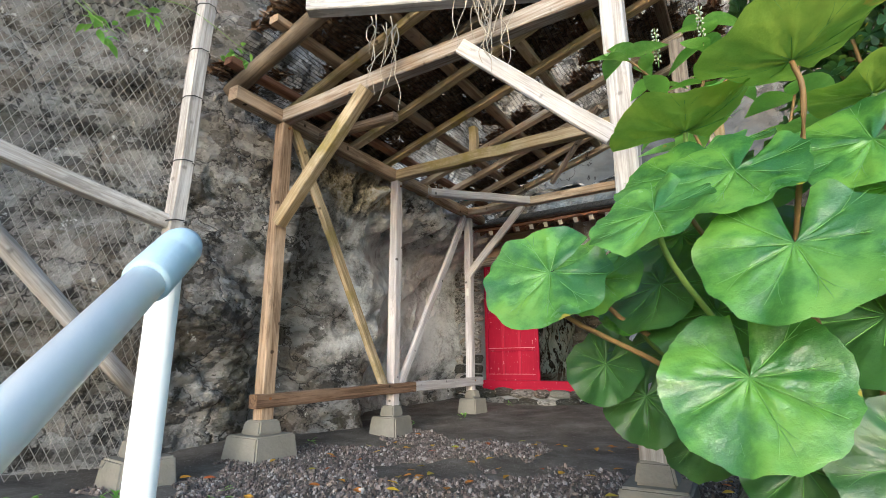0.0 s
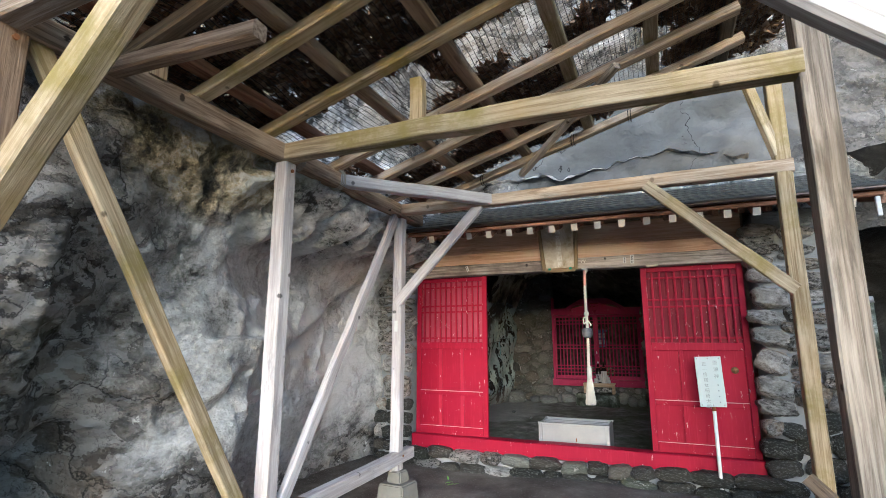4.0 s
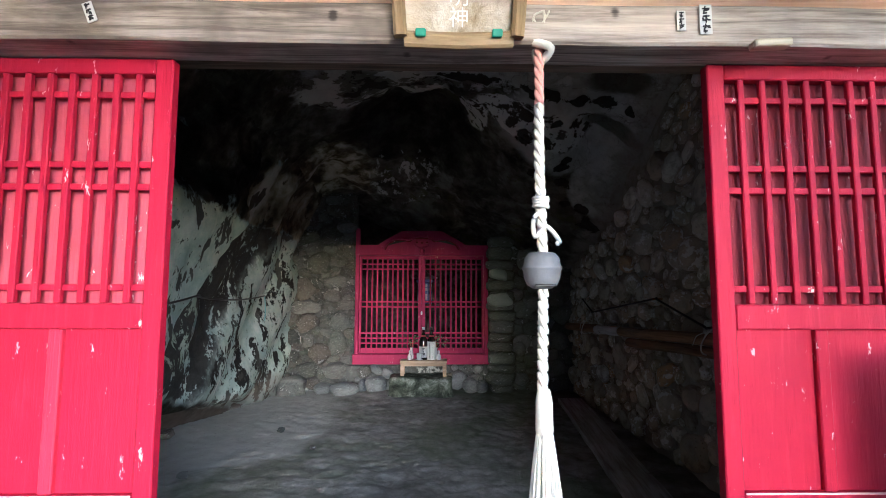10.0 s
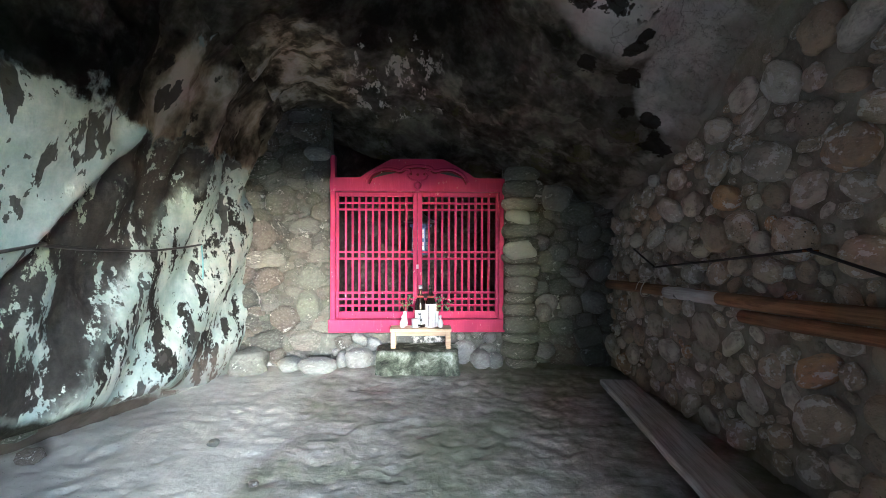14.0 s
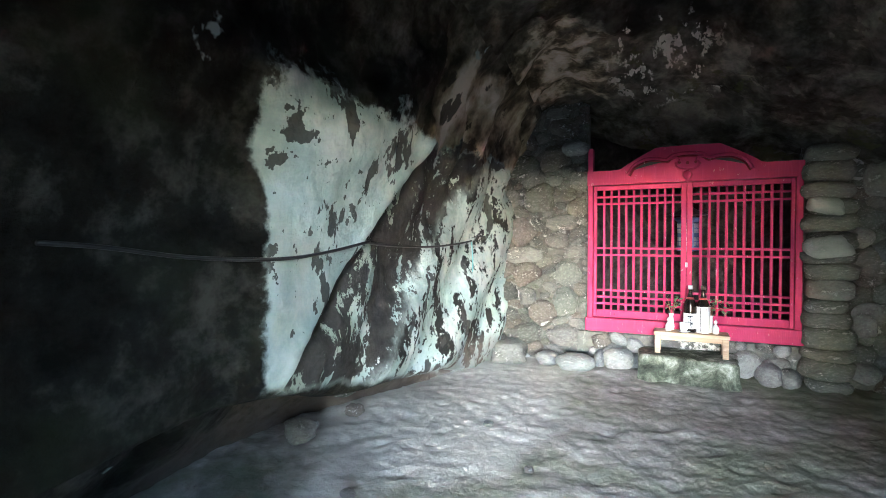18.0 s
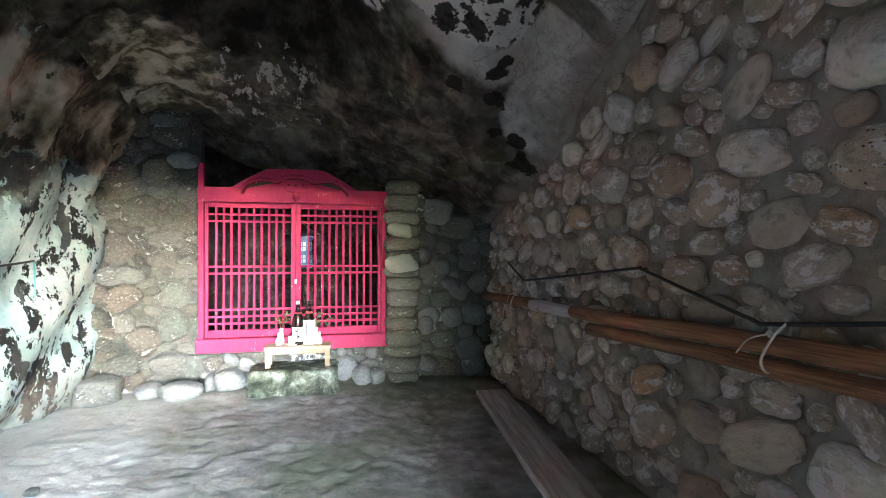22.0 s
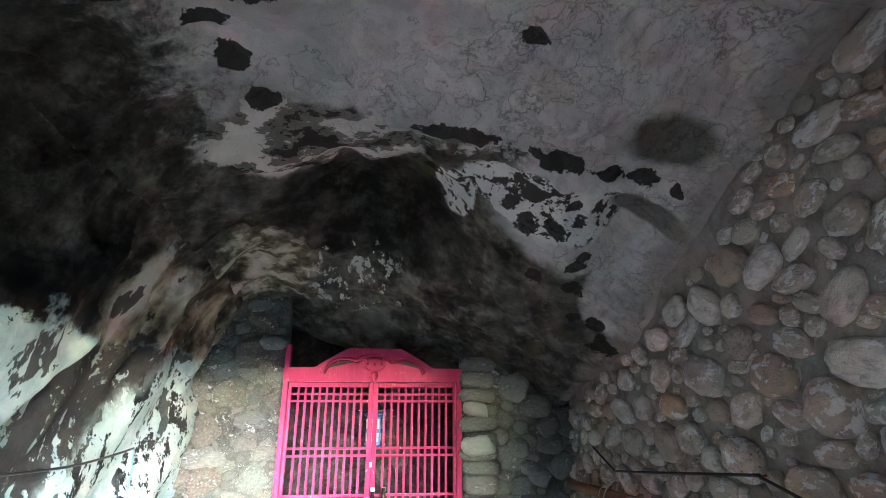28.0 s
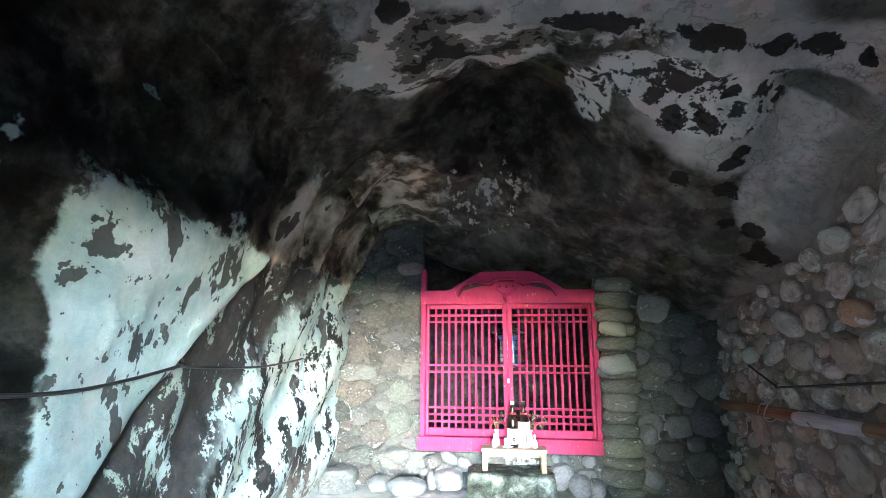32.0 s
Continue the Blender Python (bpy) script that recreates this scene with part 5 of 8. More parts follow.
def ground():
    near = [-9 + 0.12 * i for i in range(150)]
    far = [40 * 2.2 ** i for i in range(6)]
    xs = [-c for c in reversed(far)] + [-20] + near + [14, 25] + far
    ys = [-c for c in reversed(far)] + [-20, -12] + [c + 1 for c in near] + [14, 25] + far
    verts = []
    for y in ys:
        for x in xs:
            z = ground_z(x, y)
            if abs(x) < 12 and abs(y) < 14:
                z += 0.05 * fbm((x, y, 0), 0.9, 5)
            if y > 7.0 and x < 0.2:
                z = -0.2
            verts.append((x, y, z))
    w = len(xs)
    faces = [(j * w + i, j * w + i + 1, (j + 1) * w + i + 1, (j + 1) * w + i) for j in range(len(ys) - 1) for i in range(w - 1)]
    me = bpy.data.meshes.new("ground")
    me.from_pydata(verts, [], faces)
    me.materials.append(GROUND)
    me.polygons.foreach_set("use_smooth", [True] * len(me.polygons))
    tagged(new("ground", me), "dark earth and grit ground in front of the shrine", "", "", "structure")


ground()

# ---- shrine front ----
DX0, DX1 = -3.66, -0.18
DOOR_Y = 7.12


def shrine_front():
    house = thing("shrine_building", "weathered timber shrine building with dark sheet roof under the cliff", "shrine")
    beam("lintel", (DX0 - 0.05, 7.06, 2.29), (DX1 + 0.06, 7.06, 2.29), 0.14, 0.125, WOOD_LINTEL, house, "grey weathered lintel beam with knots")
    beam("lower_frieze_board", (DX0 - 0.02, 7.10, 2.425), (DX1 + 0.02, 7.10, 2.425), 0.10, 0.145, WOOD_FRIEZE, house, "pale worn frieze board")
    beam("frieze_board", (DX0 - 0.02, 7.13, 2.615), (DX1 + 0.02, 7.13, 2.615), 0.05, 0.235, WOOD_FRIEZE, house, "honey-brown frieze board")
    beam("top_plate", (DX0 - 0.06, 7.08, 2.795), (DX1 + 0.10, 7.08, 2.795), 0.13, 0.12, WOOD_DARK, house, "mossy dark top plate")
    beam("threshold", (DX0, 7.09, 0.365), (DX1, 7.09, 0.365), 0.17, 0.145, RED, house, "red-painted threshold beam")
    part("inner_wall_board", block(3.6, 0.06, 0.72, 0.004, (-1.92, 7.24, 2.63)), WOOD_DARK, house)
    # flying rafters on a stop board, and base rafters under it
    n = 20
    for i in range(n):
        x = -3.466 + i * 0.206
        r = beam("eave_rafter", (x, 6.20, 2.515), (x, 6.80, 2.830), 0.055, 0.065, WOOD_EAVE, house)
        part("rafter_end", block(0.004, 0.056, 0.066, 0.0, (-0.3388 - 0.002, 0, 0)), WHITE_END, r)
    for i in range(19):
        x = -3.50 + i * 0.206
        beam("base_rafter", (x, 6.66, 2.640), (x, 7.10, 2.765), 0.05, 0.060, WOOD_EAVE, house)
    beam("stop_board", (-3.62, 6.69, 2.697), (0.60, 6.69, 2.697), 0.05, 0.050, WOOD_PURLIN, house, "brown stop board between the rafter tiers")
    part("inner_soffit", block(4.2, 0.46, 0.012, 0.002), WOOD_EAVE, house, "", False, pose(-1.50, 6.92, 2.757, 15.9, 0, 0))
    beam("eave_board", (-3.62, 6.19, 2.570), (0.64, 6.19, 2.570), 0.03, 0.036, WOOD_RED, house, "red-brown fascia board over the rafter ends")
    part("soffit_board", block(4.3, 0.64, 0.016, 0.002), WOOD_EAVE, house, "", False, pose(-1.48, 6.51, 2.724, 27.7, 0, 0))
    part("roof_edge_flashing", block(4.36, 0.05, 0.04, 0.008), FLASHING, house, "dark metal roof edge", False, pose(-1.49, 6.15, 2.612))
    # overlapping sheet courses
    for i in range(7):
        y, z = 6.20 + 0.155 * i, 2.648 + 0.062 * i
        part("roof_course", block(4.36, 0.175, 0.014, 0.003), ROOFING, house, "", False, pose(-1.49 + random.uniform(-0.01, 0.01), y, z, 19.5, 0, 0))
    part("verge_board", block(0.03, 0.03, 0.15, 0.004), STICKER, house, "whitened verge board end", False, pose(0.60, 6.185, 2.47))
    beam("roof_bargeboard", (0.655, 6.2, 2.56), (0.655, 7.2, 2.82), 0.04, 0.12, WOOD_EAVE, house)
    beam("roof_bargeboard", (-3.64, 6.2, 2.56), (-3.64, 7.2, 2.82), 0.04, 0.12, WOOD_EAVE, house)


shrine_front()
wall_front_top = part("wall_front_top", block(4.6, 0.2, 1.3, 0.01, (-2.5, 7.85, 3.45)), MORTAR)
tagged(wall_front_top, "dark wall over the shrine doors inside the cave", "", "", "structure")


def sliding_door(x0, x1, label, boards, strips):
    """A red sliding door: lattice over boards above, six sunk panels below."""
    w = x1 - x0
    z0, z1 = 0.43, 2.225
    d = thing("sliding_door", label, "door", "red sliding doors", pose((x0 + x1) / 2, DOOR_Y, z0))
    h = z1 - z0
    st = 0.055
    for sx in (-1, 1):
        part("stile", block(st, 0.04, h, 0.004, (sx * (w / 2 - st / 2), 0, h / 2)), RED, d)
    rail_mid = 1.0
    for name, zc, zh in (("top_rail", h - 0.025, 0.05), ("middle_rail", rail_mid, 0.075), ("lower_rail", 0.465, 0.05), ("bottom_rail", 0.05, 0.10)):
        part(name, block(w - 2 * st - 0.002, 0.038, zh, 0.004, (0, 0, zc)), RED, d)
    iw = w - 2 * st
    part("worn_edge", block(iw - 0.004, 0.004, 0.006, 0.001, (0, -0.020, 0.487)), WORN, d, "pale worn edge of the lower rail")
    part("worn_edge", block(iw - 0.004, 0.004, 0.005, 0.001, (0, -0.020, 0.098)), WORN, d, "pale worn edge of the bottom rail")
    part("back_board", block(iw, 0.012, h - rail_mid - 0.03, 0, (0, 0.024, (h + rail_mid) / 2)), boards, d, "worn boards behind the lattice")
    nb = 11
    for i in range(nb):
        x = -iw / 2 + iw * (i + 0.72) / (nb + 0.44)
        part("lattice_bar", block(0.020, 0.02, h - rail_mid - 0.09, 0.003, (x, -0.012, (h - 0.05 + rail_mid + 0.037) / 2)), RED, d)
    for z in (h - 0.115, h - 0.335, h - 0.405, rail_mid + 0.085):
        part("lattice_cross_bar", block(iw, 0.013, 0.020, 0.002, (0, -0.006, z)), RED, d)
    pw = (iw - 2 * 0.04) / 3
    for lo, hi in ((0.10, 0.44), (0.49, rail_mid - 0.0375)):
        for i in range(3):
            x = -iw / 2 + pw / 2 + i * (pw + 0.04)
            part("sunk_panel", block(pw + 0.01, 0.014, hi - lo + 0.004, 0.0, (x, 0.008, (lo + hi) / 2)), RED, d)
            if i < 2:
                part("muntin", block(0.04, 0.03, hi - lo, 0.004, (x + pw / 2 + 0.02, -0.002, (lo + hi) / 2)), strips, d)
    return d


door_1 = sliding_door(DX0 + 0.005, -2.77, "bright red wooden sliding door with lattice over sunk panels", RED_PINK, RED_RUB)
door_2 = sliding_door(-1.10, DX1 - 0.005, "bright red wooden sliding door behind a white notice board", RED_BOARD, RED)


def glyph(bm, x, z, s, seed, y=0.0, t=0.13):
    """A brushed character of about five strokes."""
    rr = random.Random(seed)
    strokes = [(-0.4, 0.38, 0.4, 0.42), (0.0, 0.5, 0.0, -0.5)] if rr.random() < 0.5 else [(-0.45, 0.2, 0.45, 0.25), (-0.1, 0.5, -0.35, -0.5)]
    for _ in range(4):
        a, b = rr.uniform(-0.45, 0.3), rr.uniform(-0.5, 0.4)
        strokes.append((a, b, a + rr.uniform(0.1, 0.45), b + rr.uniform(-0.15, 0.1)) if rr.random() < 0.6 else (a, b, a + rr.uniform(-0.15, 0.15), b - rr.uniform(0.15, 0.5)))
    for a, b, c, d in strokes:
        p, q = Vector((x + a * s, y, z + b * s)), Vector((x + c * s, y, z + d * s))
        bmesh.ops.create_cube(bm, size=1, matrix=along(p, q) @ Matrix.Diagonal(((q - p).length + t * s * 0.5, 0.003, t * s * 0.8, 1)))


def text_part(name, body, size, mat, parent, m, label=""):
    """Lettering with the built-in font, one mesh."""
    cu = bpy.data.curves.new("letters", "FONT")
    cu.body, cu.size, cu.align_x, cu.align_y, cu.extrude = body, size, "CENTER", "CENTER", 0.0012
    tmp = bpy.data.objects.new("letters", cu)
    scene.collection.objects.link(tmp)
    me = bpy.data.meshes.new_from_object(tmp.evaluated_get(bpy.context.evaluated_depsgraph_get()))
    bpy.data.objects.remove(tmp)
    me.materials.clear()
    me.materials.append(mat)
    return part(name, me, None, parent, label, False, m)


def writing(parent, column, x, z0, pitch, size, mat, y, rz=180):
    """A column of characters, top to bottom, each one a part."""
    for i, ch in enumerate(column):
        if ch != " ":
            text_part("character", ch, size, mat, parent, pose(x, y, z0 - i * pitch, 90, 0, 0))


def plaque():
    p = thing("name_plaque", "faded wooden shrine name plaque tilted forward over the doorway", "plaque", "", pose(-1.89, 6.94, 2.49, 14, 0, 0))
    bm = bmesh.new()
    w0, w1, h = 0.158, 0.188, 0.255
    vs = [bm.verts.new((sx * w, y, z)) for y in (-0.014, 0.014) for sx, w, z in ((-1, w0, -h), (1, w0, -h), (1, w1, h), (-1, w1, h))]
    for f in ((0, 1, 2, 3), (7, 6, 5, 4), (0, 4, 5, 1), (1, 5, 6, 2), (2, 6, 7, 3), (3, 7, 4, 0)):
        bm.faces.new([vs[i] for i in f])
    part("board", bm, PLAQUE_FACE, p)
    for sx in (-1, 1):
        beam("frame_side", (sx * w0 * 1.06, -0.02, -h), (sx * w1 * 1.06, -0.02, h + 0.01), 0.036, 0.07, WOOD_FRAME, p, "worn brown frame edge")
    beam("frame_bottom", (-w0, -0.015, -h - 0.005), (w0, -0.015, -h - 0.005), 0.036, 0.045, WOOD_FRAME, p)
    beam("frame_top", (-w1 - 0.02, -0.015, h + 0.01), (w1 + 0.02, -0.015, h + 0.01), 0.036, 0.06, WOOD_FRAME, p)
    writing(p, "一福女稲荷大明神", 0.0, 0.205, 0.058, 0.060, INKWHITE, -0.016)
    writing(p, "正", -0.10, 0.215, 0.05, 0.05, INKWHITE, -0.016)
    for sx in (-0.11, 0.11):
        part("clip", block(0.03, 0.02, 0.022, 0.003, (sx, -0.035, -h + 0.01)), GREENTAPE, p, "green clip")


plaque()


def stickers():
    for name, x, z, w, h, rot in (("paper_sticker", -2.955, 2.305, 0.028, 0.062, -22), ("paper_sticker", -1.162, 2.305, 0.036, 0.09, 0), ("paper_sticker", -1.235, 2.30, 0.026, 0.06, 0)):
        s = thing(name, "small printed paper votive sticker on the lintel", "sticker", "votive stickers", pose(x, 6.984, z, 0, rot, 0))
        part("paper", block(w, 0.003, h, 0.0), STICKER, s)
        bm = bmesh.new()
        for i in range(3):
            glyph(bm, 0, h * (0.3 - 0.3 * i), h * 0.24, i + int(x * -100), -0.003, 0.18)
        part("print", bm, INK, s)
    s = thing("paper_sticker", "faded black printed votive sticker under the eave", "sticker", "votive stickers", pose(-1.21, 7.008, 2.80))
    part("paper", block(0.16, 0.003, 0.085, 0.0), INK, s)
    bm = bmesh.new()
    for i in range(3):
        glyph(bm, -0.05 + 0.05 * i, 0.0, 0.045, 40 + i, -0.003, 0.14)
    part("print", bm, INKWHITE, s)
    s = thing("wood_chip", "thin wooden wedge stuck over the door", "wedge", "", pose(-0.98, 6.975, 2.225, 0, -3, 0))
    part("wedge", block(0.11, 0.04, 0.022, 0.004), WOOD_PLAQUE, s)


stickers()


def bell_rope():
    r = thing("bell_rope", "white twisted bell rope with a grey round bell and tassel", "bell rope", "", pose(-1.648, 7.03, 0))
    def twist(z0, z1, rad, mat, name, wob=0.0):
        n = max(6, int((z0 - z1) / 0.008))
        for s in range(3):
            pts = []
            for i in range(n + 1):
                z = z0 + (z1 - z0) * i / n
                a = i * 0.5 + s * math.tau / 3
                pts.append((0.55 * rad * math.cos(a) + wob * math.sin(z * 9), 0.55 * rad * math.sin(a), z))
            part(name, tube(pts, rad * 0.62, 6), mat, r, "", True)
    twist(2.25, 2.06, 0.0135, ROPE_RED, "red_strand")
    twist(2.06, 1.22, 0.0145, ROPE, "rope_strand", 0.003)
    # knot at the top and bow over the bell
    part("top_knot", tube(bowed([(0, 0, 2.30), (-0.03, -0.02, 2.25), (0.03, -0.03, 2.22), (0.0, 0.02, 2.20), (-0.01, -0.02, 2.28)]), 0.013, 7), ROPE, r, "", True)
    for k in range(5):
        part("frayed_end", tube(bowed([(random.uniform(-0.02, 0.02), -0.02, 2.27), (random.uniform(-0.03, 0.03), -0.04, 2.31), (random.uniform(-0.04, 0.04), -0.04, 2.33)]), 0.003, 4), ROPE, r)
    part("bow_loop", tube(bowed([(0, -0.02, 1.74), (-0.028, -0.03, 1.71), (-0.024, -0.03, 1.66), (0.005, -0.03, 1.69), (0.03, -0.03, 1.67), (0.045, -0.03, 1.645), (0.035, -0.03, 1.64)]), 0.007, 6), ROPE, r, "", True)
    part("binding", tube([(0.021 * math.cos(i), 0.021 * math.sin(i), 1.78 - 0.0012 * i) for i in range(26)], 0.006, 5), ROPE, r, "", True)
    prof = [(0.012, 1.635), (0.05, 1.63), (0.066, 1.612), (0.07, 1.585), (0.075, 1.578), (0.075, 1.570), (0.07, 1.563), (0.068, 1.54), (0.058, 1.515), (0.036, 1.500), (0.012, 1.497)]
    part("bell", lathe([(r * 0.76, 1.566 + (z - 1.566) * 0.78) for r, z in prof[::-1]], 24), BELL, r, "grey round suzu bell", True)
    part("bell_slot", block(0.06, 0.008, 0.007, 0.002, (0, -0.046, 1.522)), CABLE, r)
    part("tassel_neck", lathe([(0.022, 1.10), (0.026, 1.12), (0.024, 1.20), (0.018, 1.23)], 14), ROPE, r, "", True)
    bm = bmesh.new()
    for i in range(150):
        a, q = random.uniform(0, math.tau), random.uniform(0.3, 1) ** 0.5
        e = 0.052 * q
        t = tube([(0.02 * q * math.cos(a), 0.02 * q * math.sin(a), 1.12), (0.034 * q * math.cos(a), 0.034 * q * math.sin(a), 1.02), (e * math.cos(a), e * math.sin(a), 0.845 + random.uniform(0, 0.03))], 0.0028, 4)
        me = bpy.data.meshes.new("strand")
        t.to_mesh(me)
        t.free()
        bm.from_mesh(me)
        bpy.data.meshes.remove(me)
    part("tassel", bm, ROPE, r, "loose cream tassel threads")


bell_rope()


def notice_board():
    s = thing("notice_board", "white enamel notice board with faded writing on a thin post", "sign", "", pose(-0.566, 6.89, 0.0))
    m = pose(0, 0, 1.12, 0, -2.0, 0)
    part("board", block(0.215, 0.022, 0.445, 0.004), SIGNWHITE, s, "", False, m)
    part("post", rod(0.016, 0.016, 0.92, 10, (0.012, 0.02, 0.0)), PVC, s, "thin painted post", True)
    part("rust_patch", rod(0.0165, 0.0165, 0.05, 10, (0.012, 0.02, 0.86)), RUST, s)
    columns = ((0.055, 0.165, "原瀬神", 0.06), (-0.035, 0.155, "正一位福女稲荷大明", 0.047))
    for x, z, text, pitch in columns:
        for i, ch in enumerate(text):
            text_part("character", ch, 0.040, INK_FADED, s, m @ pose(x, -0.0115, z - i * pitch, 90, 0, 0))
    for i in range(4):
        part("faded_mark", block(0.010, 0.002, 0.012, 0, (0.058, -0.0115, -0.03 - 0.05 * i)), INK_FADED, s, "", False, m)
    for x in (-0.09, 0.0, 0.09):
        for z in (-0.205, 0.205):
            part("screw", rod(0.006, 0.005, 0.004, 10, (0, 0, 0)), STEEL, s, "", False, m @ pose(x, -0.011, z, 90, 0, 0))


notice_board()


def offertory_box():
    o = thing("offertory_box", "dull steel offertory box on the cave floor behind the threshold", "offertory box", "", pose(-1.875, 7.47, FLOOR_Z - 0.03))
    w, d, h, t = 0.74, 0.40, 0.35, 0.022
    for name, dx, dy, x, y in (("front_panel", w, t, 0, -d / 2), ("back_panel", w, t, 0, d / 2), ("side_panel", t, d - t, -w / 2 + t / 2, 0), ("side_panel", t, d - t, w / 2 - t / 2, 0)):
        part(name, block(dx, dy, h, 0.003, (x, y, h / 2)), STEEL, o)
    part("inner_floor", block(w - 0.05, d - 0.03, 0.01, 0, (0, 0, 0.24)), CABLE, o)
    part("rim", block(w + 0.015, 0.035, 0.018, 0.004, (0, -d / 2, h)), STEEL, o)
    part("rim", block(w + 0.015, 0.035, 0.018, 0.004, (0, d / 2, h)), STEEL, o)
    part("grate_bar", block(w - 0.06, 0.012, 0.02, 0.002, (0, -0.04, h - 0.012)), STEEL, o)
    part("grate_bar", block(w - 0.06, 0.012, 0.02, 0.002, (0, 0.06, h - 0.012)), STEEL, o)
    for sx in (-1, 1):
        part("corner_angle", block(0.04, 0.03, h, 0.004, (sx * (w / 2 - 0.02), -d / 2 - 0.003, h / 2)), STEEL, o)
    part("latch", block(0.012, 0.008, 0.035, 0.002, (0.03, -d / 2 - 0.014, h * 0.55)), RUST, o, "small rusty latch")


offertory_box()


# ---- timber frame in front ----
def timber_frame():
    f = thing("timber_shelter_frame", "tall timber shelter frame of new and stained posts and braces", "timber frame")
    X = -3.2
    # posts
    beam("post", (X, 2.57, 0.25), (X, 2.57, 2.66), 0.10, 0.115, WOOD_BROWN, f, "brown stained post")
    beam("post", (X, 4.15, 0.20), (X, 4.15, 2.66), 0.10, 0.10, WOOD_PALE, f, "new pale post")
    beam("post", (X - 0.02, 5.82, 0.20), (X - 0.02, 5.82, 2.66), 0.095, 0.095, WOOD_PALE, f, "new pale post")
    beam("post", (-0.45, 2.52, 0.12), (-0.45, 2.52, 3.25), 0.12, 0.12, WOOD_SILVER, f, "silvered grey post")
    beam("post", (-0.26, 4.15, 0.10), (-0.26, 4.15, 3.3), 0.12, 0.12, WOOD_OLD, f, "grey-brown post with torn grain")
    beam("post", (-0.06, 5.74, 0.10), (-0.06, 5.74, 3.5), 0.10, 0.095, WOOD_MOSS, f, "green-brown stained post")
    beam("post", (0.62, 5.0, 0.10), (0.62, 5.0, 3.4), 0.09, 0.09, WOOD_OLD, f)
    # long beam and cross beams
    beam("long_beam", (X + 0.0, 2.06, 2.715), (X - 0.03, 6.24, 2.735), 0.11, 0.115, WOOD_BROWN, f, "brown stained long beam")
    beam("cross_beam", (X - 0.02, 2.55, 2.72), (-0.40, 2.50, 2.715), 0.10, 0.115, WOOD_WEATHER, f)
    beam("cross_beam", (X, 4.13, 2.72), (-0.30, 4.13, 2.70), 0.10, 0.115, WOOD_MOSS, f, "yellow-brown algae-stained cross beam")
    beam("cross_beam", (X, 5.80, 2.735), (0.0, 5.74, 2.72), 0.10, 0.10, WOOD_RAFTER, f)
    # braces
    beam("brace", (-2.22, 2.50, 2.66), (-3.10, 2.50, 1.76), 0.09, 0.10, WOOD_MOSS, f)
    beam("brace", (-1.40, 2.47, 2.68), (-0.50, 2.47, 1.80), 0.045, 0.10, WOOD_SILVER, f)
    beam("diagonal_brace", (X, 2.66, 2.68), (X, 4.02, 0.42), 0.055, 0.09, WOOD_MOSS, f)
    beam("diagonal_brace", (X - 0.02, 5.72, 2.66), (X, 4.24, 0.44), 0.05, 0.09, WOOD_PALE, f)
    beam("horizontal_brace", (X, 4.76, 2.73), (-2.28, 5.76, 2.73), 0.09, 0.095, WOOD_PALE, f)
    beam("brace", (-2.38, 5.78, 2.70), (-3.22, 5.78, 1.83), 0.05, 0.095, WOOD_PALE, f)
    beam("brace", (-0.98, 5.70, 2.69), (-0.08, 5.70, 1.83), 0.045, 0.09, WOOD_MOSS, f)
    beam("brace", (-0.26, 5.6, 3.4), (-0.07, 5.74, 2.75), 0.05, 0.08, WOOD_MOSS, f)
    # sill beams
    beam("sill_beam", (X + 0.03, 2.45, 0.40), (X + 0.03, 4.45, 0.44), 0.09, 0.10, WOOD_SILL, f, "dark brown sill beam")
    beam("sill_beam", (X + 0.031, 4.45, 0.44), (X, 6.05, 0.46), 0.09, 0.10, WOOD_PALE, f, "new pale sill beam")
    # short king posts on the cross beam
    beam("strut", (-2.20, 4.13, 2.77), (-2.20, 4.13, 3.04), 0.08, 0.08, WOOD_MOSS, f)
    beam("strut", (-2.30, 2.95, 2.66), (-3.16, 2.95, 2.70), 0.07, 0.07, WOOD_BROWN, f)
    beam("strut", (X + 0.02, 3.15, 2.76), (X + 0.02, 3.15, 3.0), 0.09, 0.09, WOOD_BROWN, f)
    # leaning beam over the front
    beam("front_beam", (-2.15, 1.84, 2.86), (-0.40, 2.80, 2.92), 0.09, 0.08, WOOD_SILVER, f)
    # rafters rising away from the cliff and purlins on them
    zr = lambda x: 2.82 + 0.305 * (x + 3.2)
    for i, y in enumerate((2.12, 2.62, 3.05, 3.45, 3.97, 4.70, 5.18, 5.65, 6.10)):
        x0, x1 = X - 0.12, -0.15 + random.uniform(-0.2, 0.2)
        mat = (WOOD_DARK, WOOD_MOSS, WOOD_DARK, WOOD_MOSS, WOOD_MOSS, WOOD_RAFTER, WOOD_RAFTER, WOOD_RAFTER, WOOD_RAFTER)[i]
        tilt = random.uniform(-0.03, 0.03)
        if i in (0,):
            log("rafter_log", (x0, y, zr(x0)), (x1, y + tilt, zr(x1) + 0.1), 0.065, mat, f)
        else:
            beam("rafter", (x0, y, zr(x0)), (x1, y + tilt, zr(x1)), 0.085, 0.065, mat, f)
    for i, x in enumerate((-3.10, -2.60, -2.02, -1.43, -0.87, -0.35)):
        beam("purlin", (x - 0.03, 1.95, zr(x) + 0.066), (x + 0.01, 6.14, zr(x) + 0.066), 0.095, 0.06, (WOOD_RED, WOOD_PURLIN, WOOD_PURLIN, WOOD_MOSS, WOOD_MOSS, WOOD_DARK)[i], f)
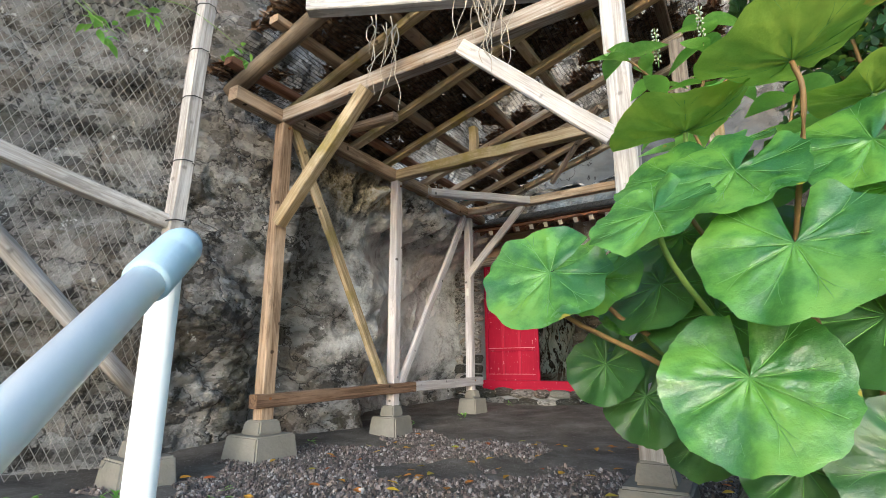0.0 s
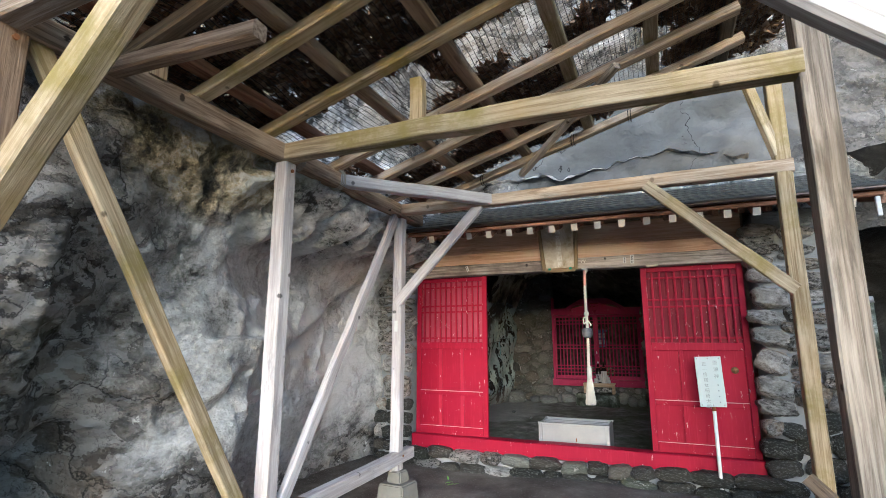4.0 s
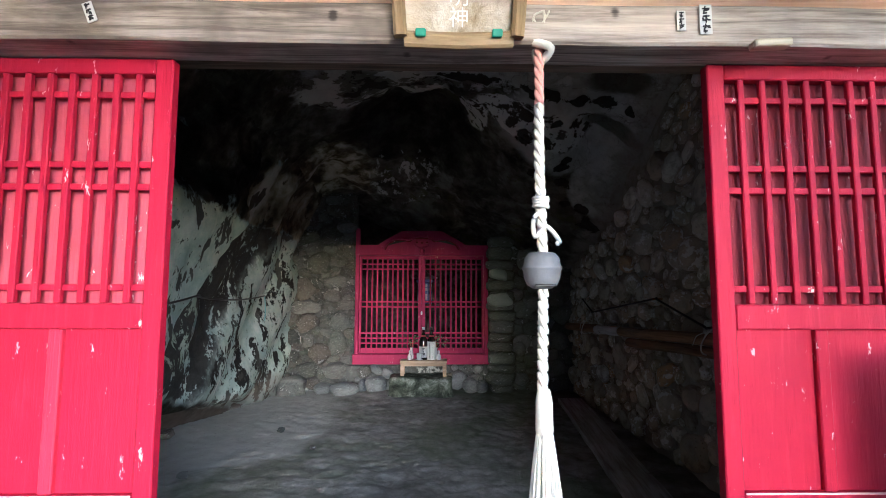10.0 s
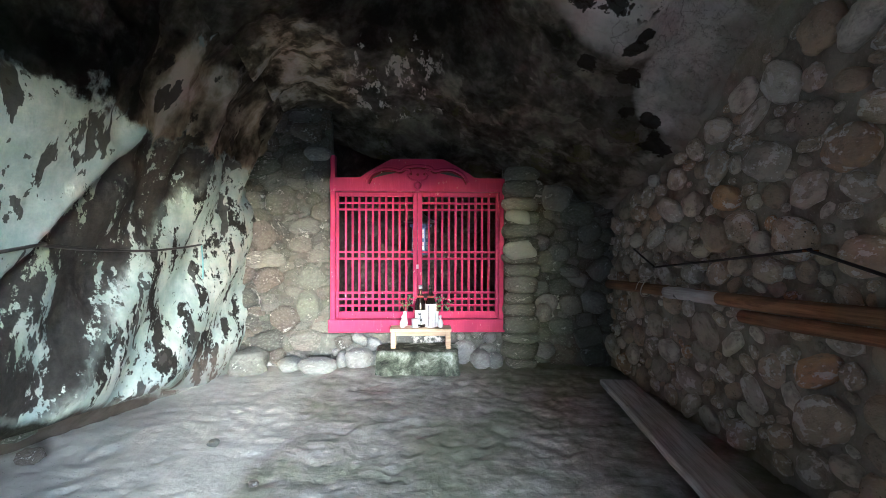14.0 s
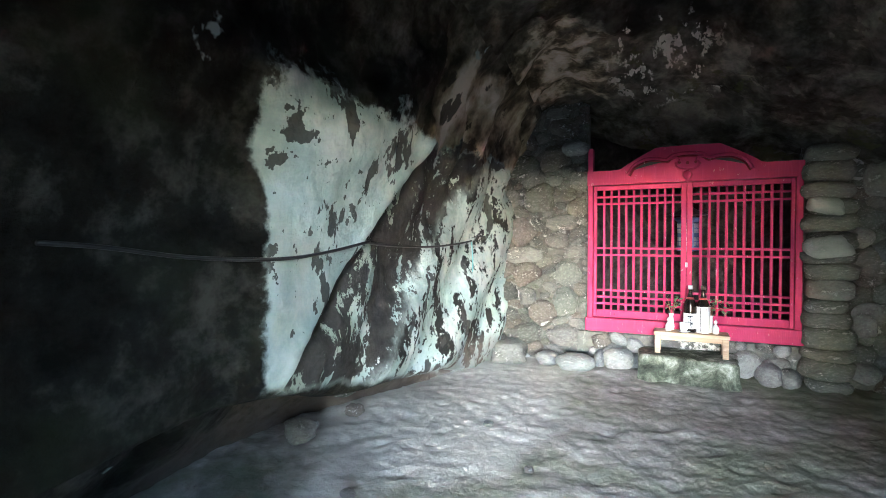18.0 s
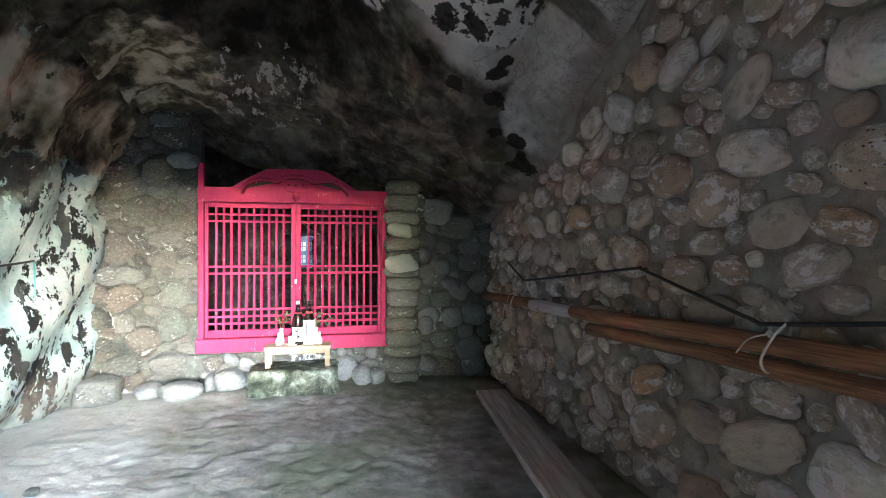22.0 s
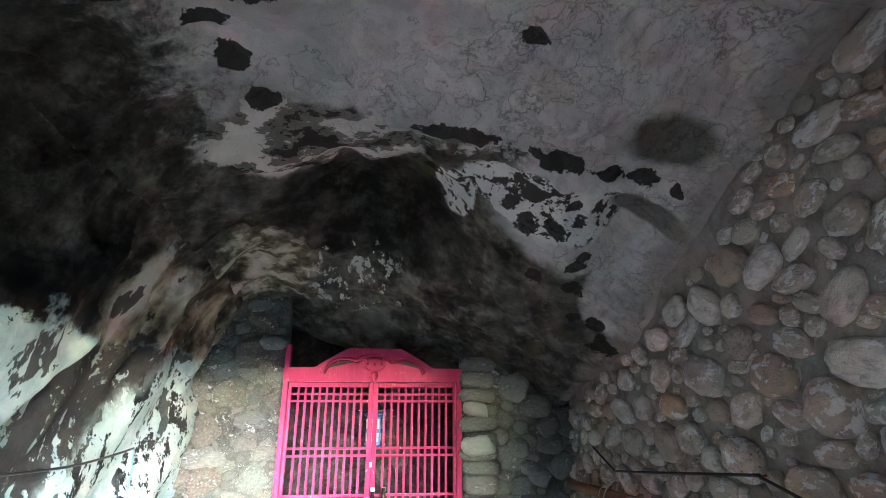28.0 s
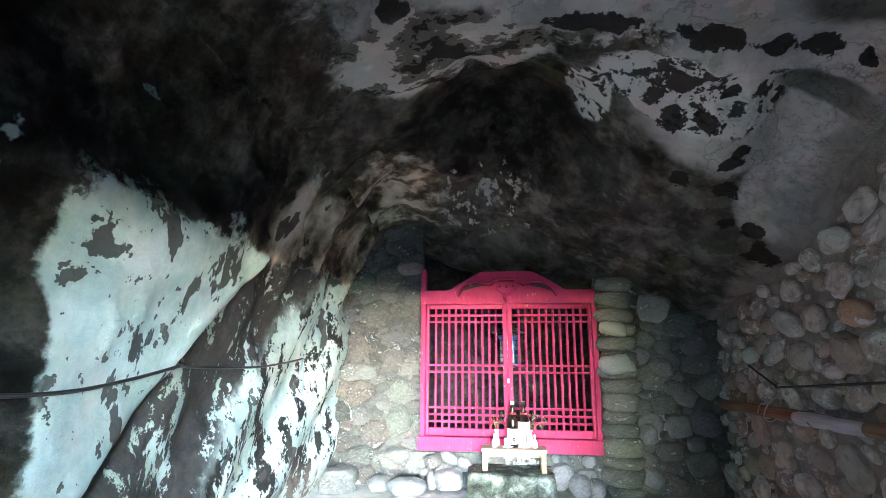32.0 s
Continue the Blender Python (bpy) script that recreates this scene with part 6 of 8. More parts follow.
    beam("crossing_pole", (-2.04, 6.02, 3.02), (-1.10, 4.92, 3.32), 0.055, 0.05, WOOD_LINTEL, f, "grey leaning pole")
    # wire ties on the last rafter
    for x in (-2.46, -1.58, -1.08, -0.68):
        for k in (0, 0.022):
            a = [(x + k, 6.10 + 0.055 * math.cos(t * math.tau / 8 + 0.39) * 1.15, zr(x) + 0.045 * math.sin(t * math.tau / 8 + 0.39) * 1.2) for t in range(9)]
            part("wire_tie", tube(a, 0.004, 4), TIE, f)
    for y in (4.22, 4.70):
        for k in (0, 0.02, 0.04):
            a = [(X + 0.072 * math.cos(t * math.tau / 8 + 0.39) * 1.12, y + k, 2.725 + 0.078 * math.sin(t * math.tau / 8 + 0.39) * 1.12) for t in range(9)]
            part("wire_tie", tube(a, 0.005, 4), TWIG, f)
    # date mark on the post
    part("paper_mark", block(0.035, 0.003, 0.10, 0.0, (-3.22, 5.77, 1.62)), STICKER, f)
    # bolt heads
    for (x, y, z) in ((-3.138, 2.57, 2.62), (-3.138, 2.57, 0.42), (-3.138, 4.15, 0.45), (-3.148, 4.15, 2.6), (-3.16, 5.82, 0.47)):
        part("bolt", rod(0.012, 0.012, 0.012, 6, (x, y, z), Matrix.Rotation(radians(90), 4, "Y")), RUST, f)


timber_frame()


def footing(x, y, z, s=0.30, label="square concrete footing block under a post"):
    """A concrete post base: a wide frustum and a smaller one on it."""
    t = thing("concrete_footing", label, "footing", "post footings", pose(x, y, z, 0, 0, random.uniform(-6, 6)))
    for name, a, b, z0, z1 in (("lower_block", s * 0.56, s * 0.48, -0.06, 0.17), ("upper_block", s * 0.30, s * 0.24, 0.17, 0.27)):
        bm = bmesh.new()
        bmesh.ops.create_cone(bm, cap_ends=True, segments=4, radius1=a * 1.414, radius2=b * 1.414, depth=z1 - z0, matrix=Matrix.Translation((0, 0, (z0 + z1) / 2)) @ Matrix.Rotation(radians(45), 4, "Z"))
        bmesh.ops.bevel(bm, geom=bm.edges[:], offset=0.012, segments=2, affect="EDGES")
        part(name, bm, CONCRETE, t)


footing(-3.2, 2.57, 0.0, 0.36)
footing(-3.2, 4.13, 0.0, 0.30)
footing(-3.2, 5.82, 0.08, 0.26)
footing(-3.12, 1.66, -0.02, 0.30)
footing(-0.45, 2.52, -0.03, 0.30)
footing(-0.26, 4.15, 0.0, 0.26)
footing(-0.06, 5.74, 0.05, 0.26)
footing(0.62, 5.0, 0.0, 0.24)


def net_post():
    p = thing("net_post", "leaning white-weathered timber post holding the rockfall net", "post")
    beam("post", (-3.13, 1.66, 0.2), (-2.93, 1.66, 4.4), 0.095, 0.095, WOOD_SILVER, p)
    beam("brace", (-3.09, 1.62, 1.55), (-3.17, -0.35, 1.95), 0.085, 0.09, WOOD_SILVER, p)
    log("brace_log", (-3.16, 1.60, 0.52), (-2.90, 0.15, 1.88), 0.05, WOOD_SILVER, p, "grey bent branch brace")
    for z in (0.6, 0.85, 1.2, 1.55, 1.95, 2.4, 2.75, 3.1):
        x = -3.13 + 0.2 * (z - 0.2) / 4.2
        a = [(x + 0.07 * math.cos(t * math.tau / 8 + 0.39), 1.66 + 0.07 * math.sin(t * math.tau / 8 + 0.39), z + 0.01 * math.sin(t)) for t in range(9)]
        part("wire_tie", tube(a, 0.004, 4), TIE, p)


net_post()


def rock_net():
    """Chain-link rockfall netting in front of the cliff, left of its post."""
    verts, edges = [], []
    y0, z0, s = -1.2, 0.1, 0.052
    nu, nv = 56, 88
    at = lambda u, v: Vector((-3.22 - 0.30 * max(0.0, 1.5 - (y0 + u * s)) - 0.10 * fbm((0, y0 + u * s, v * s), 0.9, 3) - 0.05 * (v * s - 1.5), y0 + u * s, z0 + v * s))
    bm = bmesh.new()
    def strand(points):
        rings = []
        for p in points:
            rings.append([bm.verts.new(p + d) for d in (Vector((0, 0.0022, 0)), Vector((0.002, -0.0016, 0.0016)), Vector((0, -0.0008, -0.0022)))])
        for a, b in zip(rings, rings[1:]):
            for i in range(3):
                bm.faces.new((a[i], a[(i + 1) % 3], b[(i + 1) % 3], b[i]))
    for k in range(-nv, nu, 1):
        up = [at(k + j * 0.5 + 0.0, j) for j in range(nv) if 0 <= k + j * 0.5 <= nu]
        dn = [at(k + nv * 0.5 - j * 0.5, j) for j in range(nv) if 0 <= k + nv * 0.5 - j * 0.5 <= nu]
        for line in (up, dn):
            if len(line) > 2:
                strand(line)
    n = part("rockfall_net", bm, WIRE)
    tagged(n, "grey chain-link rockfall net hung against the cliff", "net", "", "stuff")


rock_net()


def roof_net():
    """Netting with dead leaves lying on the rafters."""
    zr = lambda x: 2.82 + 0.305 * (x + 3.2) + 0.125
    sag = lambda x, y: 0.05 * fbm((x, y, 0), 1.3, 4) - 0.03 * abs(math.sin((y - 2.12) * 6))
    bm = bmesh.new()
    def strand(points):
        rings = [[bm.verts.new(p + d) for d in (Vector((0, 0.002, 0.002)), Vector((0.002, -0.002, 0)), Vector((-0.002, 0, -0.002)))] for p in points]
        for a, b in zip(rings, rings[1:]):
            for i in range(3):
                bm.faces.new((a[i], a[(i + 1) % 3], b[(i + 1) % 3], b[i]))
    for i in range(95):
        x = -3.35 + i * 0.035
        strand([Vector((x, 1.95 + 0.1 * j, zr(x) + sag(x, 1.95 + 0.1 * j))) for j in range(43)])
    for j in range(120):
        y = 1.95 + j * 0.035
        strand([Vector((-3.35 + 0.1 * i, y, zr(-3.35 + 0.1 * i) + sag(-3.35 + 0.1 * i, y))) for i in range(33)])
    tagged(part("roof_net", bm, TIE), "fine dark netting spread over the shelter rafters", "net", "", "stuff")
    verts, faces = [], []
    rr = random.Random(4)
    for i in range(34000):
        x, y = rr.uniform(-3.4, 0.1), rr.uniform(1.95, 6.15)
        if fbm((x, y, 5), 1.1, 4) < (-0.6 if y < 4.2 else -0.1):
            continue
        c = Vector((x, y, zr(x) + sag(x, y) + 0.012 + rr.uniform(0, 0.05)))
        e = Euler((rr.uniform(-0.6, 0.6), rr.uniform(-0.6, 0.6), rr.uniform(0, 6.28))).to_matrix()
        l, w = rr.uniform(0.035, 0.075), rr.uniform(0.014, 0.03)
        k = len(verts)
        for a, b, h in ((-l, 0, 0.01), (-0.2 * l, w, 0), (l, 0, 0.012), (-0.1 * l, -w, 0)):
            verts.append(c + e @ Vector((a, b, h)))
        faces.append((k, k + 1, k + 2, k + 3))
    me = bpy.data.meshes.new("leaf_litter")
    me.from_pydata(verts, [], faces)
    me.materials.append(LITTER)
    tagged(new("leaf_litter", me), "brown dead leaves lying on the roof netting", "leaf litter", "", "stuff")
    rr = random.Random(8)
    bm = bmesh.new()
    for i in range(34):
        x, y = rr.choice((-1.2, -1.08, -1.12, -1.9)) + rr.uniform(-0.1, 0.1), rr.uniform(2.15, 2.4)
        p = [Vector((x, y, 2.95))]
        for j in range(rr.randint(3, 7)):
            p.append(p[-1] + Vector((rr.uniform(-0.05, 0.05), rr.uniform(-0.04, 0.03), -rr.uniform(0.04, 0.13))))
        t = tube(bowed(p, 3), 0.0055, 4, 0.4)
        me = bpy.data.meshes.new("r")
        t.to_mesh(me)
        t.free()
        bm.from_mesh(me)
        bpy.data.meshes.remove(me)
    tagged(part("hanging_roots", bm, TWIG), "pale dry roots hanging from the roof netting", "roots", "", "stuff")


roof_net()


# ---- shrine gate in the cave ----
def shrine_gate():
    g = thing("shrine_gate", "pinkish-red lattice shrine gate with a curved carved top, closed", "gate", "", pose((GX0 + GX1) / 2, GATE_Y, GZ0))
    w, h = GX1 - GX0, GZ1 - GZ0
    hw = w / 2
    fr = 0.05
    for sx in (-1, 1):
        part("jamb", block(fr, 0.09, h + (0.22 if sx < 0 else 0.0), 0.006, (sx * (hw - fr / 2), 0, (h + (0.22 if sx < 0 else 0)) / 2)), RED_GATE, g)
    part("bottom_sill", block(w + 0.04, 0.10, 0.13, 0.006, (0, -0.01, 0.065)), RED_GATE, g)
    # head board with a swelling top edge and a carved bow under it
    bm = bmesh.new()
    n = 40
    top = []
    for i in range(n + 1):
        x = -hw - 0.004 + (w + 0.008) * i / n
        a = abs(x) / hw
        z = h + 0.19 * max(0.0, min(1.0, (0.66 - a) / 0.36)) ** 0.8 * (1 - 0.12 * (a / 0.66) ** 2) if a < 0.66 else h
        top.append((x, z))
    front = [bm.verts.new((x, -0.050, z)) for x, z in top]
    back = [bm.verts.new((x, 0.050, z)) for x, z in top]
    fb = [bm.verts.new((x, -0.050, h - 0.135)) for x, z in top]
    bb = [bm.verts.new((x, 0.050, h - 0.135)) for x, z in top]
    for i in range(n):
        bm.faces.new((fb[i], fb[i + 1], front[i + 1], front[i]))
        bm.faces.new((front[i], front[i + 1], back[i + 1], back[i]))
        bm.faces.new((back[i], back[i + 1], bb[i + 1], bb[i]))
        bm.faces.new((bb[i], bb[i + 1], fb[i + 1], fb[i]))
    part("head_board", bm, RED_GATE, g, "red head board with a curved crest")
    curve = [(-0.50, -0.03), (-0.45, 0.05), (-0.36, 0.10), (-0.26, 0.105), (-0.17, 0.09), (-0.12, 0.125), (0, 0.14), (0.12, 0.125), (0.17, 0.09), (0.26, 0.105), (0.36, 0.10), (0.45, 0.05), (0.50, -0.03)]
    part("carved_bow", tube(bowed([(x * w / 1.73, -0.058, h - 0.02 + z) for x, z in curve], 4), 0.016, 6), RED_GATE, g, "", True)
    # Raised darker red line that paints a groove's shade under the bow
    part("carved_shade_line", tube(bowed([(x * 0.97 * w / 1.73, -0.047, h - 0.035 + z * 0.92) for x, z in curve], 4), 0.010, 6), RED_BOARD, g, "", True)
    for sx in (-1, 1):
        part("carved_scroll", tube(bowed([(sx * 0.15, -0.055, h + 0.075), (sx * 0.09, -0.055, h + 0.085), (sx * 0.07, -0.055, h + 0.05), (sx * 0.10, -0.055, h + 0.02), (sx * 0.06, -0.055, h - 0.02), (0, -0.055, h - 0.03)], 4), 0.010, 6), RED_GATE, g, "", True)
        part("peg", rod(0.012, 0.012, 0.02, 10, (sx * 0.065, -0.045, h + 0.035), Matrix.Rotation(radians(90), 4, "X")), RED_BOARD, g)
    # Dark crescents laid on the board, coloured as the shade of carved openings
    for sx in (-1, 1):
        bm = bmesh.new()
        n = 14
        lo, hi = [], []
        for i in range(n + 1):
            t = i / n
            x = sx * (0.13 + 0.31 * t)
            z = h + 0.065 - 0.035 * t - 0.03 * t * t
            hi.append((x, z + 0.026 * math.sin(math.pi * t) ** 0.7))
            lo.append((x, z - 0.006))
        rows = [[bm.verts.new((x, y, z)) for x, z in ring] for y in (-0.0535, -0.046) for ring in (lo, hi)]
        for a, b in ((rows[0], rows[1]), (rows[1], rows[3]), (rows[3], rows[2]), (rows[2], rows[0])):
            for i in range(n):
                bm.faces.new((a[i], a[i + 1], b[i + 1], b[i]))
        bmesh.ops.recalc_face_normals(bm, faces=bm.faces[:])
        part("crescent_shade_inlay", bm, CAP_DARK, g, "dark crescent piece coloured as the shade of a carved opening")
    part("peg", rod(0.014, 0.014, 0.02, 10, (0, -0.045, h + 0.03), Matrix.Rotation(radians(90), 4, "X")), RED_BOARD, g)
    part("carved_drop", lathe([(0.004, -0.07), (0.035, -0.03), (0.04, 0.0), (0.008, 0.03)], 10), RED_GATE, g, "", True, pose(0, -0.05, h - 0.06))
    # two lattice leaves
    z0, z1 = 0.135, h - 0.14
    lw_of = hw - fr - 0.002
    for sx in (-1, 1):
        xc = sx * (0.046 + (lw_of - 0.077) / 2)
        lw = hw - fr - 0.002
        leaf = part("gate_leaf", block(0.045, 0.035, z1 - z0, 0.004, (sx * 0.0235, 0, (z0 + z1) / 2)), RED_GATE, g)
        part("leaf_stile", block(0.03, 0.035, z1 - z0, 0.004, (sx * (lw - 0.0155), 0, (z0 + z1) / 2)), RED_GATE, leaf)
        for zc, zh in ((z0 + 0.035, 0.07), (z1 - 0.0225, 0.045)):
            part("leaf_rail", block(lw - 0.077, 0.034, zh, 0.004, (xc, 0, zc)), RED_GATE, leaf)
        for i in range(10):
            x = sx * (0.046 + (lw - 0.077) * (i + 1) / 11)
            part("lattice_bar", block(0.022, 0.022, z1 - z0 - 0.115, 0.003, (x, -0.004, (z0 + z1) / 2 + 0.0125)), RED_GATE, leaf)
        for z in (z0 + 0.13, z0 + 0.195, z0 + 0.26, z0 + 0.60, z0 + 0.665, z1 - 0.175, z1 - 0.11):
            part("lattice_cross_bar", block(lw - 0.077, 0.016, 0.021, 0.002, (xc, -0.012, z)), RED_GATE, leaf)
    part("white_tag", block(0.022, 0.012, 0.045, 0.004, (0.0, -0.026, z0 + 0.52)), PORCELAIN, g, "small white tag on the gate")


shrine_gate()


def altar_things():
    y = 11.92
    b = thing("offering_bench", "small fresh wooden bench in front of the shrine gate", "bench", "", pose(-2.09, y, 0.475))
    part("top", block(0.585, 0.20, 0.03, 0.004, (0, 0, 0.19)), WOOD_BENCH, b)
    for sx in (-1, 1):
        for sy in (-1, 1):
            part("leg", block(0.045, 0.035, 0.175, 0.003, (sx * 0.262, sy * 0.075, 0.0875)), WOOD_BENCH, b)
        part("end_rail", block(0.03, 0.115, 0.035, 0.003, (sx * 0.262, 0, 0.13)), WOOD_BENCH, b)
    part("front_rail", block(0.478, 0.02, 0.04, 0.003, (0, -0.08, 0.155)), WOOD_BENCH, b)
    zt = 0.68
    bottle = [(0.050, 0.0), (0.052, 0.01), (0.052, 0.215), (0.046, 0.25), (0.026, 0.30), (0.0165, 0.335), (0.0155, 0.375), (0.018, 0.378), (0.018, 0.398), (0.015, 0.40)]
    for x, capm, wrap, lab in ((-2.095, PORCELAIN, False, "dark brown sake bottle with a white oval label and white cap"), (-1.995, CAP_DARK, True, "dark brown sake bottle wrapped in white paper")):
        s = thing("sake_bottle", lab, "bottle", "sake bottles", pose(x, y + 0.01, zt))
        part("glass", lathe(bottle, 22), BOTTLE, s, "", True)
        part("cap", lathe([(0.019, 0.372), (0.0195, 0.40), (0.017, 0.405)], 14), capm, s, "", True)
        part("neck_band", lathe([(0.034, 0.286), (0.0285, 0.299), (0.0265, 0.303)], 18), LABEL_RED, s, "", True)
        if wrap:
            part("paper_wrap", lathe([(0.056, 0.0), (0.056, 0.225), (0.054, 0.226)], 8), STICKER, s, "white paper wrap")
        else:
            part("label_paper", lathe([(0.0528, 0.03), (0.0528, 0.165)], 22), STICKER, s, "white label", True)
            bm = bmesh.new()
            glyph(bm, 0, 0.12, 0.05, 91, -0.0535, 0.16)
            glyph(bm, 0, 0.065, 0.05, 92, -0.0535, 0.16)
            part("label_print", bm, INK, s)
    flask = [(0.022, 0), (0.028, 0.01), (0.030, 0.05), (0.022, 0.07), (0.010, 0.085), (0.011, 0.10), (0.017, 0.108)]
    for i, (x, k) in enumerate(((-2.265, 0.92), (-1.90, 0.92))):
        s = thing("sake_flask", "small white porcelain sake flask with a pointed lid", "flask", "sake flasks", pose(x, y - 0.02, zt))
        part("body", lathe([(r * k, z * k) for r, z in flask], 18), PORCELAIN, s, "", True)
        part("lid", lathe([(0.014, 0.098), (0.012, 0.108), (0.002, 0.122)], 12), PORCELAIN, s, "", True)
    s = thing("water_cup", "white porcelain water cup on a small dish", "cup", "", pose(-2.145, y - 0.05, zt))
    part("dish", lathe([(0.025, 0), (0.05, 0.012), (0.052, 0.014)], 18), PORCELAIN, s, "", True)
    part("cup", lathe([(0.022, 0.012), (0.032, 0.03), (0.034, 0.085), (0.030, 0.088)], 18), PORCELAIN, s, "", True)
    for x in (-2.245, -1.935):
        v = thing("sakaki_vase", "white porcelain vase with dark evergreen sprigs", "vase", "altar vases", pose(x, y + 0.05, zt))
        part("vase", lathe([(0.022, 0), (0.028, 0.03), (0.022, 0.08), (0.016, 0.12), (0.022, 0.145)], 16), PORCELAIN, v, "", True)
        rr = random.Random(int(-x * 1000))
        for i in range(4):
            dx, dy = rr.uniform(-0.10, 0.10) + (0.04 if x < -2.1 else 0.07), rr.uniform(-0.05, 0.05)
            part("twig", tube([(0, 0, 0.12), (dx * 0.4, dy * 0.4, 0.20), (dx, dy, rr.uniform(0.22, 0.31))], 0.003, 4), STEM_RED, v)
        for i in range(26):
            bm = small_leaf(rr.uniform(0.03, 0.05), 0.42)
            part("leaf", bm, LEAF_SPRIG, v, "", True, pose(rr.gauss(0.05, 0.05), rr.gauss(-0.02, 0.03), rr.uniform(0.17, 0.30), rr.uniform(-70, 70), rr.uniform(-50, 50), rr.uniform(0, 360)))
    s = thing("step_block", "mossy grey stone block step before the gate", "stone block")
    bm = block(0.78, 0.42, 0.27, 0.03, (0, 0, 0), 3)
    bmesh.ops.subdivide_edges(bm, edges=bm.edges[:], cuts=3, use_grid_fill=True)
    for vtx in bm.verts:
        d = 0.03 * fbm(vtx.co, 4.0, 4)
        vtx.co += vtx.co.normalized() * d
    part("stone", bm, BLOCKSTONE, s, "", True, pose(-2.11, 11.90, 0.355))
    s = thing("hanging_lantern", "blue glazed hanging lantern behind the gate lattice", "lantern", "", pose(-2.10, 12.85, 1.36))
    part("body", lathe([(0.095, 0.0), (0.115, 0.02), (0.105, 0.045), (0.098, 0.30), (0.125, 0.325), (0.125, 0.345), (0.06, 0.36)], 6), LANTERN, s)
    for i in range(6):
        a = math.tau * i / 6 + math.pi / 6
        for z, hh in ((0.235, 0.10), (0.10, 0.085)):
            pane = part("pane", block(0.075, 0.006, hh, 0.002), LANTERN_PALE, s, "", False, pose(0.092 * math.cos(a), 0.092 * math.sin(a), z, 0, 0, math.degrees(a) + 90))
            part("mullion", block(0.008, 0.010, hh, 0.001), LANTERN, pane)
            part("crossbar", block(0.075, 0.010, 0.008, 0.001), LANTERN, pane)
    part("roof", lathe([(0.185, 0.37), (0.20, 0.375), (0.13, 0.40), (0.05, 0.45), (0.01, 0.49)], 12), CAP_DARK, s)
    # Made-up thin support; the lantern itself hangs
    part("stand", lathe([(0.09, -0.80), (0.08, -0.77), (0.014, -0.74), (0.014, -0.03), (0.06, -0.005)], 12), CAP_DARK, s)


def small_leaf(length, wide=0.4, curl=0.15, n=5):
    """A pointed leaf blade along local x, folded a little at its midrib."""
    bm = bmesh.new()
    mid, lo, hi = [], [], []
    for i in range(n + 1):
        t = i / n
        w = wide * length * 0.5 * math.sin(math.pi * min(1, t ** 0.8)) + 0.0005
        x, z = length * t, -curl * length * t * t
        mid.append(bm.verts.new((x, 0, z)))
        lo.append(bm.verts.new((x, -w, z + 0.25 * w)))
        hi.append(bm.verts.new((x, w, z + 0.25 * w)))
    for i in range(n):
        bm.faces.new((mid[i], lo[i], lo[i + 1], mid[i + 1]))
        bm.faces.new((hi[i], mid[i], mid[i + 1], hi[i + 1]))
    return bm


altar_things()


# ---- stones set in the walls ----
def pebble_meshes(mat, n, seed, flat=0.55, lumpy=0.16, boxy=0.0, sub=3):
    """A few shared cobble shapes, 1 across; local z is the way out of the wall."""
    out = []
    rr = random.Random(seed)
    for k in range(n):
        bm = bmesh.new()
        bmesh.ops.create_icosphere(bm, subdivisions=sub, radius=0.5)
        o = Vector((rr.uniform(-9, 9), rr.uniform(-9, 9), rr.uniform(-9, 9)))
        for v in bm.verts:
            d = 1 + lumpy * noise.noise(v.co * 2.3 + o) + lumpy * 0.6 * noise.noise(v.co * 5.1 + o) + lumpy * 0.35 * noise.noise(v.co * 11 + o)
            c = v.co.copy()
            if boxy:
                c = Vector([math.copysign(abs(q * 2) ** (1 - boxy) / 2, q) for q in c])
            v.co = c * d
        out.append(mesh_of(bm, mat, True))
    return out


def pack(w, h, sizes, seed, inside, tries=5000, aspect=1.35, gap=0.9):
    """Ellipses (x, z, a, b, turn) that fill a w x h field without overlapping, large ones first."""
    rr = random.Random(seed)
    placed = []
    for size, share in sizes:
        for _ in range(int(tries * share)):
            s = size * rr.uniform(0.78, 1.2)
            k = rr.uniform(1.0, aspect)
            a, b = s * k ** 0.5, s / k ** 0.5
            x, z = rr.uniform(0, w), rr.uniform(0, h)
            if not inside(x, z, a, b):
                continue
            turn = rr.gauss(0, 22)
            ok = True
            for q in placed:
                dx, dz = x - q[0], z - q[1]
                reach = a + q[2]
                if abs(dx) > reach or abs(dz) > reach:
                    continue
                ang = math.atan2(dz, dx)
                def rad(e):
                    t = ang - math.radians(e[4])
                    return e[2] * e[3] / math.hypot(e[3] * math.cos(t), e[2] * math.sin(t))
                if math.hypot(dx, dz) < gap * (rad((x, z, a, b, turn)) + rad(q)):
                    ok = False
                    break
            if ok:
                placed.append((x, z, a, b, turn))
    return placed


def set_stones(wall, meshes, spots, frame_m, depth, sink, seed, name="stone", limit=300):
    """Stones as parts of a wall; frame_m maps (x, z, out) of the field into the world."""
    rr = random.Random(seed)
    for i, (x, z, a, b, turn) in enumerate(spots[:limit]):
        ob = new(name, rr.choice(meshes))
        ob.parent = wall
        d = depth * min(a, b) * rr.uniform(0.8, 1.15)
        ob.matrix_basis = frame_m @ Matrix.Translation((x, z, d * sink)) @ Matrix.Rotation(radians(turn), 4, "Z") @ Matrix.Rotation(rr.uniform(-0.15, 0.15), 4, "X") @ Matrix.Diagonal((2 * a, 2 * b, 2 * d, 1))


